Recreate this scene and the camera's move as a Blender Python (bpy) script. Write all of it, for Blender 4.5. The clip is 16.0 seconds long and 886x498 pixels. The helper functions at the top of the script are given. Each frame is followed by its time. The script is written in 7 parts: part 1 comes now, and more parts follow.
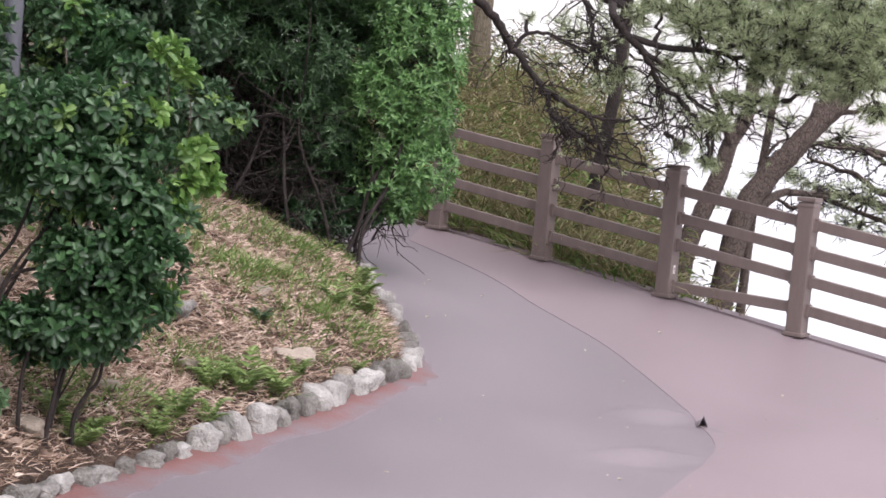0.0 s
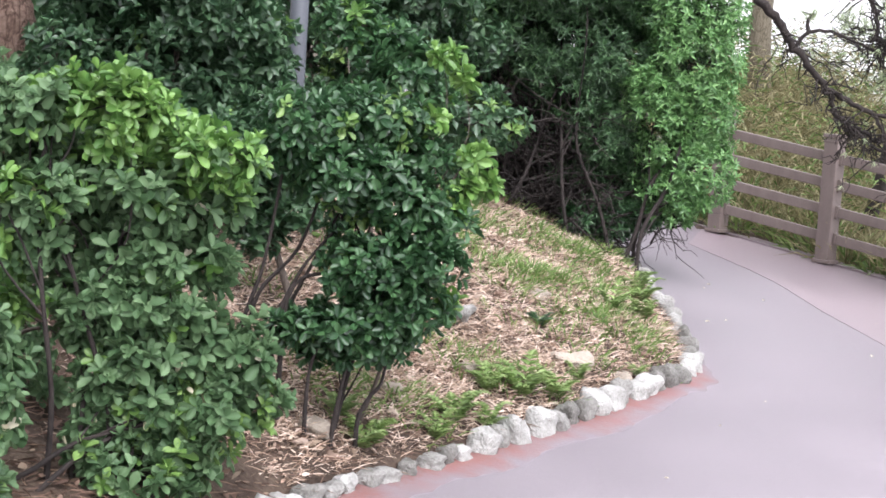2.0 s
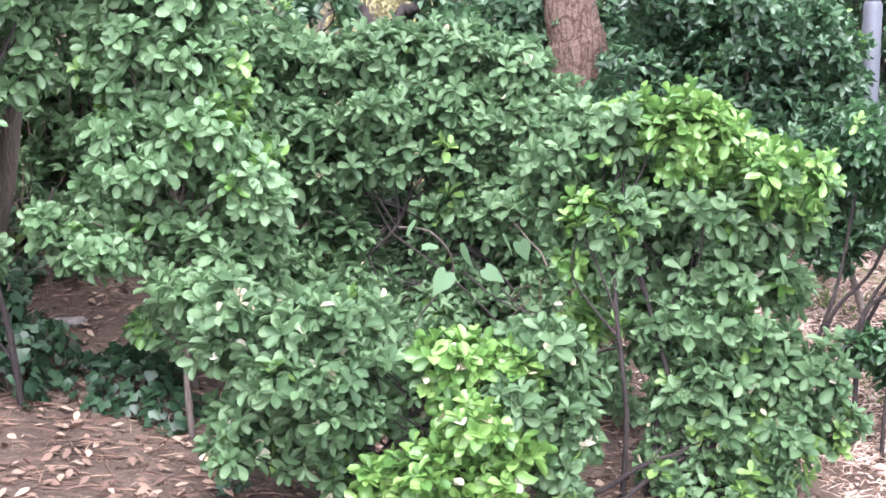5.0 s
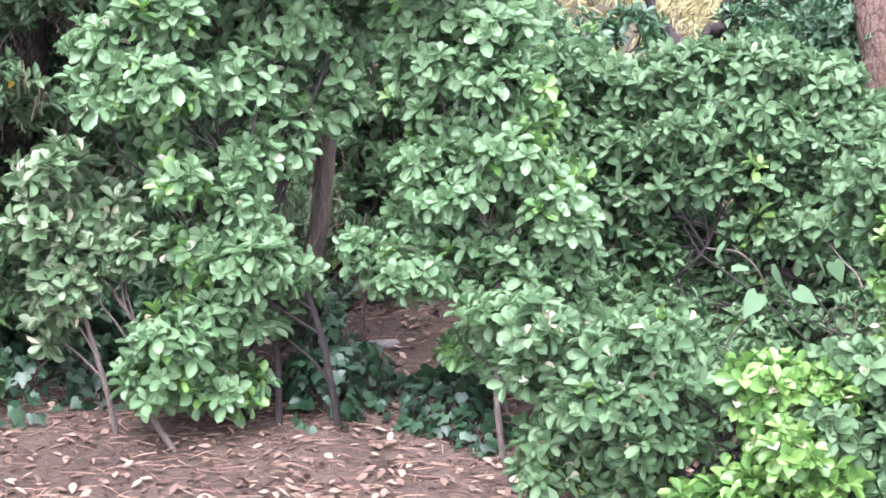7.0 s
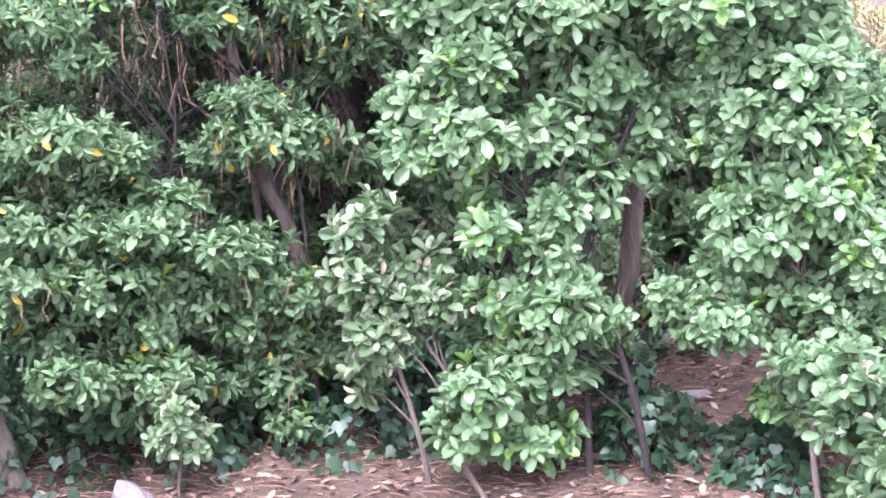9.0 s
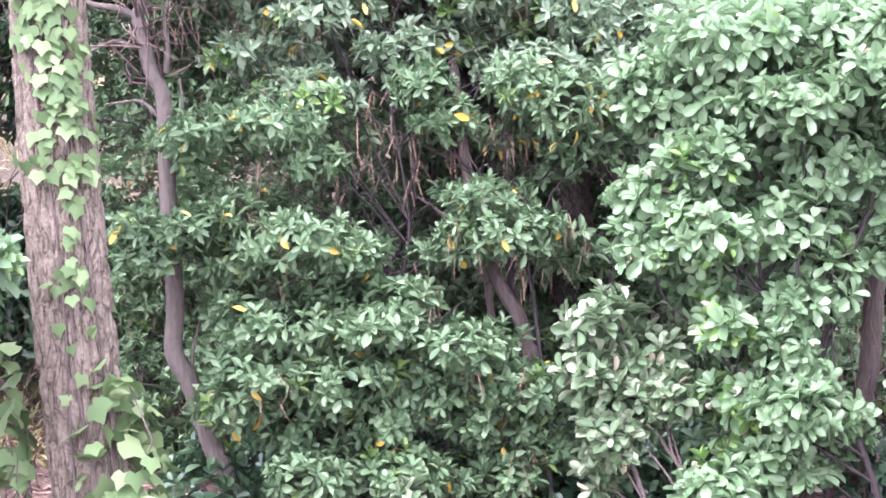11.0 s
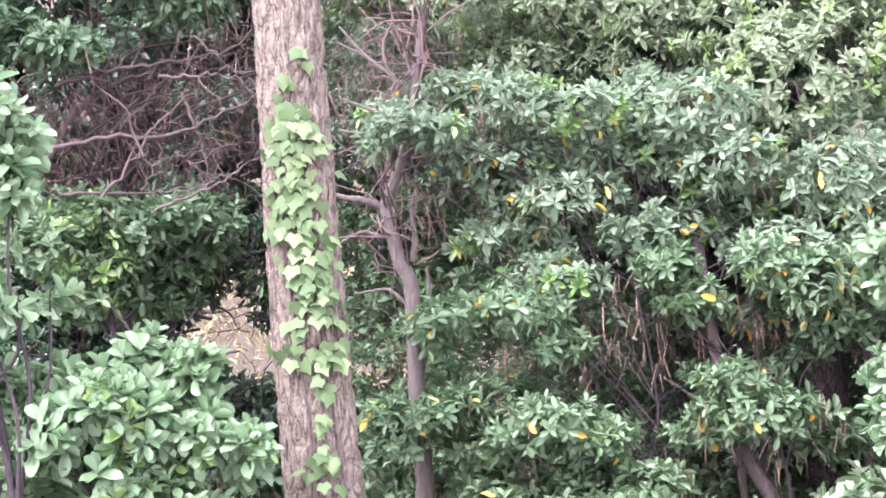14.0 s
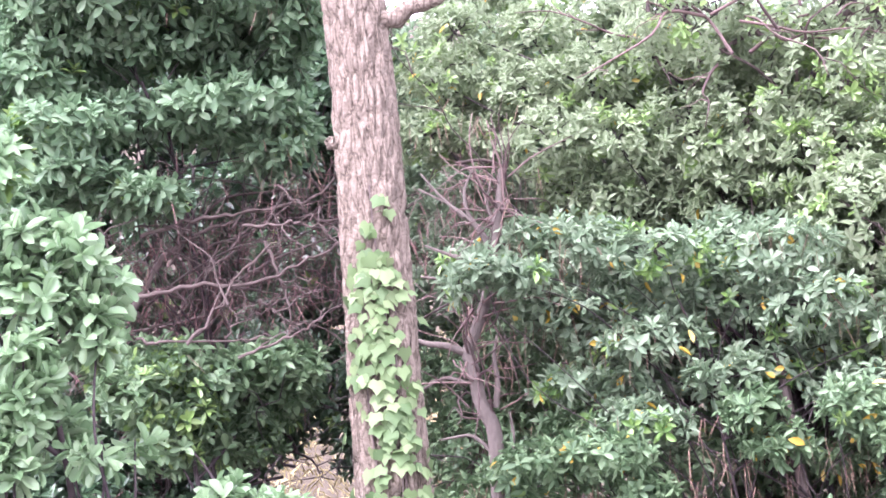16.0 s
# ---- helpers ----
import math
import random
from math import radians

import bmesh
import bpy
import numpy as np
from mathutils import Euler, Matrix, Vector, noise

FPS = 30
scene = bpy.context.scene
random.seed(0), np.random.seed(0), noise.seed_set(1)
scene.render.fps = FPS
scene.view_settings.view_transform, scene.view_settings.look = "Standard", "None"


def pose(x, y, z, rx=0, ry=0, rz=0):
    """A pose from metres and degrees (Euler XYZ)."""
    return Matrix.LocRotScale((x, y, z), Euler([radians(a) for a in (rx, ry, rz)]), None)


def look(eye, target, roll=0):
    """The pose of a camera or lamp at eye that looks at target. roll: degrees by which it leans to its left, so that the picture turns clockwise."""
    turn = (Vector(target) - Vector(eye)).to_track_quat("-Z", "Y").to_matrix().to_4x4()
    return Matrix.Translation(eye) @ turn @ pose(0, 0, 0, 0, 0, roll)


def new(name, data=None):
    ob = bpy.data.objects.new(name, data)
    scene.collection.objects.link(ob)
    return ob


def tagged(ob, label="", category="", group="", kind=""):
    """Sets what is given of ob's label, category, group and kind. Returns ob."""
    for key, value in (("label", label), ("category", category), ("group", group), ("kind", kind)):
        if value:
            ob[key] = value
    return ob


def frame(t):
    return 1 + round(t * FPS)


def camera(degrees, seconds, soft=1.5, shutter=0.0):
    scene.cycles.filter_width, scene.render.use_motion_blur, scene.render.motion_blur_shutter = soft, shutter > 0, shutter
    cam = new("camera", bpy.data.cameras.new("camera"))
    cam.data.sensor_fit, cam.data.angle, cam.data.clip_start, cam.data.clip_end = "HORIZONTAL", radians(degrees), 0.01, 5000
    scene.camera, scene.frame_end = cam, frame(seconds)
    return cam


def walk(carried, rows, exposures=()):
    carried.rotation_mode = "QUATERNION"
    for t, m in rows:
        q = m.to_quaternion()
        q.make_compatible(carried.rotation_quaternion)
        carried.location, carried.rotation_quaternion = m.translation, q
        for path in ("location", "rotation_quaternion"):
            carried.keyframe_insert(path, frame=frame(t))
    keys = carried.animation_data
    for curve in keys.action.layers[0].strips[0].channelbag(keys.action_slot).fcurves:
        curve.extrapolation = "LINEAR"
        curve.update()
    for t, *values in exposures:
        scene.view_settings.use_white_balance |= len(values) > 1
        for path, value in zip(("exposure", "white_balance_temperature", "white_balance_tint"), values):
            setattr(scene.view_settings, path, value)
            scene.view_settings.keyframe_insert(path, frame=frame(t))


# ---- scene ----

# ---------------- camera: it stands at one spot and pans from the road to the hedge
EYE = Vector((0.0, 0.0, 1.6))
PATH = [(0.0, 0.01, -5.00, 5.00), (0.5, 2.02, -5.28, 4.73), (1.0, 4.65, -5.41, 4.43), (1.5, 7.31, -5.53, 4.11),
        (2.0, 9.41, -5.58, 3.84), (2.5, 12.19, -5.65, 3.52), (3.0, 15.26, -5.75, 3.06), (3.5, 18.23, -5.80, 2.67),
        (4.0, 21.83, -5.83, 2.22), (4.5, 25.00, -5.83, 1.78), (5.0, 28.65, -5.74, 1.35), (5.2, 30.32, -5.69, 1.15),
        (7.3, 40.49, -4.88, -0.36), (7.5, 41.58, -4.71, -0.53), (8.0, 44.30, -4.30, -0.89), (8.5, 46.76, -3.86, -1.18),
        (9.0, 49.48, -3.26, -1.49), (9.5, 51.84, -2.51, -1.76), (10.0, 53.72, -1.71, -2.00), (10.2, 54.42, -1.35, -2.02),
        (12.3, 61.09, 2.86, -2.68), (12.5, 61.54, 3.29, -2.71), (13.0, 62.70, 4.38, -2.76), (13.5, 63.94, 5.55, -2.83),
        (14.0, 65.23, 6.78, -2.90), (14.5, 66.15, 8.10, -2.98), (15.0, 66.71, 9.46, -2.99), (15.5, 67.14, 10.69, -3.05),
        (16.0, 67.78, 11.83, -3.08)]


def aim(yaw, pitch, roll):
    y, p = radians(yaw), radians(pitch)
    way = Vector((-math.sin(y) * math.cos(p), math.cos(y) * math.cos(p), math.sin(p)))
    return look(EYE, EYE + way * 5, roll)


cam = camera(29.29, 16.0, soft=1.7)
EXPOSURES = [(0.0, 0.48, 6450, 20), (1.5, 0.97, 6250, 15), (2.5, 1.37, 6120, 14), (3.5, 1.8, 6020, 16), (5.0, 2.15, 5880, 21), (7.5, 2.4, 5760, 25), (10.0, 2.7, 5740, 39), (12.5, 2.71, 5840, 42), (14.5, 2.73, 5880, 43), (16.0, 2.77, 5840, 45)]
walk(cam, [(t, aim(y, p, r)) for t, y, p, r in PATH], EXPOSURES)

# ---------------- world and light: bright overcast day, open sky over the sea
SUN_EL, SUN_AZ = 52.0, 150.0
world = bpy.data.worlds.new("overcast_sky")
scene.world = world
world.use_nodes = True
wn, wl = world.node_tree.nodes, world.node_tree.links
sky = wn.new("ShaderNodeTexSky")
sky.sky_type, sky.sun_disc = "NISHITA", False
sky.sun_elevation, sky.sun_rotation = radians(SUN_EL), radians(SUN_AZ)
sky.dust_density, sky.air_density = 4.0, 1.0
cloud = wn.new("ShaderNodeHueSaturation")
cloud.inputs["Saturation"].default_value = 0.18
wl.new(sky.outputs[0], cloud.inputs["Color"])
veil = wn.new("ShaderNodeMix")
veil.data_type, veil.blend_type = "RGBA", "ADD"
veil.inputs["Factor"].default_value = 1.0
veil.inputs["B"].default_value = (4.5, 4.45, 4.45, 1)
wl.new(cloud.outputs[0], veil.inputs["A"])
wl.new(veil.outputs["Result"], wn["Background"].inputs[0])
wn["Background"].inputs[1].default_value = 0.15
sun = new("sun", bpy.data.lights.new("sun", "SUN"))
sun.data.energy, sun.data.angle, sun.data.color = 0.8, radians(20), (1.0, 0.97, 0.93)
sun.matrix_world = look((0, 0, 40), Vector((0, 0, 40)) - Vector((math.sin(radians(SUN_AZ)) * math.cos(radians(SUN_EL)),
                        math.cos(radians(SUN_AZ)) * math.cos(radians(SUN_EL)), math.sin(radians(SUN_EL)))))

# ---------------- materials
rng = np.random.default_rng(7)


def material(name, stops, scale=6.0, fine=60.0, rough=0.7, bump=0.2, spec=0.3, metal=0.0, by="noise", stretch=(1, 1, 1), through_light=0.0, gloss_var=0.1):
    """Colour by a ramp over noise at two scales, over each loose piece ("island") or over each object ("object")."""
    m = bpy.data.materials.new(name)
    m.use_nodes = True
    n, l = m.node_tree.nodes, m.node_tree.links
    bsdf = n["Principled BSDF"]
    bsdf.inputs["Metallic"].default_value = metal
    bsdf.inputs["Specular IOR Level"].default_value = spec
    co = n.new("ShaderNodeTexCoord")
    mp = n.new("ShaderNodeMapping")
    mp.inputs["Scale"].default_value = stretch
    geo = n.new("ShaderNodeNewGeometry")
    l.new(geo.outputs["Position"] if by != "local" else co.outputs["Object"], mp.inputs["Vector"])
    big = n.new("ShaderNodeTexNoise")
    big.inputs["Scale"].default_value, big.inputs["Detail"].default_value = scale, 5
    small = n.new("ShaderNodeTexNoise")
    small.inputs["Scale"].default_value, small.inputs["Detail"].default_value = fine, 4
    l.new(mp.outputs[0], big.inputs["Vector"])
    l.new(mp.outputs[0], small.inputs["Vector"])
    mix = n.new("ShaderNodeMix")
    mix.data_type = "FLOAT"
    mix.inputs["Factor"].default_value = 0.4
    l.new(big.outputs["Fac"], mix.inputs[2])
    l.new(small.outputs["Fac"], mix.inputs[3])
    ramp = n.new("ShaderNodeValToRGB")
    els = ramp.color_ramp.elements
    while len(els) < len(stops):
        els.new(0.5)
    for e, (at, col) in zip(els, stops):
        e.position, e.color = at, (*col, 1)
    if by == "island":
        mix2 = n.new("ShaderNodeMix")
        mix2.data_type = "FLOAT"
        mix2.inputs["Factor"].default_value = 0.75
        l.new(big.outputs["Fac"], mix2.inputs[2])
        l.new(geo.outputs["Random Per Island"], mix2.inputs[3])
        l.new(mix2.outputs[0], ramp.inputs[0])
    elif by == "object":
        info = n.new("ShaderNodeObjectInfo")
        mix2 = n.new("ShaderNodeMix")
        mix2.data_type = "FLOAT"
        mix2.inputs["Factor"].default_value = 0.35
        l.new(mix.outputs[0], mix2.inputs[2])
        l.new(info.outputs["Random"], mix2.inputs[3])
        l.new(mix2.outputs[0], ramp.inputs[0])
    else:
        l.new(mix.outputs[0], ramp.inputs[0])
    l.new(ramp.outputs[0], bsdf.inputs["Base Color"])
    rr = n.new("ShaderNodeMapRange")
    rr.inputs[3].default_value, rr.inputs[4].default_value = max(0.05, rough - gloss_var), min(1.0, rough + gloss_var)
    l.new(big.outputs["Fac"], rr.inputs[0])
    l.new(rr.outputs[0], bsdf.inputs["Roughness"])
    if bump:
        bp = n.new("ShaderNodeBump")
        bp.inputs["Strength"].default_value, bp.inputs["Distance"].default_value = bump, 0.02
        l.new(small.outputs["Fac"], bp.inputs["Height"])
        l.new(bp.outputs[0], bsdf.inputs["Normal"])
    if through_light:
        tr = n.new("ShaderNodeBsdfTranslucent")
        l.new(ramp.outputs[0], tr.inputs[0])
        ms = n.new("ShaderNodeMixShader")
        ms.inputs[0].default_value = through_light
        l.new(bsdf.outputs[0], ms.inputs[1])
        l.new(tr.outputs[0], ms.inputs[2])
        l.new(ms.outputs[0], n["Material Output"].inputs[0])
    return m


def leaf_mat(name, dark, mid, light, rough=0.41, spec=0.53, th=0.35):
    return material(name, [(0.1, dark), (0.5, mid), (0.9, light)], scale=1.3, rough=rough, bump=0, spec=spec, by="island", through_light=th)


M = dict(
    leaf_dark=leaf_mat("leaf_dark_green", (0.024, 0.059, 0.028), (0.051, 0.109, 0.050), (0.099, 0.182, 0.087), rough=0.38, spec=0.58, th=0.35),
    leaf_mid=leaf_mat("leaf_mid_green", (0.063, 0.121, 0.055), (0.106, 0.183, 0.085), (0.177, 0.272, 0.140), rough=0.46, spec=0.27, th=0.43),
    # Backlight and haze on the upper leaves are put into this paler colour.
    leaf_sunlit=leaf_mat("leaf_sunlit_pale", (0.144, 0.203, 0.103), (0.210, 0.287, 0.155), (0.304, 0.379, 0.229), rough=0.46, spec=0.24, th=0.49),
    leaf_pale=leaf_mat("leaf_pale_green", (0.088, 0.164, 0.083), (0.135, 0.233, 0.119), (0.207, 0.314, 0.178), rough=0.44, spec=0.27, th=0.47),
    leaf_bright=leaf_mat("leaf_bright_green", (0.102, 0.185, 0.084), (0.158, 0.265, 0.129), (0.230, 0.345, 0.185), rough=0.38, spec=0.37, th=0.47),
    leaf_mint=leaf_mat("leaf_pale_mint", (0.109, 0.176, 0.098), (0.166, 0.250, 0.143), (0.242, 0.327, 0.205), rough=0.46, spec=0.24, th=0.47),
    leaf_mottled=leaf_mat("leaf_mottled_pale", (0.079, 0.138, 0.063), (0.124, 0.198, 0.097), (0.303, 0.368, 0.234), rough=0.42, spec=0.34, th=0.43),
    leaf_young=leaf_mat("leaf_young_yellow_green", (0.090, 0.175, 0.042), (0.145, 0.255, 0.065), (0.215, 0.335, 0.105), th=0.35),
    leaf_lime=leaf_mat("leaf_lime_green", (0.061, 0.142, 0.035), (0.118, 0.233, 0.053), (0.206, 0.350, 0.094), th=0.3),
    leaf_yellow=leaf_mat("leaf_old_yellow", (0.38, 0.26, 0.03), (0.50, 0.36, 0.05), (0.55, 0.45, 0.12), rough=0.6),
    leaf_cream=leaf_mat("leaf_withered_cream", (0.42, 0.36, 0.24), (0.55, 0.50, 0.36), (0.62, 0.60, 0.48), rough=0.7),
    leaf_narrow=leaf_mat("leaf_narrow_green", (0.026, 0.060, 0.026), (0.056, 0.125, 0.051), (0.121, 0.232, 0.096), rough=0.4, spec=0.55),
    # Lit copy of leaf_narrow: the sun is in its brighter colour.
    leaf_narrow_sun=leaf_mat("leaf_narrow_sunlit", (0.065, 0.155, 0.048), (0.119, 0.251, 0.078), (0.203, 0.366, 0.133), th=0.3),
    ivy=leaf_mat("ivy_light_green", (0.056, 0.105, 0.036), (0.095, 0.156, 0.058), (0.15, 0.213, 0.092), rough=0.62, spec=0.25),
    # Ground ivy: shade that the open sky leaves out is in this dark colour.
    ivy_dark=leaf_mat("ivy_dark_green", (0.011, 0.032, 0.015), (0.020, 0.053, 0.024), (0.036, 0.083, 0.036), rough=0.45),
    needle=leaf_mat("pine_needle", (0.169, 0.218, 0.115), (0.292, 0.354, 0.196), (0.465, 0.533, 0.324), rough=0.6, th=0.35),
    weed=leaf_mat("fresh_weed", (0.112, 0.187, 0.050), (0.196, 0.288, 0.094), (0.314, 0.402, 0.165), rough=0.5, th=0.35),
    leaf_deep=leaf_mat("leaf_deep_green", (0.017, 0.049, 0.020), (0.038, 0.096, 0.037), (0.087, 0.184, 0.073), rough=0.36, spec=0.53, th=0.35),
    dry_grass=leaf_mat("dry_bamboo_grass", (0.108, 0.103, 0.047), (0.204, 0.182, 0.091), (0.348, 0.311, 0.180), rough=0.7),
    green_grass=leaf_mat("green_grass", (0.065, 0.12, 0.024), (0.125, 0.205, 0.05), (0.21, 0.29, 0.09), rough=0.6),
    slope_grass=leaf_mat("dull_slope_grass", (0.088, 0.074, 0.029), (0.160, 0.139, 0.056), (0.272, 0.243, 0.102), rough=0.8, th=0),
    litter=leaf_mat("fallen_leaf", (0.072, 0.038, 0.027), (0.145, 0.092, 0.064), (0.272, 0.205, 0.148), rough=0.8, th=0),
    straw=leaf_mat("pine_straw", (0.060, 0.031, 0.021), (0.112, 0.062, 0.043), (0.212, 0.143, 0.098), rough=0.8, th=0),
    cut_grass=leaf_mat("pale_cut_grass", (0.280, 0.186, 0.135), (0.471, 0.355, 0.276), (0.674, 0.558, 0.474), rough=0.8, th=0),
    # Near-black: on stems inside the shrubs the colour also stands for shade.
    bark_dark=material("near_black_bark", [(0.3, (0.012, 0.009, 0.009)), (0.7, (0.039, 0.031, 0.028))], scale=9, fine=60, rough=0.9, bump=0.6, stretch=(1, 1, 0.5)),
    twig_pale=material("pale_dead_twig", [(0.2, (0.030, 0.023, 0.018)), (0.8, (0.095, 0.076, 0.062))], by="island", rough=0.9, bump=0),
    straw_dark=leaf_mat("dark_hanging_straw", (0.039, 0.020, 0.018), (0.083, 0.042, 0.036), (0.150, 0.084, 0.068), rough=0.85, th=0),
    straw_hung=leaf_mat("hung_pine_straw", (0.053, 0.031, 0.020), (0.103, 0.063, 0.040), (0.178, 0.117, 0.079), rough=0.85, th=0),
    rock_grey=material("grey_weathered_rock", [(0.3, (0.075, 0.066, 0.062)), (0.5, (0.125, 0.112, 0.105)), (0.7, (0.21, 0.195, 0.185))], scale=9, fine=45, rough=0.9, bump=0.9),
    twig=material("dead_twig", [(0.2, (0.045, 0.030, 0.026)), (0.8, (0.13, 0.094, 0.078))], by="island", rough=0.9, bump=0),
    bark=material("grey_brown_bark", [(0.3, (0.038, 0.028, 0.023)), (0.7, (0.12, 0.098, 0.083))], scale=9, fine=90, rough=0.9, bump=0.6, stretch=(1, 1, 0.3)),
    bark_pale=material("pale_grey_bark", [(0.3, (0.050, 0.043, 0.034)), (0.7, (0.112, 0.098, 0.079))], scale=7, fine=60, rough=0.9, bump=0.4, stretch=(1, 1, 0.5)),
    soil=material("soil_with_needle_litter", [(0.3, (0.030, 0.020, 0.015)), (0.5, (0.062, 0.042, 0.031)), (0.7, (0.115, 0.086, 0.064))], scale=2.5, fine=45, rough=0.95, bump=0.8),
    road=material("grey_mauve_paving", [(0.3, (0.138, 0.118, 0.132)), (0.7, (0.196, 0.170, 0.186))], scale=1.3, fine=120, rough=0.5, bump=0.15, spec=0.4),
    overlay=material("pinkish_paving_sheet", [(0.3, (0.172, 0.136, 0.148)), (0.7, (0.236, 0.190, 0.204))], scale=1.3, fine=120, rough=0.48, bump=0.15, spec=0.4),
    red=material("worn_red_paint", [(0.3, (0.165, 0.120, 0.122)), (0.5, (0.175, 0.088, 0.082)), (0.7, (0.20, 0.082, 0.072))], scale=5, fine=60, rough=0.7, bump=0.2),
    stone=material("pale_weathered_stone", [(0.26, (0.075, 0.070, 0.062)), (0.42, (0.19, 0.183, 0.170)), (0.56, (0.31, 0.303, 0.288)), (0.74, (0.45, 0.442, 0.425))], scale=11, fine=70, rough=0.9, bump=0.9, by="object"),
    rock=material("grey_brown_rock", [(0.3, (0.17, 0.145, 0.115)), (0.7, (0.36, 0.31, 0.26))], scale=6, fine=50, rough=0.9, bump=0.8, by="object"),
    rubble=material("tan_clod", [(0.2, (0.16, 0.105, 0.08)), (0.8, (0.40, 0.33, 0.27))], scale=6, fine=50, rough=0.95, bump=0.6, by="island"),
    fence=material("brown_imitation_wood", [(0.3, (0.128, 0.100, 0.092)), (0.7, (0.185, 0.149, 0.138))], scale=4, fine=80, rough=0.6, bump=0.15, stretch=(3, 3, 0.6)),
    metal_grey=material("grey_painted_steel", [(0.3, (0.018, 0.022, 0.028)), (0.7, (0.028, 0.033, 0.041))], scale=5, fine=60, rough=0.8, bump=0.05, spec=0.15),
    metal_dark=material("dark_painted_steel", [(0.3, (0.045, 0.05, 0.06)), (0.7, (0.07, 0.075, 0.09))], scale=5, fine=60, rough=0.5, bump=0.05, spec=0.5),
    white=material("white_plate", [(0.3, (0.6, 0.58, 0.55)), (0.7, (0.75, 0.73, 0.7))], rough=0.6, bump=0.05),
    sea=material("hazy_sea_water", [(0.3, (0.34, 0.37, 0.39)), (0.7, (0.40, 0.43, 0.45))], scale=0.05, fine=0.6, rough=0.25, bump=0.3, spec=0.6),
)


def cracked_bark(name, dark, mid, light, across=17.0, along=0.33):
    """Bark of long plates: cracks from a stretched, disturbed cell pattern."""
    m = bpy.data.materials.new(name)
    m.use_nodes = True
    n, l = m.node_tree.nodes, m.node_tree.links
    bsdf = n["Principled BSDF"]
    bsdf.inputs["Roughness"].default_value, bsdf.inputs["Specular IOR Level"].default_value = 0.95, 0.15
    geo, mp = n.new("ShaderNodeNewGeometry"), n.new("ShaderNodeMapping")
    mp.inputs["Scale"].default_value = (1, 1, along)
    l.new(geo.outputs["Position"], mp.inputs["Vector"])
    warp = n.new("ShaderNodeTexNoise")
    warp.inputs["Scale"].default_value, warp.inputs["Detail"].default_value = 14, 3
    l.new(mp.outputs[0], warp.inputs["Vector"])
    add = n.new("ShaderNodeVectorMath")
    add.operation = "MULTIPLY_ADD"
    add.inputs[1].default_value = (0.05, 0.05, 0.05)
    l.new(warp.outputs["Color"], add.inputs[0])
    l.new(mp.outputs[0], add.inputs[2])
    cell = n.new("ShaderNodeTexVoronoi")
    cell.feature = "DISTANCE_TO_EDGE"
    cell.inputs["Scale"].default_value = across
    l.new(add.outputs[0], cell.inputs["Vector"])
    fine = n.new("ShaderNodeTexNoise")
    fine.inputs["Scale"].default_value, fine.inputs["Detail"].default_value = 75, 5
    l.new(geo.outputs["Position"], fine.inputs["Vector"])
    mix = n.new("ShaderNodeMath")
    mix.operation = "MULTIPLY_ADD"
    mix.inputs[1].default_value = 0.68
    l.new(fine.outputs["Fac"], mix.inputs[0])
    rg_ = n.new("ShaderNodeMapRange")
    rg_.inputs[2].default_value, rg_.inputs[4].default_value = 0.12, 0.26
    l.new(cell.outputs["Distance"], rg_.inputs[0])
    l.new(rg_.outputs[0], mix.inputs[2])
    ramp = n.new("ShaderNodeValToRGB")
    els = ramp.color_ramp.elements
    els.new(0.5)
    for e, (at, col) in zip(els, ((0.28, dark), (0.50, mid), (0.74, light))):
        e.position, e.color = at, (*col, 1)
    l.new(mix.outputs[0], ramp.inputs[0])
    l.new(ramp.outputs[0], bsdf.inputs["Base Color"])
    bp = n.new("ShaderNodeBump")
    bp.inputs["Strength"].default_value, bp.inputs["Distance"].default_value = 0.7, 0.02
    l.new(mix.outputs[0], bp.inputs["Height"])
    l.new(bp.outputs[0], bsdf.inputs["Normal"])
    return m


M["pine_bark"] = cracked_bark("pale_cracked_pine_bark", (0.054, 0.045, 0.032), (0.112, 0.096, 0.070), (0.165, 0.144, 0.108), 34.0, 0.22)
M["bark_red"] = cracked_bark("reddish_pine_bark", (0.045, 0.027, 0.021), (0.092, 0.060, 0.047), (0.145, 0.102, 0.083), 30.0, 0.3)
M["bark_grey"] = cracked_bark("dark_grey_pine_bark", (0.035, 0.028, 0.025), (0.075, 0.060, 0.053), (0.13, 0.105, 0.092), 34.0, 0.45)


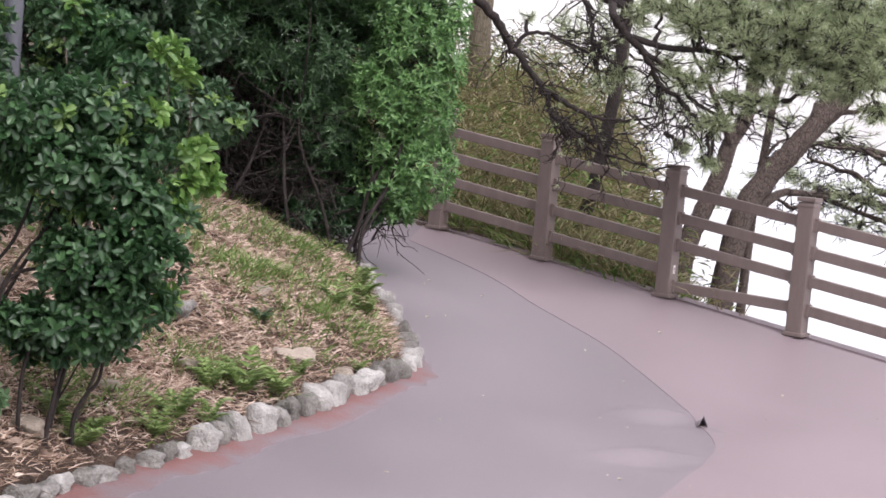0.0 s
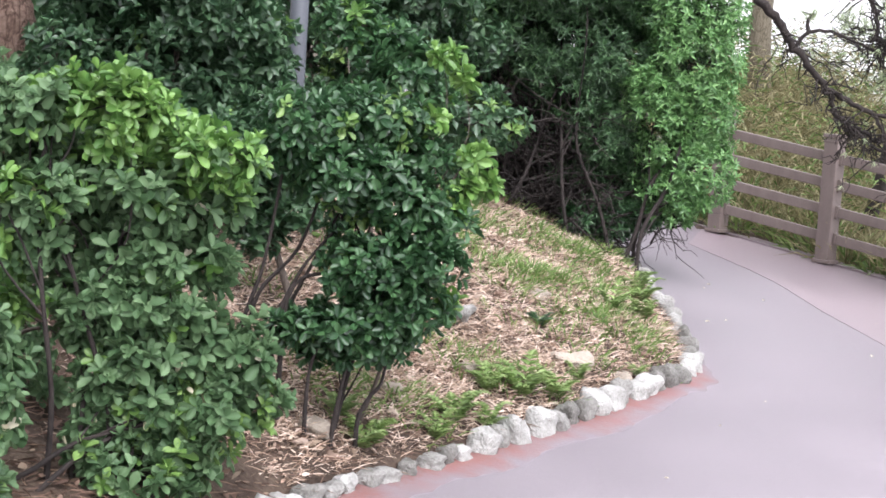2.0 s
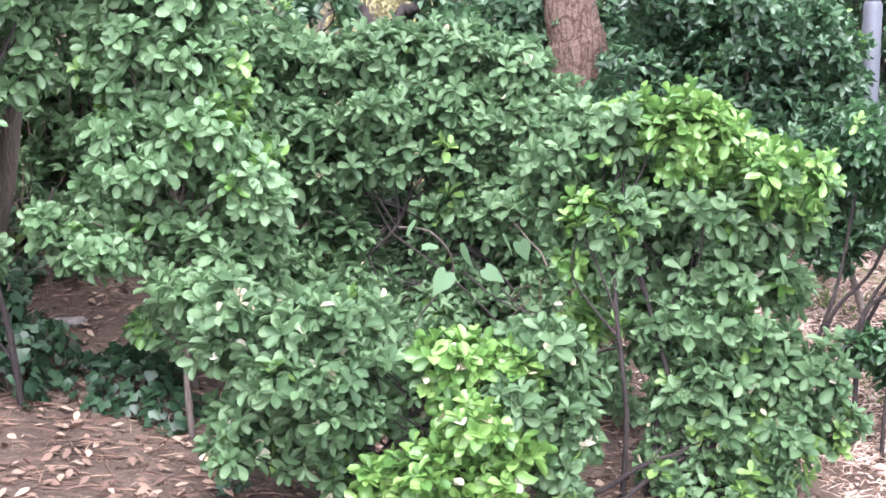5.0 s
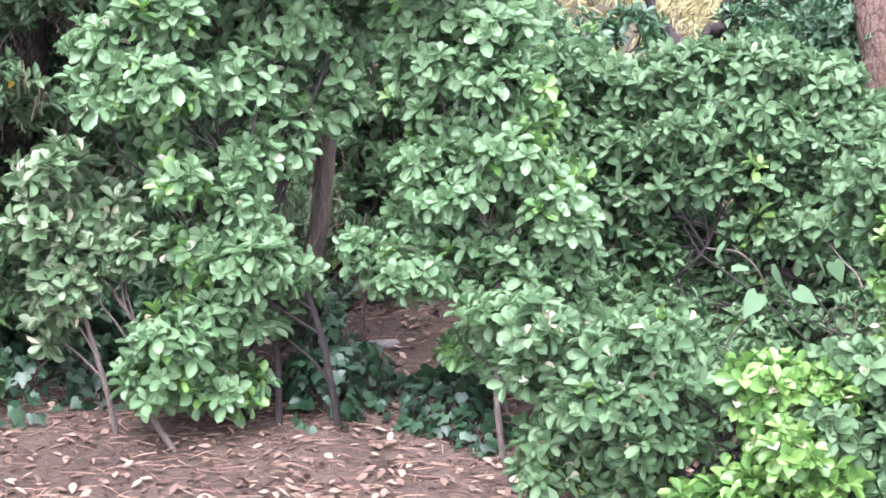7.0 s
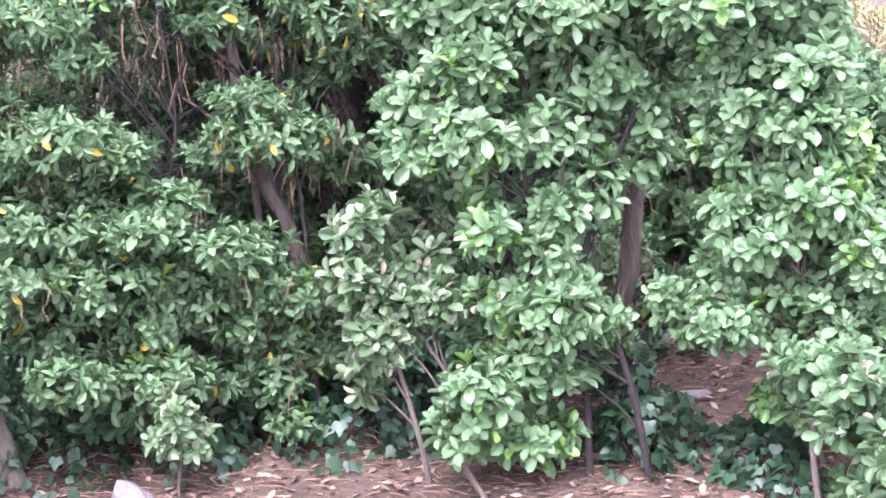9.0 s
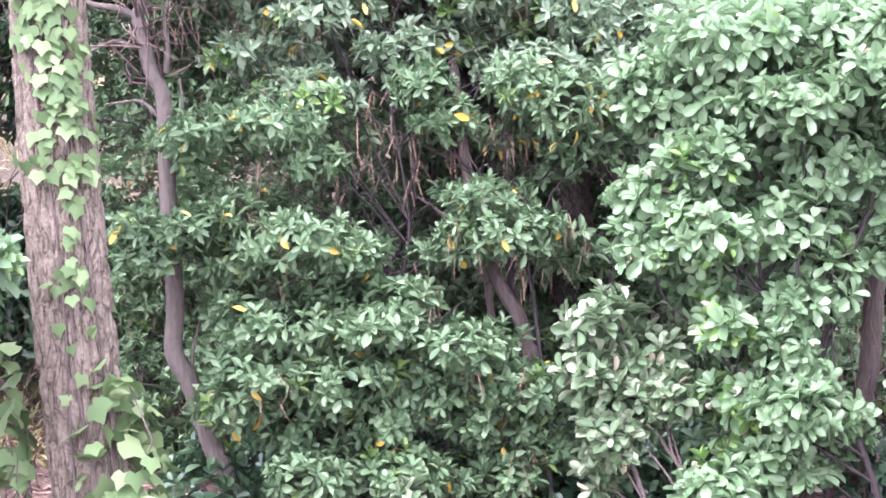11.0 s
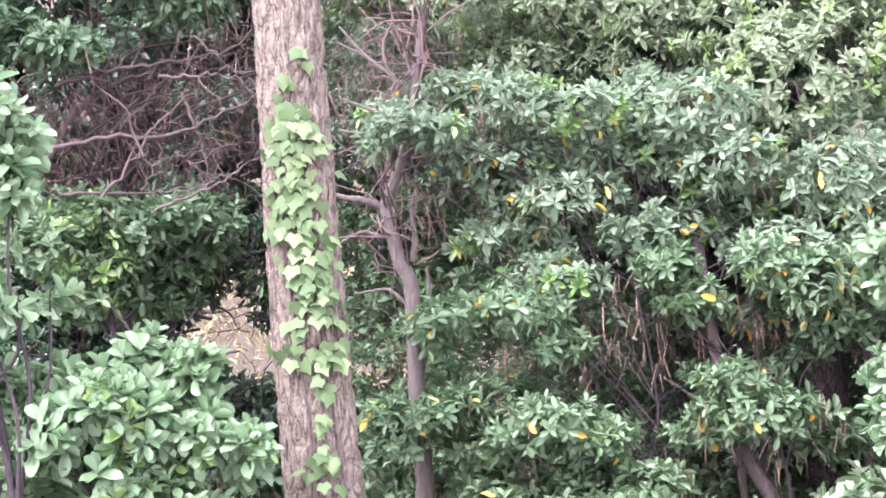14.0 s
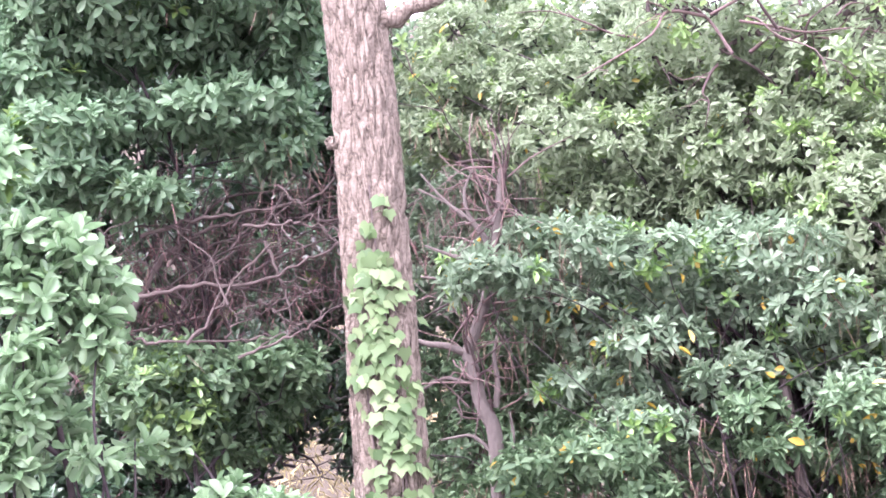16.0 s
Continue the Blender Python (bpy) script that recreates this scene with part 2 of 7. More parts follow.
def worn_paint(m, under):
    """The paint thins out towards the band's open edge and shows the paving."""
    n, l = m.node_tree.nodes, m.node_tree.links
    bsdf = n["Principled BSDF"]
    paint = bsdf.inputs["Base Color"].links[0].from_socket
    at, nz, sm, mx = n.new("ShaderNodeAttribute"), n.new("ShaderNodeTexNoise"), n.new("ShaderNodeMath"), n.new("ShaderNodeMix")
    at.attribute_name = "fade"
    geo = n.new("ShaderNodeNewGeometry")
    l.new(geo.outputs["Position"], nz.inputs["Vector"])
    nz.inputs["Scale"].default_value, nz.inputs["Detail"].default_value = 7, 6
    sm.operation = "MULTIPLY_ADD"
    sm.inputs[1].default_value = 0.9
    l.new(nz.outputs["Fac"], sm.inputs[0])
    l.new(at.outputs["Fac"], sm.inputs[2])
    ramp = n.new("ShaderNodeMapRange")
    ramp.inputs[1].default_value, ramp.inputs[2].default_value = 0.72, 1.22
    l.new(sm.outputs[0], ramp.inputs[0])
    mx.data_type = "RGBA"
    l.new(ramp.outputs[0], mx.inputs["Factor"])
    l.new(paint, mx.inputs["A"])
    mx.inputs["B"].default_value = (*under, 1)
    l.new(mx.outputs["Result"], bsdf.inputs["Base Color"])


def turf_above(m, low, high, dark, light):
    """Dull dry turf takes over from the bare soil on the upper hillside."""
    n, l = m.node_tree.nodes, m.node_tree.links
    bsdf = n["Principled BSDF"]
    soil = bsdf.inputs["Base Color"].links[0].from_socket
    geo, sep, nz, sm = n.new("ShaderNodeNewGeometry"), n.new("ShaderNodeSeparateXYZ"), n.new("ShaderNodeTexNoise"), n.new("ShaderNodeMath")
    nz.inputs["Scale"].default_value, nz.inputs["Detail"].default_value = 2.2, 6
    l.new(geo.outputs["Position"], sep.inputs[0])
    l.new(geo.outputs["Position"], nz.inputs["Vector"])
    sm.operation = "MULTIPLY_ADD"
    sm.inputs[1].default_value = 1.2
    l.new(nz.outputs["Fac"], sm.inputs[0])
    l.new(sep.outputs["Z"], sm.inputs[2])
    rg_, turf, mx = n.new("ShaderNodeMapRange"), n.new("ShaderNodeMix"), n.new("ShaderNodeMix")
    rg_.inputs[1].default_value, rg_.inputs[2].default_value = low + 0.6, high + 0.6
    l.new(sm.outputs[0], rg_.inputs[0])
    turf.data_type = mx.data_type = "RGBA"
    fine = n.new("ShaderNodeTexNoise")
    fine.inputs["Scale"].default_value, fine.inputs["Detail"].default_value = 9, 8
    l.new(geo.outputs["Position"], fine.inputs["Vector"])
    l.new(fine.outputs["Fac"], turf.inputs["Factor"])
    turf.inputs["A"].default_value, turf.inputs["B"].default_value = (*dark, 1), (*light, 1)
    l.new(rg_.outputs[0], mx.inputs["Factor"])
    l.new(soil, mx.inputs["A"])
    l.new(turf.outputs["Result"], mx.inputs["B"])
    l.new(mx.outputs["Result"], bsdf.inputs["Base Color"])


turf_above(M["soil"], 1.5, 2.0, (0.022, 0.018, 0.010), (0.068, 0.057, 0.034))
worn_paint(M["red"], (0.166, 0.143, 0.158))


# ---------------- mesh helpers
class Parcel:
    """Collects triangles and quads of one mesh."""

    def __init__(self):
        self.v, self.f, self.n = [], [], 0

    def add(self, verts, faces):
        self.v.append(np.asarray(verts, float).reshape(-1, 3))
        self.f.append(np.asarray(faces, int) + self.n)
        self.n += len(self.v[-1])

    def mesh(self, name, mat, smooth=False):
        me = bpy.data.meshes.new(name)
        v = np.concatenate(self.v) if self.v else np.zeros((0, 3))
        sizes = np.concatenate([np.full(len(f), f.shape[1]) for f in self.f]) if self.f else np.zeros(0, int)
        loops = np.concatenate([f.ravel() for f in self.f]) if self.f else np.zeros(0, int)
        me.vertices.add(len(v))
        me.vertices.foreach_set("co", v.ravel())
        me.loops.add(len(loops))
        me.loops.foreach_set("vertex_index", loops.astype(np.int32))
        me.polygons.add(len(sizes))
        me.polygons.foreach_set("loop_start", np.r_[0, np.cumsum(sizes)[:-1]].astype(np.int32))
        me.polygons.foreach_set("loop_total", sizes.astype(np.int32))
        me.update(calc_edges=True)
        me.materials.append(M[mat])
        if smooth:
            me.polygons.foreach_set("use_smooth", np.ones(len(sizes), bool))
        me.validate()
        return me


def part(name, parcel, mat, parent=None, label="", kind="", smooth=False):
    ob = new(name, parcel.mesh(name, mat, smooth))
    if parent is not None:
        ob.parent = parent
        ob.matrix_parent_inverse = Matrix.Translation(-parent.location)
    return tagged(ob, label=label, kind=kind)


def empty(name, at, label, category, group="", kind=""):
    ob = new(name)
    ob.location = at
    ob.empty_display_size = 0.1
    return tagged(ob, label, category, group, kind)


def unit(a):
    return a / np.maximum(np.linalg.norm(a, axis=-1, keepdims=True), 1e-9)


def polar(az, r, z=0.0):
    return np.array([-r * math.sin(radians(az)), r * math.cos(radians(az)), z])


def leaves(parcel, base, way, up, length, width, fold=0.3, curl=0.15, broad=0.62, lite=False):
    """Folded, slightly curled leaves, each a loose piece; broad: where along it the leaf is widest."""
    n = len(base)
    if not n:
        return
    way = unit(way)
    side = unit(np.cross(way, up))
    nrm = np.cross(side, way)
    L, W = np.broadcast_to(length, n)[:, None], np.broadcast_to(width, n)[:, None]
    if lite:
        m = base + way * L * broad * 0.85 + nrm * W * fold
        v = np.stack([base, m + side * W * 0.5, base + way * L - nrm * L * curl, m - side * W * 0.5], 1)
        parcel.add(v.reshape(-1, 3), (np.array([(0, 1, 2), (0, 2, 3)])[None] + 4 * np.arange(n)[:, None, None]).reshape(-1, 3))
        return
    a, b = broad * 0.5, broad
    c = min(0.92, broad + 0.24)
    wa, wb, wc = (0.31, 0.5, 0.36) if broad >= 0.5 else (0.42, 0.46, 0.26)
    m1, m2 = base + way * L * a + nrm * W * fold * 0.8, base + way * L * b + nrm * (W * fold - L * curl * 0.4)
    m3, tip = base + way * L * c + nrm * (W * fold * 0.7 - L * curl * 0.75), base + way * L - nrm * L * curl
    v = np.stack([base, m1 + side * W * wa, m2 + side * W * wb, m3 + side * W * wc, tip, m3 - side * W * wc, m2 - side * W * wb, m1 - side * W * wa], 1)
    parcel.add(v.reshape(-1, 3), (np.array([(0, 1, 2, 3, 4), (0, 4, 5, 6, 7)])[None] + 8 * np.arange(n)[:, None, None]).reshape(-1, 5))


IVY = np.array([(0, 0.38), (0, 0.03), (0.25, -0.13), (0.43, 0.04), (0.54, 0.36), (0.27, 0.54), (0, 0.98), (-0.27, 0.54), (-0.54, 0.36), (-0.43, 0.04), (-0.25, -0.13)])


HEART = np.array([(0, 0.4), (0, 0.03), (0.26, -0.12), (0.46, 0.08), (0.42, 0.44), (0.2, 0.78), (0, 1.08), (-0.2, 0.78), (-0.42, 0.44), (-0.46, 0.08), (-0.26, -0.12)])


def ivy_leaves(parcel, base, way, up, size, form=IVY):
    """Five-lobed leaves, a fan of triangles each."""
    n = len(base)
    way = unit(way)
    side = unit(np.cross(way, up))
    nrm = np.cross(side, way)
    L = np.broadcast_to(size, n)[:, None, None]
    v = base[:, None] + L * (form[None, :, :1] * side[:, None] + form[None, :, 1:] * way[:, None] - 0.12 * (form[None, :, :1] ** 2 * 4 + form[None, :, 1:] ** 2 * 0.6) * nrm[:, None])
    t = np.array([(0, k, k % 10 + 1) for k in range(1, 11)])
    parcel.add(v.reshape(-1, 3), (t[None] + 11 * np.arange(n)[:, None, None]).reshape(-1, 3))


def blades(parcel, base, way, length, width, droop=0.3):
    """Thin blades or needles: two quads that bend down."""
    n = len(base)
    way = unit(way)
    side = unit(np.cross(way, rng.normal(size=(n, 3))))
    L, W = np.broadcast_to(length, n)[:, None], np.broadcast_to(width, n)[:, None]
    down = np.array([0, 0, -1.0])
    mid = base + way * L * 0.55 + down * L * droop * 0.2
    tip = base + way * L + down * L * droop * 0.7
    v = np.stack([base - side * W / 2, base + side * W / 2, mid + side * W / 2, mid - side * W / 2, tip], 1)
    k = 5 * np.arange(n)[:, None]
    parcel.add(v.reshape(-1, 3), np.zeros((0, 4), int))
    parcel.n -= 5 * n
    parcel.f[-1] = (np.array([[0, 1, 2, 3]]) + k) + parcel.n
    parcel.f.append((np.array([[3, 2, 4]]) + k) + parcel.n)
    parcel.n += 5 * n


def tube(parcel, pts, radii, sides=7, rough=0.0):
    pts = np.asarray(pts, float)
    radii = np.broadcast_to(radii, len(pts))
    tang = unit(np.gradient(pts, axis=0))
    ref = np.array([0.31, 0.95, 0.05]) if abs(tang[0][2]) > 0.5 else np.array([0.1, 0.05, 1.0])
    u = unit(np.cross(tang, ref))
    w = np.cross(tang, u)
    ang = np.arange(sides) * 2 * np.pi / sides
    ring = np.cos(ang)[None, :, None] * u[:, None] + np.sin(ang)[None, :, None] * w[:, None]
    rad = radii[:, None, None] * (1 + rough * rng.normal(size=(len(pts), sides, 1)))
    v = (pts[:, None] + ring * rad).reshape(-1, 3)
    i, j = np.meshgrid(np.arange(len(pts) - 1), np.arange(sides), indexing="ij")
    a, b = i * sides + j, i * sides + (j + 1) % sides
    parcel.add(np.r_[v, [pts[-1] + tang[-1] * radii[-1] * 0.5]], np.stack([a, b, b + sides, a + sides], -1).reshape(-1, 4))
    last = (len(pts) - 1) * sides + np.arange(sides)
    parcel.f.append(np.stack([last, np.roll(last, -1), np.full(sides, len(v))], -1) + parcel.n - len(v) - 1)


def bend(p, q, n=6, sag=0.1, wob=0.04):
    """A crooked way from p to q."""
    p, q = np.asarray(p, float), np.asarray(q, float)
    u = np.linspace(0, 1, n)[:, None]
    d = np.linalg.norm(q - p)
    out = p + (q - p) * u + np.array([0, 0, 1.0]) * sag * d * np.sin(u * np.pi)
    out[1:-1] += rng.normal(size=(n - 2, 3)) * wob * d
    return out


def smooth_path(pts, per=6):
    """A rounded line through the points (Catmull-Rom)."""
    p = np.asarray(pts, float)
    p = np.vstack([2 * p[0] - p[1], p, 2 * p[-1] - p[-2]])
    out = []
    for k in range(1, len(p) - 2):
        for u in np.linspace(0, 1, per, endpoint=False):
            out.append(0.5 * (2 * p[k] + (p[k + 1] - p[k - 1]) * u + (2 * p[k - 1] - 5 * p[k] + 4 * p[k + 1] - p[k + 2]) * u**2
                              + (3 * p[k] - p[k - 1] - 3 * p[k + 1] + p[k + 2]) * u**3))
    return np.array(out + [p[-2]])


# ---------------- plan of the ground
KERB = smooth_path([(-9.0, -2.5), (-6.6, 0.6), (-5.4, 2.1), (-4.2, 3.2), (-3.0, 4.2), (-2.05, 4.9), (-1.74, 5.62), (-1.56, 6.32), (-1.22, 7.12), (-0.75, 8.22), (-0.30, 9.40),
                    (-0.14, 9.93), (-0.24, 10.72), (-0.43, 11.64), (-0.70, 12.77), (-1.3, 14.2), (-2.7, 16.6), (-4.2, 20.0), (-6.0, 28.0), (-9.0, 45.0), (-12.0, 70.0)], 5)
FENCE_0, FENCE_D, BAY = np.array([-0.07, 15.49]), unit(np.array([0.97, -0.70])), 1.2


# swellings of the paving beside the lifted edge
BULGES = ((1.30, 9.88, 0.24, 0.08, 0.042, 0.6), (1.16, 8.90, 0.3, 0.08, 0.042, 0.5), (1.42, 9.76, 0.22, 0.08, -0.03, 0.6), (1.22, 8.78, 0.26, 0.07, -0.02, 0.5))


def road_z(x, y):
    yy = np.logaddexp(np.asarray(y, float) * 3, 6.6 * 3) / 3
    xx = np.clip(x, -2.0, 30)
    bulge = sum(h * np.exp(-((((x - a) * math.cos(w) + (y - b) * math.sin(w)) / ra) ** 2 + (((y - b) * math.cos(w) - (x - a) * math.sin(w)) / rb) ** 2)) for a, b, ra, rb, h, w in BULGES)
    return 0.004 - 0.0998 * xx + 0.0726 * (yy - 9.91) + bulge


def kerb_side(x, y):
    """Signed distance from the kerb: positive in the planted bed."""
    x, y = np.asarray(x, float).ravel(), np.asarray(y, float).ravel()
    best, sign = np.full(x.shape, 1e9), np.ones(x.shape)
    for p, q in zip(KERB, KERB[1:]):
        d = q - p
        u = np.clip(((x - p[0]) * d[0] + (y - p[1]) * d[1]) / (d @ d), 0, 1)
        ex, ey = x - p[0] - u * d[0], y - p[1] - u * d[1]
        dist = np.hypot(ex, ey)
        s = np.sign(d[0] * (y - p[1]) - d[1] * (x - p[0]))
        near = dist < best
        best, sign = np.where(near, dist, best), np.where(near, s, sign)
    return best * sign


def fence_side(x, y):
    """Distance past the fence line, and the way along it."""
    ex, ey = np.asarray(x, float) - FENCE_0[0], np.asarray(y, float) - FENCE_0[1]
    return -FENCE_D[1] * ex + FENCE_D[0] * ey, FENCE_D[0] * ex + FENCE_D[1] * ey


def ground_z(x, y):
    x, y = np.asarray(x, float), np.asarray(y, float)
    shape = x.shape
    x, y = x.ravel(), y.ravel()
    d = kerb_side(x, y)
    base = road_z(x, y)
    lump = np.array([noise.noise((a * 1.3, b * 1.3, 0.3)) * 0.05 + noise.noise((a * 5, b * 5, 2.3)) * 0.034 for a, b in zip(x, y)])
    near = np.clip((y - 5.4) / 1.6, 0, 1)
    gentle = 0.10 * np.clip(d, 0, 1.5) + 0.29 * np.clip(d - 1.5, 0, 30)
    steep = 0.26 * np.clip(d - 9, 0, 24)
    bed = base + 0.10 * np.clip(d / 0.2, 0, 1) + near * 0.29 * np.clip(d, 0, 30) + (1 - near) * gentle + steep + lump * np.clip(d / 0.3, 0, 1)
    z = np.where(d > 0.02, bed, base - 0.06)
    q, s = fence_side(x, y)
    past = q > 0.16
    slope = 0.22 - 2.4 / (1 + np.exp(-(s + 0.45 * q - 2.75) * 2.0))
    edge = road_z(x - q * -FENCE_D[1], y - q * FENCE_D[0])
    bank = edge - 0.05 + slope * np.clip(q - 0.2, 0, 5.5) - 0.75 * np.clip(q - 5.7, 0, 60) + lump * 2
    z = np.where(past & (d < -1.6), bank, z)
    far = np.hypot(x, y)
    z = z - np.clip((far - 55) / 10, 0, 1) * (z + 34)
    return np.maximum(z, -34).reshape(shape)


def gz(x, y):
    return float(ground_z(np.array([x]), np.array([y]))[0])


# ---------------- setting: ground, road, sea
def grid_axis(lo, hi, near_lo, near_hi, fine, coarse):
    return np.unique(np.round(np.r_[np.arange(lo, near_lo, coarse), np.arange(near_lo, near_hi, fine), np.arange(near_hi, hi + coarse, coarse)], 3))


def sheet(name, xs, ys, zfun, mat, keep=None, label="", category="", kind="structure"):
    X, Y = np.meshgrid(xs, ys, indexing="ij")
    Z = zfun(X, Y)
    n = len(ys)
    i, j = np.meshgrid(np.arange(len(xs) - 1), np.arange(n - 1), indexing="ij")
    f = np.stack([i * n + j, (i + 1) * n + j, (i + 1) * n + j + 1, i * n + j + 1], -1).reshape(-1, 4)
    if keep is not None:
        f = f[keep(X, Y).ravel()[f].all(1)]
    pc = Parcel()
    pc.add(np.stack([X, Y, Z], -1).reshape(-1, 3), f)
    return tagged(part(name, pc, mat, smooth=True), label, category, kind=kind)


sheet("ground", grid_axis(-66, 66, -8, 3, 0.11, 1.5), grid_axis(-66, 66, 1, 15, 0.11, 1.5), ground_z, "soil",
      label="brown soil slope under pine needles and leaf litter", category="ground")


def strip_between(name, left, right, zlift, mat, label, category, thick=0.05, faded=False, columns=24):
    """A paved strip between two lines of plan points, following the road's fall."""
    left, right = np.asarray(left, float), np.asarray(right, float)
    m = columns
    u = np.linspace(0, 1, m)[None, :, None]
    P = left[:, None] * (1 - u) + right[:, None] * u
    Z = road_z(P[..., 0], P[..., 1]) + (0.006 - 0.016 * np.broadcast_to(u[..., 0], P.shape[:2]) ** 3 if faded else zlift)
    top = np.concatenate([P, Z[..., None]], -1)
    n = len(left)
    i, j = np.meshgrid(np.arange(n - 1), np.arange(m - 1), indexing="ij")
    f = np.stack([i * m + j, (i + 1) * m + j, (i + 1) * m + j + 1, i * m + j + 1], -1).reshape(-1, 4)
    pc = Parcel()
    pc.add(top.reshape(-1, 3), f)
    fade = np.broadcast_to(u[0, :, 0], (n, m)).ravel() if faded else None
    for side in (() if faded else (0, m - 1)):
        a = top[:, side]
        b = a - np.array([0, 0, thick])
        k = np.arange(n - 1)
        pc.add(np.r_[a, b], np.stack([k, k + 1, n + k + 1, n + k], -1))
    ob = tagged(part(name, pc, mat, smooth=True), label, category, kind="structure")
    if faded:
        ob.data.attributes.new("fade", "FLOAT", "POINT").data.foreach_set("value", fade)
    return ob


def at_fence(s, q):
    return FENCE_0 + FENCE_D * s + np.array([-FENCE_D[1], FENCE_D[0]]) * q


ks = smooth_path(KERB, 8)
far_line = np.array([at_fence(34, 0.12), *[at_fence(v, 0.12) for v in np.linspace(20, -2.4, 30)], (-1.9, 19.0), (-2.6, 22.0), (-3.6, 28.0), (-6.5, 45.0), (-9.5, 70.0)])
far_len = np.r_[0, np.cumsum(np.linalg.norm(np.diff(far_line, axis=0), axis=1))]
near_len = np.r_[0, np.cumsum(np.linalg.norm(np.diff(ks, axis=0), axis=1))]
pair = np.interp(near_len, [0, 8.0, 15.5, 20.5, near_len[-1]], [0, 12.0, 33.0, 39.0, far_len[-1]])
far_side = np.stack([np.interp(pair, far_len, far_line[:, k]) for k in range(2)], -1)
strip_between("road", ks, far_side, 0.0, "road", "grey mauve paved path curving uphill", "path", columns=90)
# thin red paint along the kerb, ragged on its road side
kk = smooth_path(KERB[(KERB[:, 1] > 3) & (KERB[:, 1] < 10.9) & (KERB[:, 0] > -6)], 4)
kt = unit(np.gradient(kk, axis=0))
kn = np.stack([kt[:, 1], -kt[:, 0]], -1)
wid = np.array([0.24 + 0.10 * noise.noise((p[0] * 2.2, p[1] * 2.2, 0)) + 0.05 * noise.noise((p[0] * 9, p[1] * 9, 4)) for p in kk])
wid = (wid + 0.06) * np.clip((10.9 - kk[:, 1]) / 1.2, 0.1, 1)
strip_between("red_band", kk - kn * 0.04, kk + kn * wid[:, None], 0.003, "red", "worn red painted band along the stone kerb", "road marking", faded=True)
# pinkish second layer of paving with a lifted edge, towards the fence
SEAM = smooth_path([(-0.3, 14.6), (0.35, 13.6), (0.75, 12.6), (1.15, 11.7), (1.42, 10.7), (1.58, 9.9), (1.6, 9.3), (1.3, 8.5), (0.95, 7.6), (0.5, 6.0), (0.5, -6.0)], 8)
fs = np.array([at_fence(s, 0.05) for s in np.linspace(-0.2, 30, len(SEAM))])
strip_between("pavement", SEAM, fs, 0.003, "overlay", "pinkish paving layer with a cracked lifted edge", "path", 0.005, columns=70)
ed = np.linspace(-2.4, 30, 60)
strip_between("curb", [at_fence(s, 0.05) for s in ed], [at_fence(s, 0.22) for s in ed], 0.02, "overlay", "narrow mauve edge strip under the fence", "curb", 0.4)

pc = Parcel()
rings = np.array([20, 60, 140, 300, 700, 1600, 3500.0])
ang = np.linspace(0, 2 * np.pi, 49)[:-1]
pc.add(np.array([(r * math.cos(a), r * math.sin(a), -32.0) for r in rings for a in ang]),
       np.array([(i * 48 + j, (i + 1) * 48 + j, (i + 1) * 48 + (j + 1) % 48, i * 48 + (j + 1) % 48) for i in range(len(rings) - 1) for j in range(48)]))
tagged(part("water", pc, "sea"), "pale sea far below the slope", "sea", kind="structure")


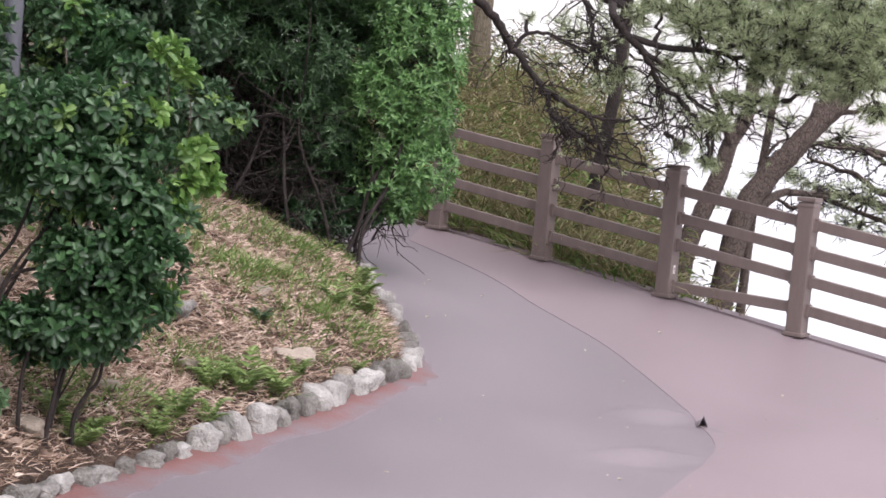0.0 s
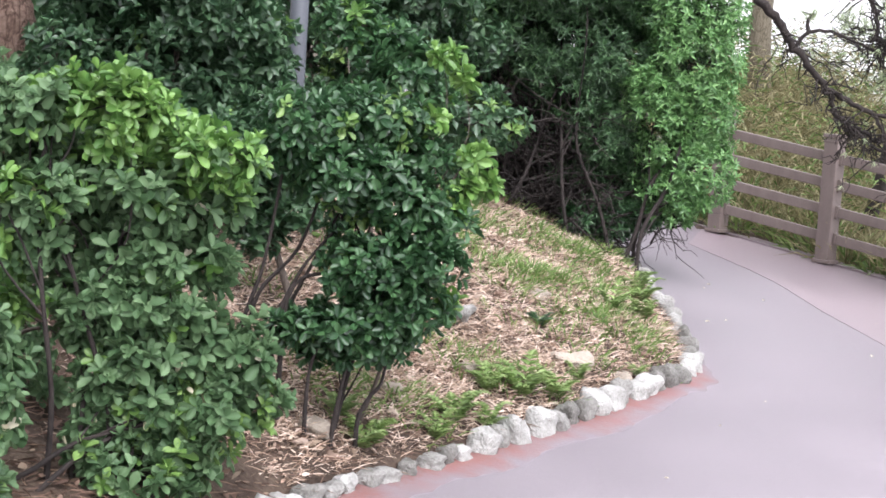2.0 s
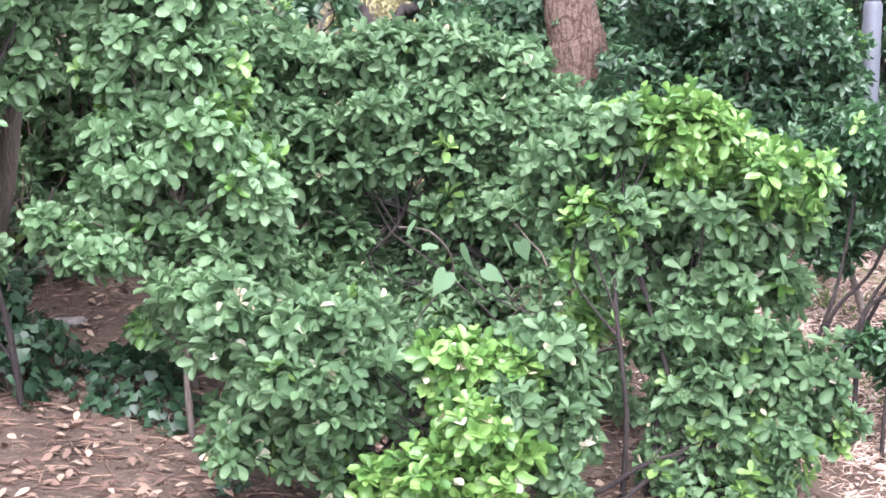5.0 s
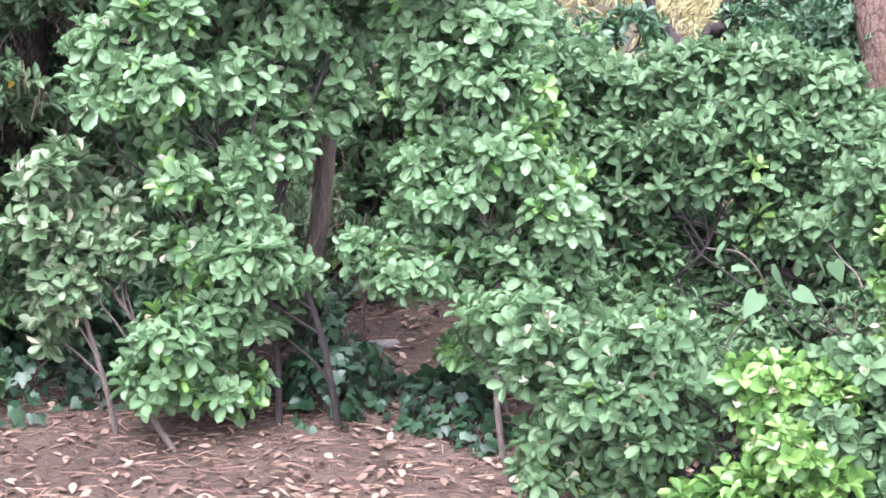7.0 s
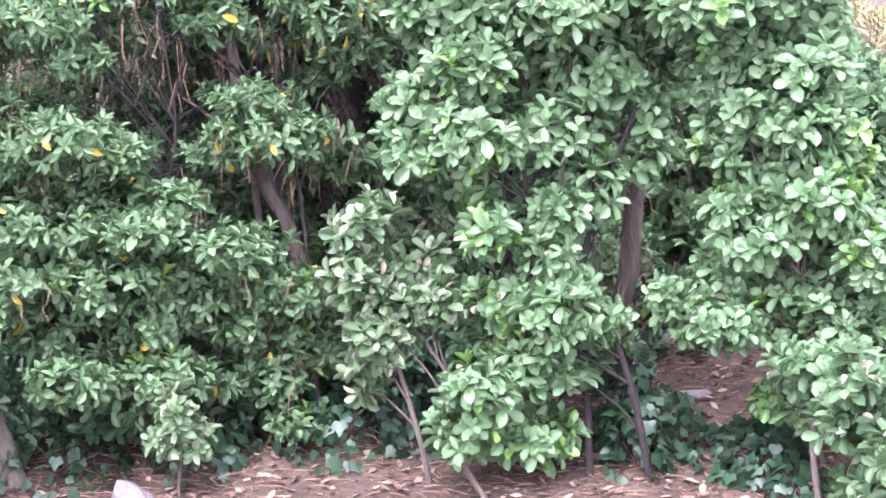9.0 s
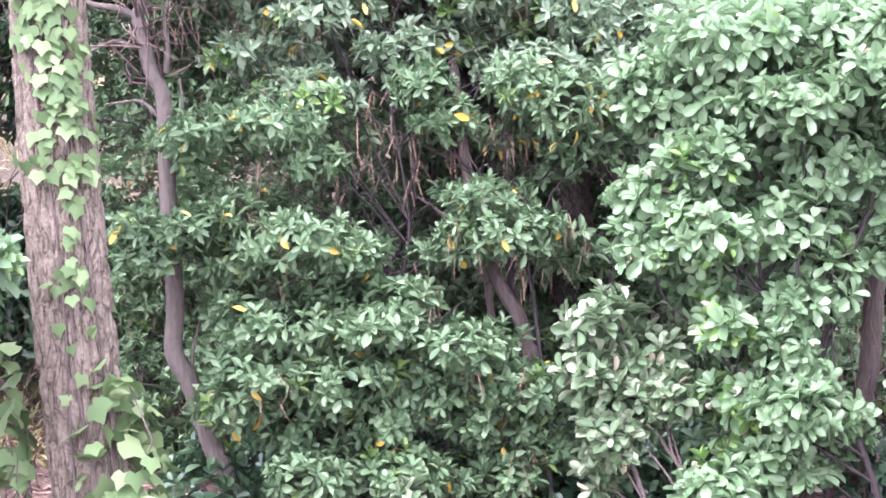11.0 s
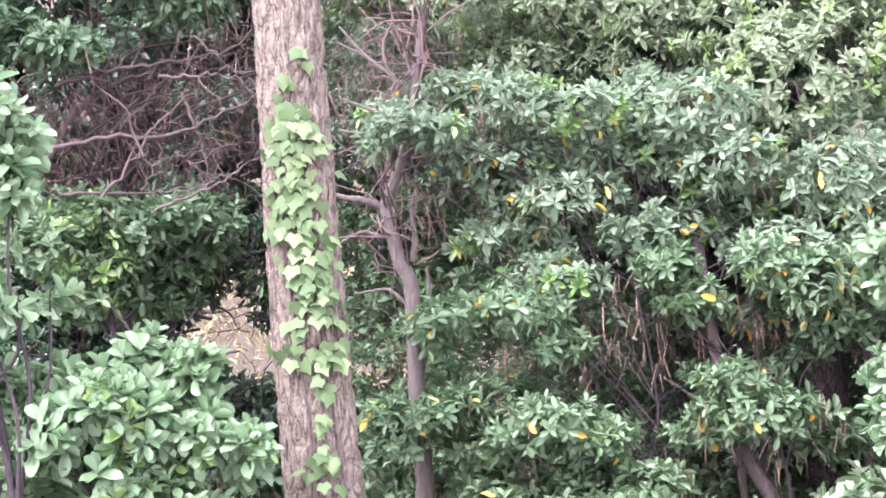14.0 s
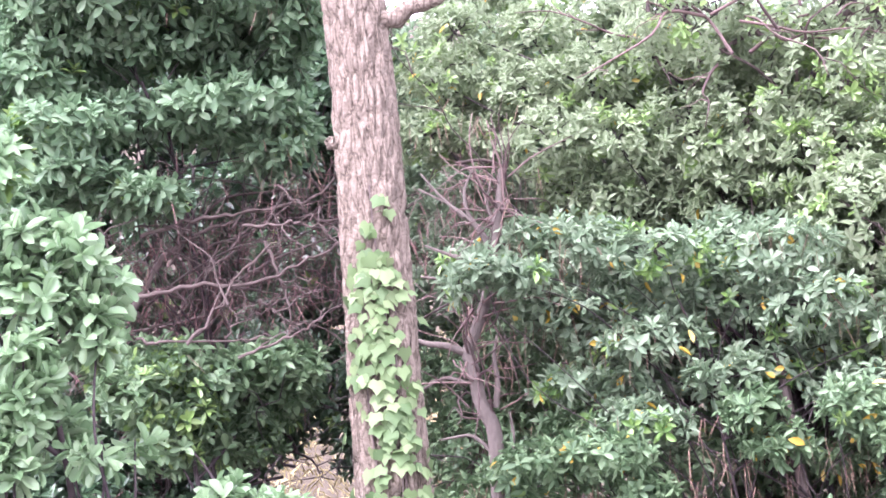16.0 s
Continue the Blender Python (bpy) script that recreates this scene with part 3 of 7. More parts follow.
# ---------------- plants
def bush(name, lobes, stems, label, leaf="leaf_mid", young=0.08, yellow=0.0, cream=0.0, size=0.085, ratio=0.53, dens=95, whorl=8,
         gap=-0.34, base=None, broad=0.66, category="shrub", stem_r=0.02, bark="bark", seed=1, twigs=0.075, young_leaf="leaf_young", straw_share=0.0, lite=False, bare_stems=()):
    """A shrub: stems from its foot, forks to each lobe of the crown, thin twigs, and whorls of leaves at the shoots' ends."""
    global rng
    rng = np.random.default_rng(seed)
    C = np.array([polar(a, r, z) for a, r, z, _, _ in lobes])
    S = np.array([(h * 1.1, h, v * 1.12) for *_, h, v in lobes])
    foot = np.array(base if base is not None else (*C[:, :2].mean(0), 0.0))
    foot[2] = gz(foot[0], foot[1])
    thing = empty(name, foot, label, category)
    # shoots over the lobes
    P, N = [], []
    for c, s in zip(C, S):
        n = int(dens * 2.6 * 4 * math.pi * (s[0] * s[1] * s[2]) ** (2 / 3) * 1.05) + 6
        d = unit(rng.normal(size=(n, 3)))
        depth = 1.08 - 0.55 * rng.random((n, 1)) ** 1.5
        P.append(c + d * s * depth)
        N.append(unit(d / s))
    P, N = np.concatenate(P), np.concatenate(N)
    inside = np.zeros(len(P), bool)
    for c, s in zip(C, S):
        inside |= (((P - c) / s) ** 2).sum(1) < 0.25
    lump = np.array([noise.noise(Vector(p) * 4.2) + 0.5 * noise.noise(Vector(p) * 9.0) for p in P])
    ok = ~inside & (lump > gap)
    zs = ground_z(P[:, 0], P[:, 1])
    ok &= P[:, 2] > zs + 0.04
    P, N = P[ok], N[ok]
    # stems and limbs
    feet = stems if stems else [(0.0, 0.0)]
    for k, (dx, dy) in enumerate(feet):
        f = np.array([foot[0] + dx, foot[1] + dy, 0.0])
        f[2] = gz(f[0], f[1]) - 0.04
        own = [i for i in range(len(C)) if i % len(feet) == k] or [0]
        top = C[own].mean(0)
        st = Parcel()
        line = smooth_path(bend(f, top, 5, 0.03, 0.03), 4)
        tube(st, line, np.linspace(stem_r, stem_r * 0.5, len(line)), 8, 0.05)
        stem = part("stem", st, bark, thing, smooth=True)
        for i in own:
            wood = Parcel()
            low = line[line[:, 2] < C[i][2] - 0.05]
            a = line[rng.integers(6, 15)] if len(low) < 5 else low[rng.integers(len(low) // 2, len(low))]
            limb = smooth_path(bend(a, C[i], 4, 0.04, 0.05), 4)
            tube(wood, limb, np.linspace(stem_r * 0.45, stem_r * 0.18, len(limb)), 6, 0.05)
            part("branch", wood, bark, stem, smooth=True)
    for pts in bare_stems:
        st = Parcel()
        ln = smooth_path([(pts[0][0], pts[0][1], gz(pts[0][0], pts[0][1]) - 0.05), *pts], 5)
        tube(st, ln, np.linspace(stem_r, stem_r * 0.5, len(ln)), 8, 0.06)
        part("stem", st, bark, thing, smooth=True)
    wood = Parcel()
    near = ((P[:, None] - C[None]) ** 2).sum(-1).argmin(1)
    for p, c in zip(P, near):
        if rng.random() < twigs:
            tube(wood, bend(C[c] + (p - C[c]) * rng.uniform(0.0, 0.35), p, 4, 0.04, 0.05), np.linspace(0.0042, 0.002, 4), 3)
    part("twig", wood, bark, thing, kind="stuff", smooth=True)
    if straw_share:
        sp = Parcel()
        for p in P[rng.random(len(P)) < straw_share]:
            m = rng.integers(8, 22)
            w = np.array([0, 0, -1.0]) + rng.normal(size=(m, 3)) * 0.28
            blades(sp, p + rng.normal(size=(m, 3)) * 0.05, w, 0.06 + 0.08 * rng.random(m), 0.003, 0.1)
        part("pine_straw", sp, "straw_hung", thing, "brown pine needles caught in the branches", "stuff")
    # whorls of leaves
    axis = unit(N * 0.75 + np.array([0, 0, 0.55]) + rng.normal(size=P.shape) * 0.32)
    kind = rng.random(len(P))
    patch = np.array([noise.noise(Vector(p) * 1.7 + Vector((seed, 3, 5))) for p in P])
    is_young = (kind < young * 0.25) | ((patch > 0.42 - young * 1.5) & (kind < young * 3))
    groups = {leaf: [], young_leaf: [], "leaf_yellow": [], "leaf_cream": []}
    k = np.arange(whorl)
    for m, sel in ((leaf, ~is_young), (young_leaf, is_young)):
        p, ax = P[sel], axis[sel]
        if not len(p):
            continue
        n = len(p)
        ref = unit(np.cross(ax, rng.normal(size=(n, 3))))
        oth = np.cross(ax, ref)
        ang = (k * 2.39996)[None] + rng.random((n, 1)) * 6.28 + rng.normal(size=(n, whorl)) * 0.2
        tilt = np.radians(np.linspace(95, 32, whorl))[None] + rng.normal(size=(n, whorl)) * 0.22
        rad = np.cos(ang)[..., None] * ref[:, None] + np.sin(ang)[..., None] * oth[:, None]
        way = rad * np.sin(tilt)[..., None] + ax[:, None] * np.cos(tilt)[..., None]
        up = ax[:, None] * np.sin(tilt)[..., None] - rad * np.cos(tilt)[..., None]
        b = p[:, None] + ax[:, None] * (np.linspace(-0.45, 0.12, whorl)[None, :, None] * size * 0.8)
        ln = size * (0.72 + 0.42 * rng.random((n, whorl))) * np.linspace(1.05, 0.75, whorl)[None] * (0.85 + 0.3 * rng.random((n, 1)))
        keep = rng.random((n, whorl)) < 0.9
        groups[m].append((b[keep], way[keep], up[keep], ln[keep]))
    for m, got in groups.items():
        if not got:
            continue
        b, w, u, ln = (np.concatenate([g[i] for g in got]) for i in range(4))
        odd = rng.random(len(b))
        for mm, sel in (("leaf_yellow", odd < yellow), ("leaf_cream", (odd >= yellow) & (odd < yellow + cream)), (m, odd >= yellow + cream)):
            if sel.any() and (mm == m or sel.sum() > 2):
                lp = Parcel()
                extra = {"leaf_yellow": 1.25, "leaf_cream": 0.95}.get(mm, 1.0)
                leaves(lp, b[sel], w[sel] + (np.array([0, 0, -0.7]) if mm == "leaf_yellow" else 0), u[sel], ln[sel] * extra, ln[sel] * ratio * extra, broad=broad, lite=lite)
                words = {"leaf_yellow": "old yellow leaves", "leaf_cream": "withered cream leaves", young_leaf: "young yellow-green leaves"}.get(mm, "")
                part("foliage", lp, mm, thing, words, "stuff")
    return thing


# ---------------- fence
def box_mesh(name, sx, sy, sz, mat, bevel=0.006):
    bm = bmesh.new()
    bmesh.ops.create_cube(bm, size=1.0)
    bmesh.ops.scale(bm, vec=(sx, sy, sz), verts=bm.verts)
    if bevel:
        bmesh.ops.bevel(bm, geom=bm.edges[:], offset=bevel, segments=2, affect="EDGES", profile=0.6)
    me = bpy.data.meshes.new(name)
    bm.to_mesh(me)
    bm.free()
    me.materials.append(M[mat])
    return me


def child(name, me, parent, m, label=""):
    ob = new(name, me)
    ob.parent = parent
    ob.matrix_basis = m
    return tagged(ob, label)


def fence():
    """Posts stand plumb on the edge of the path, four rails follow its fall."""
    d3 = np.array([*FENCE_D, 0.0])
    yaw = math.degrees(math.atan2(FENCE_D[1], FENCE_D[0]))
    first = at_fence(-2 * BAY, 0)
    thing = empty("fence", (first[0], first[1], road_z(*first)), "brown imitation-wood fence with square posts and four rails", "fence", kind="structure")
    inv = Matrix.Translation(-thing.location)
    post_me = box_mesh("post", 0.135, 0.135, 1.06, "fence", 0.01)
    cap_me = box_mesh("cap", 0.155, 0.155, 0.035, "fence", 0.008)
    neck_me = box_mesh("collar", 0.143, 0.143, 0.02, "fence", 0.004)
    foot_me = box_mesh("base_plate", 0.165, 0.165, 0.03, "fence", 0.006)
    brk_me = box_mesh("bracket", 0.03, 0.055, 0.11, "fence", 0.005)
    rails = {}
    spots = []
    for k in range(-2, 9):
        x, y = at_fence(k * BAY - (0.05 if k == 1 else 0.0), 0)
        spots.append((k, x, y, float(road_z(x, y)) + 0.02))
    for k, x, y, z in spots:
        post = child("post", post_me, thing, inv @ pose(x, y, z + 0.53, 0, 0, yaw + random.uniform(-1, 1)))
        child("cap", cap_me, post, pose(0, 0, 0.55))
        child("collar", neck_me, post, pose(0, 0, 0.50))
        child("base_plate", foot_me, post, pose(0, 0, -0.522))
        if k == 2:
            plate = child("plate", box_mesh("plate", 0.004, 0.03, 0.07, "white", 0.001), post, pose(0.0695, -0.01, -0.30), "small white plate")
            child("mark", box_mesh("mark", 0.002, 0.012, 0.04, "fence", 0), plate, pose(0.002, 0, 0))
    for (k, x0, y0, z0), (_, x1, y1, z1) in zip(spots, spots[1:]):
        for n, h in enumerate((0.215, 0.445, 0.67, 0.895)):
            ha = 0.09 if (k == 2 and n == 0) else h
            a, b = Vector((x0, y0, z0 + ha)), Vector((x1, y1, z1 + h))
            length = round((b - a).length - 0.135, 2)
            me = rails.setdefault(length, box_mesh("rail", length, 0.045, 0.085, "fence", 0.008))
            turn = (b - a).to_track_quat("X", "Z").to_matrix().to_4x4()
            rail = child("rail", me, thing, inv @ Matrix.Translation((a + b) / 2) @ turn)
            for e in (-1, 1):
                child("bracket", brk_me, rail, pose(e * (length / 2 - 0.012), 0, 0))
    return thing


fence()


# ---------------- kerb of rounded stones
def stone_mesh(name, seed, mat, sub=3, amp=0.22):
    bm = bmesh.new()
    bmesh.ops.create_icosphere(bm, subdivisions=sub, radius=0.5)
    for v in bm.verts:
        p = v.co.copy()
        n = noise.noise(p * 2.2 + Vector((seed * 7.1, 0, 0))) * amp * 1.6 + noise.noise(p * 5 + Vector((0, seed * 3.3, 0))) * amp * 0.6 + noise.noise(p * 13) * amp * 0.22
        box = max(abs(p.x), abs(p.y), abs(p.z)) * 2
        v.co = p * (1 + n) * (1 + 0.8 * (1 / max(box, 0.5) - 1))
    me = bpy.data.meshes.new(name)
    bm.to_mesh(me)
    bm.free()
    me.materials.append(M[mat])
    me.polygons.foreach_set("use_smooth", np.ones(len(me.polygons), bool))
    return me


kerb = empty("kerb", (0, 0, 0), "row of pale rounded stones edging the planted bed", "kerb", kind="structure")
stones = [stone_mesh("stone", k, "stone") for k in range(8)]
seg = np.r_[0, np.cumsum(np.linalg.norm(np.diff(KERB, axis=0), axis=1))]
rk = random.Random(5)
s = seg[10]
while s < seg[-25]:
    w = rk.uniform(0.10, 0.165)
    if np.interp(s, seg, KERB[:, 1]) < 7.5:
        w *= 0.78
    s += w * 0.5
    x, y = np.interp(s, seg, KERB[:, 0]), np.interp(s, seg, KERB[:, 1])
    x2, y2 = np.interp(s + 0.05, seg, KERB[:, 0]), np.interp(s + 0.05, seg, KERB[:, 1])
    yaw = math.degrees(math.atan2(y2 - y, x2 - x))
    h = rk.uniform(0.125, 0.2) * (0.62 if y < 7.5 else 1.0)
    ob = new("stone", rk.choice(stones))
    ob.parent = kerb
    ob.matrix_basis = pose(x, y, float(road_z(x, y)) + h * rk.uniform(0.08, 0.2), rk.uniform(-10, 10), rk.uniform(-10, 10), yaw + rk.uniform(-12, 12)) @ Matrix.Diagonal((w * 0.98, w * 0.95, h, 1))
    s += w * 0.5 + (rk.uniform(0.0, 0.02) if rk.random() < (0.85 if y > 7.5 else 0.6) else 0.08)

# ---------------- shrubs
bush("dense_shrub", [(2.6, 12.7, 2.1, 0.42, 0.34), (4.1, 12.7, 1.87, 0.38, 0.34), (5.6, 12.7, 2.01, 0.4, 0.3), (7.2, 12.7, 2.07, 0.36, 0.23),
    (8.7, 12.7, 2.15, 0.36, 0.19), (10.2, 12.7, 2.12, 0.32, 0.17), (3.5, 12.7, 1.46, 0.34, 0.28), (4.9, 12.7, 1.56, 0.3, 0.21),
    (6.3, 12.7, 1.75, 0.28, 0.19), (3.2, 12.7, 1.14, 0.21, 0.21), (4.2, 12.7, 1.02, 0.15, 0.11), (8.1, 13, 1.89, 0.26, 0.17),
    (9.4, 13, 1.91, 0.24, 0.15), (5.8, 12.7, 2.46, 0.64, 0.3), (8.4, 12.7, 2.46, 0.64, 0.3), (3.2, 12.7, 2.5, 0.51, 0.3),
    # First four lobes here: crown out of view, added to block sky light.
    (3.4, 12.5, 3.05, 0.6, 0.36), (6, 12.4, 3.1, 0.64, 0.36), (8.6, 12.4, 3.05, 0.64, 0.36), (10.8, 12.5, 2.9, 0.5, 0.4), (4.6, 12.7, 1.29, 0.19, 0.13), (10.9, 12.9, 1.93, 0.21, 0.21),
    (4.4, 12.69, 0.79, 0.13, 0.09), (3.7, 12.67, 0.89, 0.15, 0.12), (2.9, 12.63, 0.83, 0.13, 0.1), (5.3, 12.77, 0.99, 0.15, 0.08), (4, 12.6, 1.19, 0.2, 0.13),
    (2.8, 12.7, 1.08, 0.13, 0.15)],
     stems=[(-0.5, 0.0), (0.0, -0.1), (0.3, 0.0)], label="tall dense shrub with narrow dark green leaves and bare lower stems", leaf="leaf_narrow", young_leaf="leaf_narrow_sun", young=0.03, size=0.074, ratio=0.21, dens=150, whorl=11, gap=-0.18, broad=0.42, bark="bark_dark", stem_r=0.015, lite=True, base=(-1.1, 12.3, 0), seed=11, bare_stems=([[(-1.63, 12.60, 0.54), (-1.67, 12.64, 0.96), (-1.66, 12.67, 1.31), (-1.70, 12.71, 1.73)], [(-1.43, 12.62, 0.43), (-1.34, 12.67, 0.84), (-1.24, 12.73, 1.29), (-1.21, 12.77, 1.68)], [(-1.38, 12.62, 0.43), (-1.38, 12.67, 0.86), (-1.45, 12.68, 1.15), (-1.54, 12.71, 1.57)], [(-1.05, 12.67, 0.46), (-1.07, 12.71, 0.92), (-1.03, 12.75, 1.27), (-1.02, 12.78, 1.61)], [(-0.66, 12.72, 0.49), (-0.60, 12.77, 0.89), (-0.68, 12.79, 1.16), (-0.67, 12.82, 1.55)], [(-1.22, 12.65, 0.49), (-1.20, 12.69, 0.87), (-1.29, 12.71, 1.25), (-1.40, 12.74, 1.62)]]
     + [[(-1.90, 12.57, 0.52), (-2.04, 12.61, 1.15), (-2.14, 12.63, 1.48), (-2.13, 12.66, 1.78)], [(-1.75, 12.59, 0.53), (-1.86, 12.63, 1.12), (-1.88, 12.67, 1.54), (-1.95, 12.69, 1.88)], [(-0.88, 12.69, 0.47), (-0.82, 12.73, 0.81), (-0.92, 12.76, 1.19), (-0.86, 12.80, 1.53)]]))
# Interior of the same tall shrub: its shade comes from the darker leaf colour.
bush("dense_shrub", [(9, 13.64, 1.41, 0.2, 0.23), (7.7, 13.67, 1.57, 0.22, 0.23), (6.4, 13.69, 1.51, 0.22, 0.23), (5, 13.73, 1.4, 0.22, 0.23), (8.9, 13.67, 1.01, 0.18, 0.19),
    (7.6, 13.73, 1.17, 0.22, 0.23), (6.3, 13.46, 1.11, 0.22, 0.22), (4.9, 13.59, 1.05, 0.2, 0.22), (3.7, 13.73, 0.97, 0.16, 0.23), (7.9, 13.64, 0.8, 0.16, 0.17),
    (6.7, 13.72, 0.73, 0.18, 0.17), (5.4, 13.48, 0.73, 0.18, 0.16), (4.2, 13.59, 0.65, 0.14, 0.15), (9.1, 13.52, 1.72, 0.22, 0.22), (3.3, 13.61, 0.67, 0.1, 0.11),
    (7.1, 13.39, 1.94, 0.26, 0.22), (5.6, 13.4, 2.01, 0.26, 0.22), (4.4, 13.3, 1.82, 0.22, 0.22), (6.4, 13.23, 2.17, 0.29, 0.18), (5, 13.15, 2.28, 0.29, 0.18),
    (8.6, 13.35, 2.04, 0.22, 0.22), (3.8, 13.29, 2.18, 0.22, 0.22), (2.9, 12.56, 0.73, 0.17, 0.1), (3.8, 12.53, 0.63, 0.15, 0.08), (2.1, 12.63, 0.84, 0.12, 0.13),
    (4.8, 12.51, 0.69, 0.13, 0.1), (1.8, 12.61, 1.02, 0.09, 0.13)],
     stems=[(0.0, 0.0), (0.3, 0.1)], label="inner and lower foliage of the tall shrub, coloured dark as shaded", leaf="leaf_deep", young=0.0, size=0.075, ratio=0.24, dens=95, whorl=10, gap=-0.5, broad=0.42, bark="bark_dark", stem_r=0.012, lite=True, seed=31)
# Bright right-hand side of the narrow-leaved growth, lit by leaf colour.
bush("dense_shrub", [(1.6, 12.5, 1.86, 0.35, 0.42), (1.1, 12.5, 1.45, 0.25, 0.33), (1.1, 12.5, 1.08, 0.25, 0.25), (1.8, 12.5, 0.88, 0.23, 0.19),
    (2.5, 12.4, 1.6, 0.25, 0.25), (1.6, 12.5, 2.23, 0.35, 0.29), (2, 12.5, 1.23, 0.23, 0.21)],
     stems=[(0.0, 0.0), (0.12, -0.1)], label="narrow-leaved shrub at the bend of the path, leaves coloured as sunlit", leaf="leaf_narrow_sun", young_leaf="leaf_narrow_sun", young=0.1, size=0.064, ratio=0.34, dens=150, whorl=9, gap=-0.3, broad=0.5, bark="bark_dark", stem_r=0.018, lite=True, base=(-0.72, 12.2, 0), seed=10)
bush("round_shrub", [(13.5, 7.01, 1.35, 0.18, 0.11), (12.1, 7.07, 1.43, 0.21, 0.11), (10.7, 7.11, 1.32, 0.16, 0.13), (12.5, 6.95, 1.2, 0.21, 0.12), (10.8, 7.06, 1.09, 0.18, 0.13),
    (9.5, 7.05, 0.98, 0.13, 0.11), (11.9, 7.04, 0.97, 0.18, 0.11), (9.8, 6.91, 0.86, 0.13, 0.08), (12.5, 6.89, 0.84, 0.1, 0.1), (11.2, 6.97, 0.77, 0.18, 0.11),
    (11.9, 7.06, 0.59, 0.21, 0.11), (13.2, 6.94, 0.57, 0.16, 0.08), (10.4, 7, 0.65, 0.16, 0.08), (14.3, 6.96, 0.56, 0.12, 0.06), (12.8, 7.08, 0.46, 0.16, 0.06),
    (11.3, 7.11, 0.47, 0.12, 0.06), (14.6, 6.98, 1.28, 0.12, 0.08), (14.2, 7.12, 1.16, 0.08, 0.07), (14.9, 6.89, 1.42, 0.11, 0.1)],
     stems=[(0.0, 0.0)], label="dark glossy evergreen shrub on three thin bare stems", leaf="leaf_deep", young=0.07, size=0.06, dens=105, base=(-1.57, 6.9, 0), stem_r=0.012, gap=-0.5, seed=12, bark="bark_dark", bare_stems=[[(-1.63, 6.70, 0.03), (-1.64, 6.70, 0.20), (-1.63, 6.71, 0.41), (-1.57, 6.72, 0.58)],
     [(-1.54, 6.78, 0.13), (-1.52, 6.78, 0.27), (-1.50, 6.79, 0.39), (-1.45, 6.80, 0.58)],
     [(-1.46, 6.90, 0.16), (-1.42, 6.91, 0.26), (-1.37, 6.91, 0.33), (-1.35, 6.92, 0.48)],
     [(-1.86, 6.70, 0.34), (-1.80, 6.71, 0.56), (-1.70, 6.74, 0.80), (-1.56, 6.77, 0.99)],
     [(-1.83, 6.76, 0.33), (-1.76, 6.78, 0.62), (-1.65, 6.80, 0.86), (-1.56, 6.82, 1.08)],
     [(-1.93, 6.78, 0.44), (-1.89, 6.79, 0.68), (-1.74, 6.83, 0.88), (-1.64, 6.86, 1.19)],
     [(-1.76, 6.72, 0.58), (-1.71, 6.74, 0.75), (-1.57, 6.77, 0.80)],
     [(-1.97, 6.72, 0.42), (-1.91, 6.73, 0.64), (-1.86, 6.75, 0.83), (-1.81, 6.76, 1.18)]])
bush("broadleaf_shrub", [(25.1, 5.93, 1.34, 0.10, 0.09), (23.6, 6.01, 1.42, 0.13, 0.09), (25.4, 6.00, 1.22, 0.07, 0.05), (24, 6.05, 1.48, 0.10, 0.05), (20.6, 5.95, 1.46, 0.13, 0.10),
    (19.4, 5.95, 1.46, 0.07, 0.06), (20.5, 6.02, 1.31, 0.11, 0.09), (24.6, 6.01, 1.16, 0.11, 0.05), (22.1, 5.96, 1.49, 0.10, 0.06)],
     stems=[(0.0, 0.0), (0.2, 0.1)], label="evergreen shrub with lime green new leaves", leaf="leaf_mid", young_leaf="leaf_lime", young=0.34, cream=0.002, size=0.0655, dens=100, base=(-2.28, 5.56, 0), gap=-0.5, bark="bark_dark", stem_r=0.011, seed=27)
bush("low_shrub", [(28.5, 5.63, 0.66, 0.10, 0.06), (27.2, 5.63, 0.63, 0.07, 0.09), (26, 5.62, 0.63, 0.06, 0.06), (27.5, 5.50, 0.47, 0.10, 0.07), (26.3, 5.57, 0.35, 0.10, 0.06),
    (28.6, 5.55, 0.37, 0.10, 0.06), (27.6, 5.56, 0.26, 0.12, 0.06), (29.5, 5.51, 0.29, 0.10, 0.06), (26.4, 5.51, 0.23, 0.07, 0.06), (30.7, 5.55, 0.24, 0.07, 0.06),
    (28.6, 5.55, 0.18, 0.08, 0.04), (26.6, 5.57, 0.16, 0.08, 0.04), (30.3, 5.53, 0.18, 0.07, 0.04)],
     stems=[(0.0, 0.0)], label="low shrub with pale lime and withered cream leaves", leaf="leaf_lime", young=0.1, cream=0.02, size=0.08, dens=100, base=(-2.56, 4.93, 0), gap=-0.5, bark="bark_dark", stem_r=0.011, ratio=0.6, seed=28)
bush("broadleaf_shrub", [(8.5, 7.05, 1.31, 0.05, 0.03), (8.1, 7.13, 1.19, 0.03, 0.03), (8.8, 7.07, 1.18, 0.03, 0.03), (9, 7.05, 1.08, 0.03, 0.03), (8.7, 7.1, 0.96, 0.03, 0.04),
    (9.1, 7.1, 0.67, 0.03, 0.04), (9.8, 7.1, 1.71, 0.05, 0.03), (9.1, 7.09, 1.63, 0.03, 0.03), (10.1, 7.06, 1.44, 0.03, 0.03)],
     stems=[(0.0, 0.0)], label="young shrub with bright lime sprigs", leaf="leaf_lime", young=0.12, size=0.07, dens=60, gap=-0.5, base=(-1.5, 7.05, 0), stem_r=0.01, seed=29)
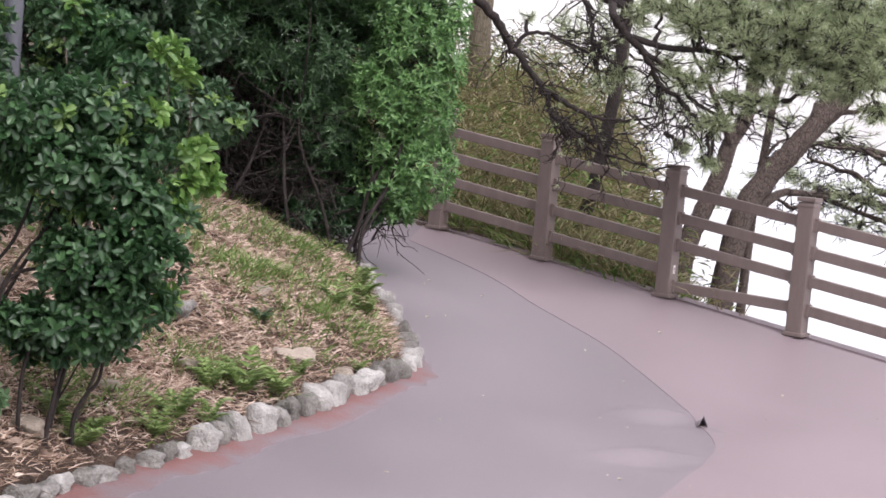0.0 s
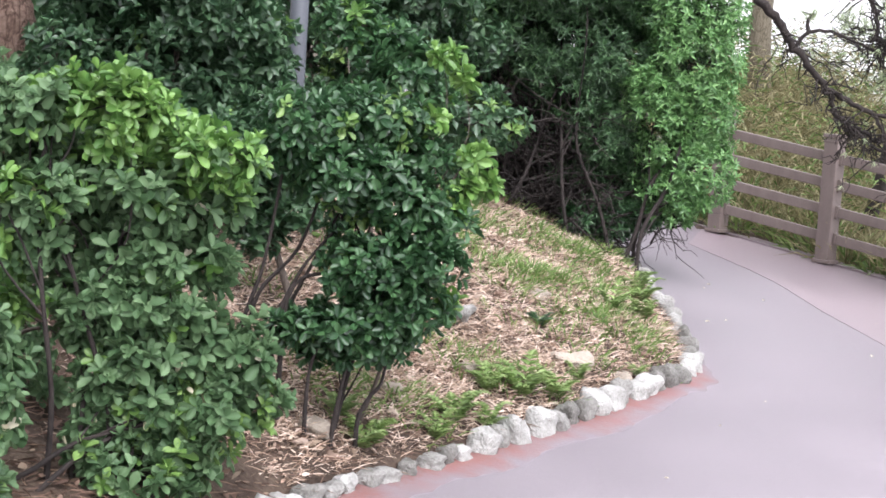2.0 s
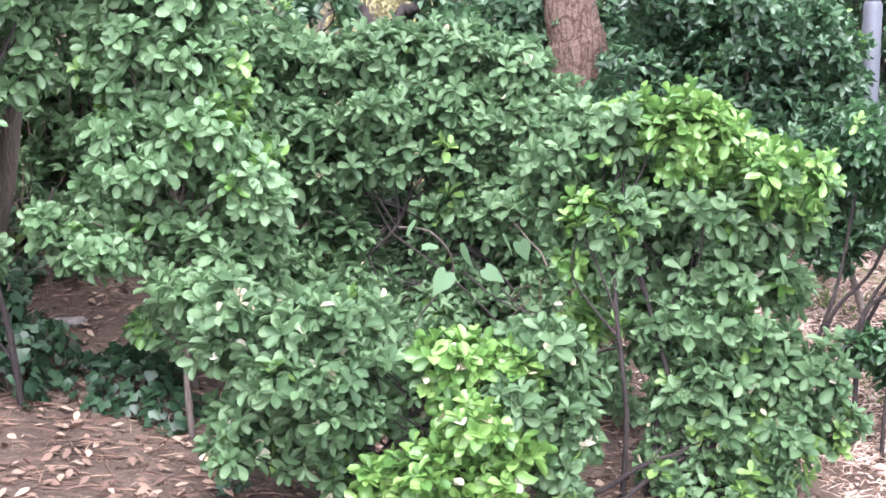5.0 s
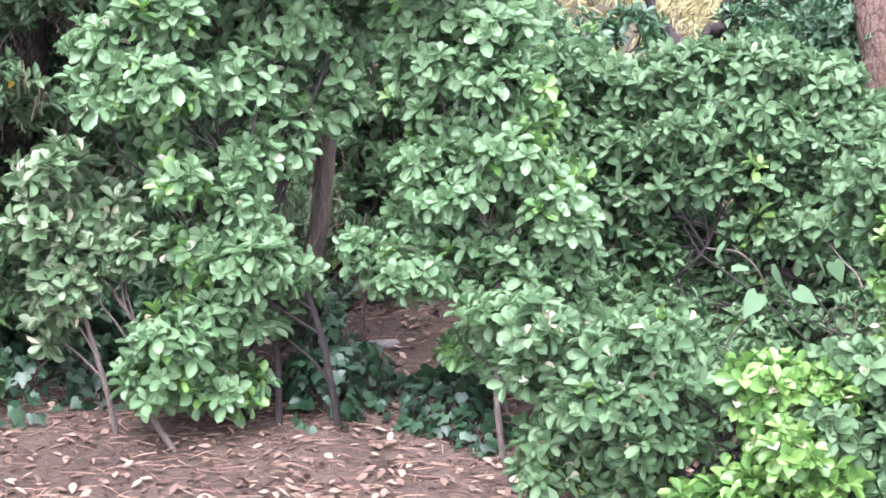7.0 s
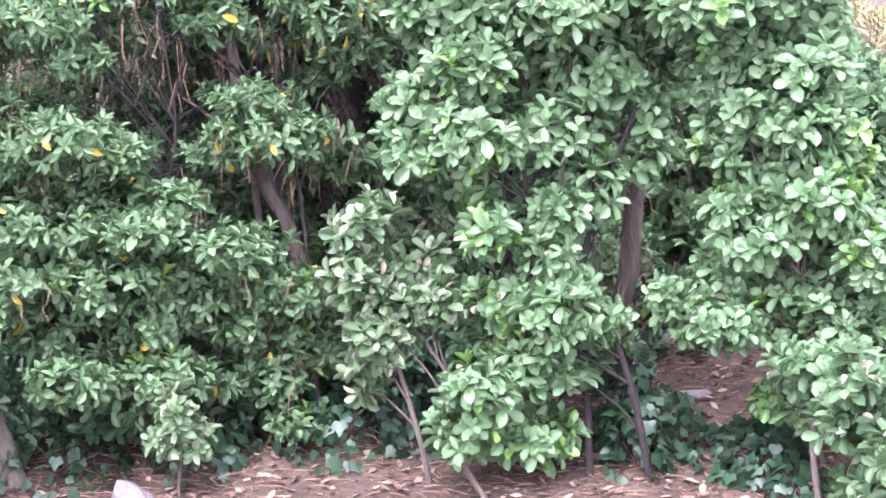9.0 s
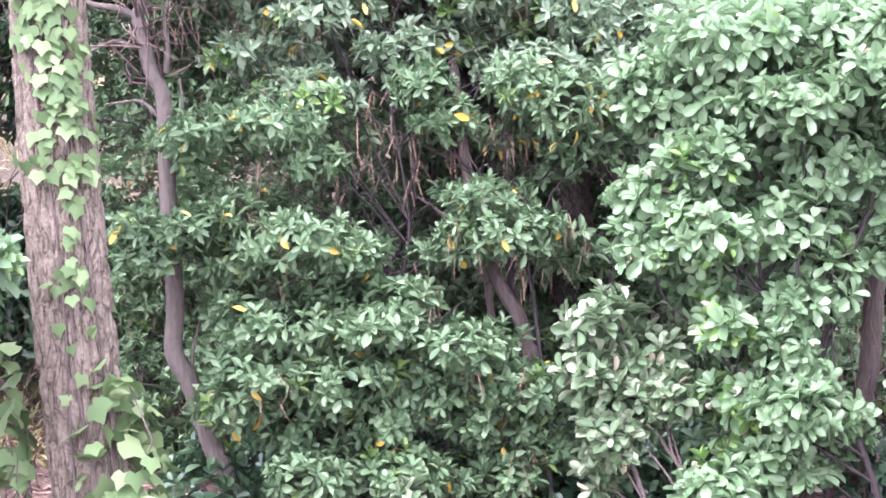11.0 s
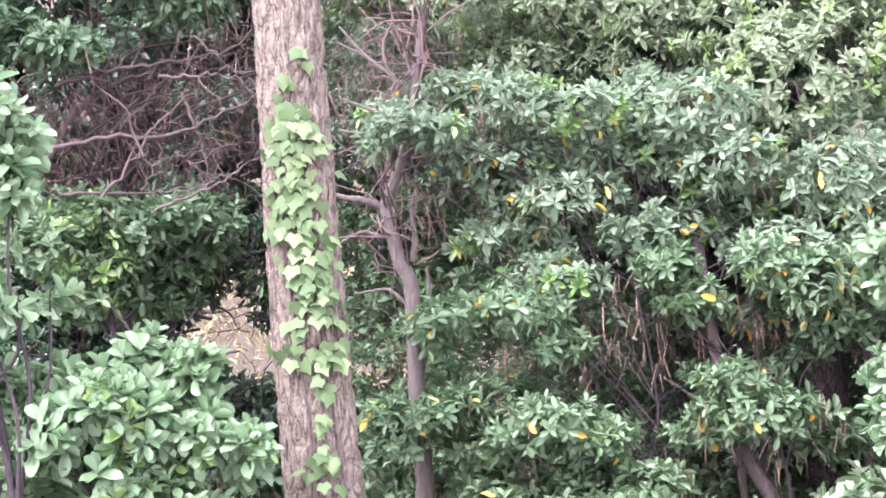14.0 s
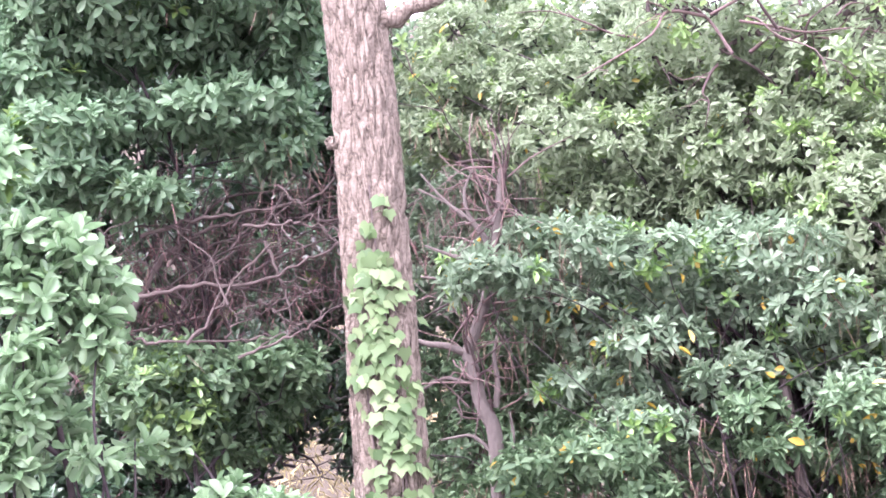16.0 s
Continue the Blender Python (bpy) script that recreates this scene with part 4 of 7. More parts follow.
bush("sparse_shrub", [(34.2, 9.2, 1.88, 0.18, 0.15), (32.7, 9.2, 1.95, 0.15, 0.12), (33, 9.2, 1.76, 0.18, 0.08), (30.8, 9.2, 1.8, 0.12, 0.09),
    (35.3, 8.09, 1.9, 0.1, 0.07), (33.8, 7.93, 1.84, 0.1, 0.07), (32.6, 8.09, 1.95, 0.08, 0.07), (34.7, 7.95, 1.72, 0.1, 0.05)],
     stems=[(0.0, 0.0), (0.2, 0.1)], label="sparse light green shrub before the dry slope", leaf="leaf_dark", young=0.16, size=0.075, dens=34, gap=0.05, stem_r=0.016, bark="bark_dark", seed=30)
bush("broadleaf_shrub", [(19.8, 6.10, 0.56, 0.17, 0.10), (18.3, 6.13, 0.56, 0.16, 0.10), (20.6, 6.11, 0.44, 0.10, 0.10), (19, 6.12, 0.38, 0.17, 0.10), (17.4, 6.11, 0.42, 0.13, 0.10),
    (19.7, 6.17, 0.25, 0.16, 0.10), (20.9, 6.07, 0.24, 0.10, 0.10), (18.1, 6.16, 0.23, 0.19, 0.08), (16.6, 6.01, 0.34, 0.07, 0.07), (16.7, 6.08, 0.56, 0.07, 0.10),
    (17.6, 6.09, 0.67, 0.10, 0.07), (19.3, 6.04, 0.15, 0.20, 0.06), (15.5, 6.18, 0.41, 0.10, 0.10), (15.7, 6.08, 0.60, 0.07, 0.10),
    (19.3, 6.09, 0.1, 0.13, 0.04), (20.6, 6.1, 0.09, 0.09, 0.04), (17.7, 6.1, 0.12, 0.09, 0.04)],
     stems=[(-0.1, 0.0), (0.08, 0.07), (0.4, 0.3), (0.5, 0.25)], label="evergreen shrub with medium green glossy leaves", leaf="leaf_mid", young=0.08, cream=0.005, size=0.0672, dens=100, base=(-2.38, 5.37, 0), gap=-0.5, bark="bark_dark", stem_r=0.011, seed=13)
bush("low_shrub", [(35.4, 5.78, 0.67, 0.17, 0.08), (35.8, 5.59, 0.85, 0.08, 0.08), (33.9, 5.57, 0.60, 0.15, 0.08), (34.7, 5.78, 0.44, 0.17, 0.07), (32.5, 5.60, 0.62, 0.15, 0.08),
    (32.9, 5.59, 0.78, 0.15, 0.08), (31.4, 5.71, 0.80, 0.08, 0.07), (31, 5.64, 0.62, 0.14, 0.08), (30.4, 5.76, 0.45, 0.14, 0.08), (32.2, 5.62, 0.47, 0.15, 0.08),
    (32.8, 5.78, 0.31, 0.14, 0.07), (29.4, 5.64, 0.59, 0.08, 0.07), (24.9, 5.69, 0.70, 0.11, 0.07), (24.3, 5.77, 0.60, 0.11, 0.08), (24.8, 5.71, 0.47, 0.11, 0.08),
    (24.2, 5.77, 0.37, 0.08, 0.07), (26, 5.72, 0.70, 0.08, 0.07), (26.3, 5.57, 0.53, 0.08, 0.08), (35.4, 5.76, 0.31, 0.11, 0.05),
    (24.7, 5.67, 0.3, 0.06, 0.05), (24.3, 5.71, 0.17, 0.06, 0.04), (32, 5.73, 0.22, 0.08, 0.04)],
     stems=[(0.0, 0.0), (0.3, 0.2), (-0.3, 0.1)], label="low glossy shrub with a few withered leaves", leaf="leaf_mid", young=0.05, cream=0.016, size=0.0714, dens=100, base=(-2.84, 4.88, 0), gap=-0.5, bark="bark_dark", stem_r=0.011, seed=14)
bush("broadleaf_shrub", [(39.7, 6.62, 1.97, 0.2, 0.11), (37.8, 6.58, 1.88, 0.2, 0.12), (38.8, 6.62, 1.71, 0.2, 0.11), (37.1, 6.51, 1.66, 0.15, 0.11), (36.4, 6.69, 1.53, 0.12, 0.1),
    (38.1, 6.7, 1.47, 0.2, 0.11), (39.2, 6.65, 1.54, 0.12, 0.07), (37, 6.5, 1.38, 0.18, 0.09), (35.5, 6.61, 1.31, 0.12, 0.09), (39.8, 6.55, 1.36, 0.09, 0.05),
    (38.8, 6.52, 1.23, 0.18, 0.07), (40.2, 6.74, 1.16, 0.07, 0.07), (37.2, 6.75, 1.17, 0.18, 0.1), (35.1, 6.46, 1.17, 0.12, 0.09), (39.4, 6.71, 1.05, 0.12, 0.07),
    (41.1, 6.63, 0.97, 0.12, 0.06), (40.2, 6.56, 0.91, 0.14, 0.07), (41.9, 6.54, 1.04, 0.06, 0.05), (37.2, 6.65, 1, 0.18, 0.07), (34.8, 6.59, 1.01, 0.1, 0.07),
    (37.9, 6.66, 0.87, 0.12, 0.07), (36.1, 6.65, 0.89, 0.18, 0.07), (36.8, 6.49, 0.76, 0.18, 0.09), (34.6, 6.68, 0.78, 0.06, 0.07), (38.5, 6.74, 0.59, 0.07, 0.05),
    (37.2, 6.74, 0.57, 0.12, 0.05), (35.5, 6.63, 0.61, 0.1, 0.06), (34.4, 6.46, 0.62, 0.06, 0.07), (35.2, 6.45, 0.51, 0.09, 0.05), (40.1, 6.49, 2.11, 0.24, 0.1),
    (37.3, 6.73, 2.08, 0.18, 0.11), (41.9, 6.94, 2.11, 0.14, 0.11), (38.7, 6.56, 2.22, 0.26, 0.1)],
     stems=[(0.0, 0.0), (-0.2, 0.3)], label="tall open evergreen shrub with rounded pale leaves on a single stem", leaf="leaf_bright", young_leaf="leaf_lime", young=0.14, size=0.072, dens=95, ratio=0.6, base=(-3.9, 5.18, 0), gap=-0.5, stem_r=0.014, seed=15)
bush("hedge_shrub", [(35.5, 7.46, 1.52, 0.22, 0.13), (32.6, 7.5, 1.61, 0.25, 0.13), (30.6, 7.41, 1.71, 0.22, 0.11), (28.4, 7.4, 1.72, 0.22, 0.11), (26.7, 7.36, 1.64, 0.18, 0.11),
    (34.4, 7.58, 1.38, 0.17, 0.13), (33, 7.32, 1.37, 0.21, 0.11), (31.1, 7.27, 1.45, 0.21, 0.11), (28.9, 7.31, 1.5, 0.21, 0.11), (27, 7.31, 1.44, 0.21, 0.11),
    (25.2, 7.34, 1.52, 0.15, 0.11), (32.4, 7.32, 1.23, 0.21, 0.11), (28.5, 7.26, 1.27, 0.18, 0.11), (27, 7.34, 1.2, 0.15, 0.11), (33.9, 7.33, 1.08, 0.15, 0.11),
    (32.2, 7.42, 1.05, 0.13, 0.11), (28.4, 7.29, 1.05, 0.15, 0.11), (26.7, 7.25, 1.04, 0.15, 0.11), (32.2, 7.29, 0.89, 0.13, 0.11), (28.6, 7.42, 0.87, 0.15, 0.1),
    (26.1, 7.36, 0.86, 0.15, 0.08), (24.6, 7.48, 0.88, 0.17, 0.13), (33.3, 7.51, 0.77, 0.17, 0.11), (28, 7.37, 0.77, 0.15, 0.06), (30.4, 7.26, 1.26, 0.15, 0.08),
    (25.5, 7.48, 1.3, 0.13, 0.17), (34.5, 7.49, 1.72, 0.22, 0.1), (36.2, 7.36, 1.26, 0.15, 0.17), (30.5, 7.76, 0.93, 0.2, 0.17), (30.5, 7.62, 0.71, 0.32, 0.14),
    (26.1, 7.37, 0.63, 0.28, 0.13), (24.4, 7.28, 0.7, 0.21, 0.13), (28.2, 7.28, 0.59, 0.24, 0.11), (32, 7.17, 0.69, 0.21, 0.11), (24.5, 7.09, 0.51, 0.15, 0.1),
    (34.4, 7.28, 0.72, 0.21, 0.13), (30.2, 6.86, 0.5, 0.31, 0.1),
    (23.1, 6.79, 0.44, 0.08, 0.08), (23.2, 6.75, 0.22, 0.08, 0.08), (23.2, 6.71, 0.02, 0.09, 0.05), (22.5, 6.71, 0.32, 0.06, 0.09)],
     stems=[(-0.4, -0.2), (0.0, 0.0), (0.5, 0.2)], label="thick evergreen hedge shrub with medium green leaves", leaf="leaf_mid", young=0.03, cream=0.005, size=0.0714, dens=90, gap=-0.5, bark="bark_dark", stem_r=0.011, seed=16)
bush("hedge_shrub", [(21.8, 8.36, 1.7, 0.21, 0.11), (19.9, 8.27, 1.62, 0.28, 0.17), (17.9, 8.31, 1.53, 0.28, 0.14), (16.2, 8.36, 1.45, 0.18, 0.14), (18.4, 8.1, 1.82, 0.28, 0.13),
    (16.5, 8.25, 1.78, 0.21, 0.17), (20.9, 8.36, 1.84, 0.21, 0.14), (15.7, 8.35, 1.59, 0.13, 0.14), (14.9, 8.23, 1.41, 0.18, 0.1), (22.5, 8.07, 1.64, 0.14, 0.13),
    (22.1, 8.16, 1.48, 0.24, 0.11), (19.2, 8.4, 1.41, 0.25, 0.08), (18.1, 8.04, 1.98, 0.27, 0.13), (20.9, 8.13, 2.02, 0.28, 0.13), (15.4, 8.01, 1.2, 0.17, 0.14),
    (14.5, 8.05, 0.96, 0.13, 0.1), (15.6, 8.05, 0.85, 0.1, 0.11), (16.7, 8.07, 1.19, 0.18, 0.25), (17.8, 7.96, 1.24, 0.24, 0.18)],
     stems=[(-0.5, -0.1), (0.0, 0.0), (0.6, 0.0)], label="dark hedge shrub behind the front shrubs", leaf="leaf_dark", young=0.07, size=0.0714, dens=85, lite=True, gap=-0.5, seed=17)
bush("glossy_shrub", [(49.5, 6.74, 1.81, 0.21, 0.13), (50.3, 6.7, 1.63, 0.13, 0.1), (48.4, 6.62, 1.65, 0.18, 0.12), (48.1, 6.88, 1.42, 0.16, 0.13), (47.7, 6.57, 1.3, 0.1, 0.08),
    (45.7, 6.75, 1.68, 0.18, 0.13), (46, 6.89, 1.96, 0.23, 0.13), (48.3, 6.6, 1.95, 0.16, 0.09), (44.2, 6.77, 1.9, 0.18, 0.14), (43.8, 6.79, 2.07, 0.18, 0.13),
    (45.6, 6.58, 2.13, 0.21, 0.09), (47.9, 6.71, 2.2, 0.18, 0.1), (45, 6.82, 1.5, 0.16, 0.1), (45.8, 6.73, 1.35, 0.13, 0.1), (44.7, 6.83, 1.39, 0.13, 0.08),
    (46.1, 6.63, 1.2, 0.09, 0.08), (45.3, 6.66, 1.09, 0.09, 0.07), (45.9, 6.61, 0.96, 0.16, 0.09), (44.8, 6.75, 0.92, 0.12, 0.08), (43.9, 6.9, 0.86, 0.07, 0.08),
    (47.4, 6.78, 1.01, 0.18, 0.07), (47.3, 6.85, 0.85, 0.13, 0.08), (46.4, 6.71, 0.75, 0.13, 0.1), (45.2, 6.84, 0.73, 0.09, 0.08), (48.3, 6.61, 0.68, 0.13, 0.09),
    (48.7, 6.67, 0.51, 0.13, 0.1), (46.6, 6.81, 0.46, 0.18, 0.1), (47.3, 6.83, 0.58, 0.13, 0.08), (49.4, 6.72, 2.14, 0.13, 0.13), (43.2, 6.6, 2.23, 0.18, 0.09),
    (41.9, 6.67, 2.16, 0.13, 0.12), (50.7, 6.65, 2.23, 0.08, 0.1), (47.4, 6.67, 2.39, 0.29, 0.13), (44.1, 6.86, 2.42, 0.29, 0.14), (41.9, 6.64, 2.4, 0.18, 0.1),
    (42.6, 6.8, 1.76, 0.08, 0.12), (42.4, 6.82, 1.6, 0.08, 0.08), (43, 6.88, 1.56, 0.08, 0.07), (42.2, 6.94, 1.94, 0.12, 0.12)],
     stems=[(0.15, 0.1), (-0.15, 0.1), (0.35, 0.25)], label="tall glossy shrub with large hanging pale-backed leaf whorls", leaf="leaf_bright", young_leaf="leaf_lime", young=0.07, cream=0.006, size=0.08, ratio=0.53, dens=85, stem_r=0.016, base=(-4.95, 4.75, 0), gap=-0.5, bark="bark_dark", seed=18)
bush("tiered_shrub", [(64, 7.28, 1.41, 0.18, 0.08), (61, 7.29, 1.42, 0.2, 0.08), (62.4, 7.14, 1.33, 0.26, 0.08), (58.7, 7.05, 1.41, 0.15, 0.08), (59.7, 6.93, 1.31, 0.18, 0.05),
    (63, 7.22, 1.14, 0.3, 0.08), (64.3, 7.14, 1.02, 0.18, 0.09), (62.5, 7.26, 0.92, 0.15, 0.11), (60.5, 7.09, 1.09, 0.2, 0.11), (58.8, 7.27, 1.09, 0.2, 0.11),
    (56.5, 7.05, 1.22, 0.23, 0.09), (57.3, 7.28, 1.01, 0.23, 0.11), (55.8, 7.25, 0.91, 0.23, 0.09), (54.7, 7.11, 1.04, 0.2, 0.08), (59.6, 7.17, 0.94, 0.15, 0.11),
    (54.3, 7.23, 0.78, 0.15, 0.05), (62.2, 7.01, 0.71, 0.15, 0.08), (60.7, 7.17, 0.7, 0.15, 0.11), (59.9, 7.28, 0.59, 0.12, 0.08), (66.7, 7.4, 1.71, 0.15, 0.07),
    (67.5, 7.63, 1.74, 0.09, 0.07),
     (58.8, 7.12, 0.7, 0.17, 0.09), (57.2, 7.32, 0.66, 0.17, 0.09), (55.1, 7.25, 0.66, 0.17, 0.09), (53.8, 7.38, 0.73, 0.14, 0.09),
     (58.7, 7.38, 0.47, 0.14, 0.05), (54.6, 7.15, 0.48, 0.14, 0.05)],
     stems=[(0.0, 0.0), (0.6, 0.3), (-0.6, -0.3)], label="evergreen shrub in flat tiers with a few yellow leaves", leaf="leaf_mid", young=0.05, yellow=0.0055, straw_share=0.012, size=0.0672, ratio=0.48, dens=95, stem_r=0.007, bark="bark_dark", gap=-0.5, base=(-6.6, 4.35, 0), broad=0.6, seed=19)
bush("tiered_shrub", [(65.1, 7.21, 2.15, 0.18, 0.09), (63, 7.13, 2.16, 0.23, 0.09), (61.9, 7.38, 2.3, 0.18, 0.09), (61.4, 7.09, 2.01, 0.12, 0.05), (57, 7.32, 2.2, 0.18, 0.08),
    (57.7, 7.23, 2.34, 0.12, 0.08), (52.6, 7.08, 2.21, 0.2, 0.12), (52.1, 7.3, 2.06, 0.2, 0.09), (54.3, 7.07, 2.31, 0.15, 0.11), (63.7, 7.27, 1.81, 0.23, 0.08),
    (62.1, 7.08, 1.69, 0.26, 0.09), (60.2, 7.1, 1.61, 0.18, 0.08), (63.7, 7.26, 1.62, 0.2, 0.08), (65, 7.46, 1.73, 0.15, 0.09), (55.6, 7.11, 1.82, 0.18, 0.08),
    (54.9, 7.16, 1.7, 0.28, 0.09), (56.8, 7.36, 1.62, 0.18, 0.05), (52.8, 7.52, 1.57, 0.16, 0.08),
    (66.4, 7.15, 1.74, 0.19, 0.07), (67.5, 7.15, 1.75, 0.1, 0.07), (65.2, 7.17, 1.78, 0.14, 0.06), (66, 7.14, 2.07, 0.07, 0.05), (67.2, 7.14, 1.65, 0.11, 0.06),
    (60, 7.6, 2.15, 0.14, 0.06), (57.9, 7.59, 2.18, 0.12, 0.06), (60.7, 7.61, 2.01, 0.12, 0.06), (55, 7.58, 2.13, 0.14, 0.06), (53.7, 7.67, 1.95, 0.14, 0.06),
    (56.8, 7.53, 1.87, 0.11, 0.05)],
     stems=[(0.0, 0.3), (0.7, 0.5), (-0.6, 0.0)], label="spreading evergreen shrub with yellow leaves among the green", leaf="leaf_mid", young=0.03, yellow=0.009, straw_share=0.016, size=0.062, ratio=0.43, dens=90, stem_r=0.007, bark="bark_dark", gap=-0.5, base=(-6.8, 4.3, 0), broad=0.56, seed=20)
bush("tall_shrub", [(61.2, 7.48, 2.68, 0.29, 0.1), (61.9, 7.53, 2.74, 0.19, 0.08), (60.3, 7.69, 2.6, 0.19, 0.1), (63.5, 7.48, 2.83, 0.22, 0.08), (64.4, 7.5, 2.89, 0.19, 0.08),
    (62.7, 7.54, 2.88, 0.19, 0.11), (64, 7.36, 2.51, 0.14, 0.06), (62, 7.51, 2.54, 0.19, 0.08), (64.5, 7.56, 3.19, 0.26, 0.08), (66.1, 7.63, 3.13, 0.22, 0.08),
    (64.7, 7.32, 3.01, 0.11, 0.06), (63.1, 7.41, 3.12, 0.22, 0.13), (60.8, 7.32, 3.05, 0.24, 0.1), (59.6, 7.64, 2.95, 0.29, 0.11), (57.7, 7.59, 2.89, 0.26, 0.11),
    (55.6, 7.3, 2.77, 0.24, 0.13), (54.4, 7.71, 2.65, 0.26, 0.11), (55.4, 7.7, 2.6, 0.26, 0.1), (57.3, 7.57, 2.55, 0.22, 0.11), (52.6, 7.55, 2.6, 0.22, 0.16),
    (53.6, 7.35, 2.39, 0.26, 0.1), (56.4, 7.29, 3, 0.24, 0.13), (57.9, 7.51, 3.09, 0.22, 0.13), (61.2, 7.31, 2.31, 0.18, 0.1), (62.1, 7.36, 2.32, 0.13, 0.1),
    (58.6, 7.39, 2.49, 0.18, 0.08), (51.8, 7.23, 2.65, 0.21, 0.16), (51.6, 7.29, 2.41, 0.18, 0.14), (50.5, 7.32, 2.48, 0.21, 0.22), (51.7, 7.56, 2.85, 0.19, 0.14),
    (51.8, 7.4, 2.14, 0.14, 0.11), (51, 7.49, 2.26, 0.19, 0.14),
    (66.5, 7.09, 2.98, 0.14, 0.07), (65, 7.12, 2.97, 0.12, 0.05), (67.3, 7.09, 2.92, 0.08, 0.05), (65.6, 7.15, 2.94, 0.12, 0.05)],
     stems=[(0.0, 0.3), (0.5, 0.5)], label="tall spreading evergreen with pale tips and yellow leaves", leaf="leaf_mint", young_leaf="leaf_lime", young=0.08, yellow=0.010, straw_share=0.012, size=0.062, ratio=0.43, dens=85, stem_r=0.009, bark="bark_dark", gap=-0.5, broad=0.56, seed=21)
bush("tall_shrub", [(61.7, 7.94, 3.41, 0.26, 0.14), (63.2, 8.03, 3.52, 0.18, 0.14), (59.7, 8.03, 3.49, 0.26, 0.14), (63.5, 7.77, 3.71, 0.26, 0.15), (61.5, 7.71, 3.67, 0.24, 0.15),
    (57.8, 7.89, 3.38, 0.29, 0.17), (58.1, 7.84, 3.59, 0.29, 0.17), (55.9, 8.11, 3.49, 0.3, 0.18), (53.3, 8.05, 3, 0.26, 0.18), (54.1, 8, 3.27, 0.29, 0.18),
    (52.5, 7.98, 3.38, 0.26, 0.18), (55.8, 8.03, 3.69, 0.29, 0.15), (53.3, 7.77, 3.59, 0.29, 0.15), (51.7, 7.92, 3.6, 0.18, 0.15), (51.8, 7.78, 3.09, 0.18, 0.18),
    (50, 8.15, 3.38, 0.26, 0.3), (50.3, 7.73, 2.78, 0.21, 0.26), (67.9, 8.18, 4.19, 0.2, 0.14), (66.2, 8.39, 4.21, 0.24, 0.18), (67, 8.39, 4.5, 0.17, 0.14),
    (64.1, 8.47, 4.43, 0.27, 0.17), (64.2, 8.14, 4.03, 0.26, 0.17), (62.2, 8.17, 4.1, 0.26, 0.18), (60.2, 8.12, 4.18, 0.26, 0.18), (58.2, 8.16, 4.19, 0.3, 0.2),
    (56.4, 8.42, 4.15, 0.27, 0.2), (54.5, 8.12, 4.02, 0.26, 0.2), (52.8, 8.32, 3.97, 0.2, 0.27), (68, 8.16, 3.89, 0.2, 0.12), (66.3, 8.2, 3.86, 0.22, 0.09),
    (50.5, 7.83, 3.03, 0.26, 0.22), (50.1, 7.85, 2.61, 0.18, 0.26),
    (66.6, 8.72, 4.8, 0.19, 0.11), (64.4, 8.78, 4.8, 0.19, 0.12), (62, 8.69, 4.67, 0.19, 0.11), (60, 8.74, 4.72, 0.19, 0.14), (67.6, 8.79, 4.64, 0.09, 0.08)],
     stems=[(0.0, 0.3), (0.5, 0.5)], label="upper evergreen thicket, leaves coloured pale as if sunlit", leaf="leaf_sunlit", young=0.12, yellow=0.003, size=0.054, ratio=0.43, dens=105, stem_r=0.022, bark="bark_dark", lite=False, gap=-0.5, broad=0.56, seed=22)
bush("low_shrub", [(76.9, 5.93, 1.82, 0.13, 0.1), (75.3, 6.07, 1.94, 0.11, 0.1), (73.8, 6.05, 1.89, 0.1, 0.1), (75.5, 5.95, 1.72, 0.14, 0.11), (76.8, 6, 1.57, 0.14, 0.11),
    (73.9, 5.99, 1.68, 0.13, 0.08), (72.2, 6.03, 1.59, 0.07, 0.06), (75.2, 6.06, 1.49, 0.16, 0.11), (73.6, 5.92, 1.37, 0.11, 0.08), (76.5, 5.91, 1.37, 0.14, 0.11),
    (74.9, 6.07, 1.23, 0.17, 0.1), (78.5, 5.99, 1.74, 0.14, 0.11), (78.6, 6.05, 1.47, 0.16, 0.16), (76.9, 5.9, 1.16, 0.17, 0.08), (80, 6.09, 1.86, 0.11, 0.08),
    (78.3, 6.09, 1.86, 0.11, 0.08), (72.1, 5.91, 1.65, 0.06, 0.05)],
     stems=[(0.0, 0.0), (0.1, 0.25)], label="shrub with large pale green rounded leaves", leaf="leaf_bright", bark="bark_dark", young=0.04, size=0.088, ratio=0.52, dens=100, seed=23)
bush("broadleaf_shrub", [(82.6, 5.84, 3.17, 0.06, 0.08), (81.8, 5.91, 2.88, 0.12, 0.08), (80, 5.87, 2.89, 0.12, 0.08), (81.7, 5.92, 2.69, 0.13, 0.11), (79.4, 5.93, 2.72, 0.11, 0.08),
    (82, 5.8, 2.47, 0.11, 0.1), (81.7, 5.78, 2.32, 0.11, 0.08), (80.6, 5.98, 2.22, 0.11, 0.08), (82.2, 5.84, 2.17, 0.08, 0.11), (79.5, 5.84, 2.2, 0.11, 0.07),
    (78.4, 6.02, 2.22, 0.08, 0.06), (79.6, 5.89, 2.58, 0.07, 0.07), (84.2, 5.98, 2.98, 0.17, 0.17), (84.4, 5.89, 2.57, 0.17, 0.19), (84.2, 5.93, 2.23, 0.17, 0.16)],
     stems=[(0.0, 0.0), (0.1, 0.2)], label="tall shrub with pale green leaf whorls", leaf="leaf_bright", bark="bark_dark", young=0.04, size=0.092, ratio=0.45, dens=75, gap=-0.12, seed=24)
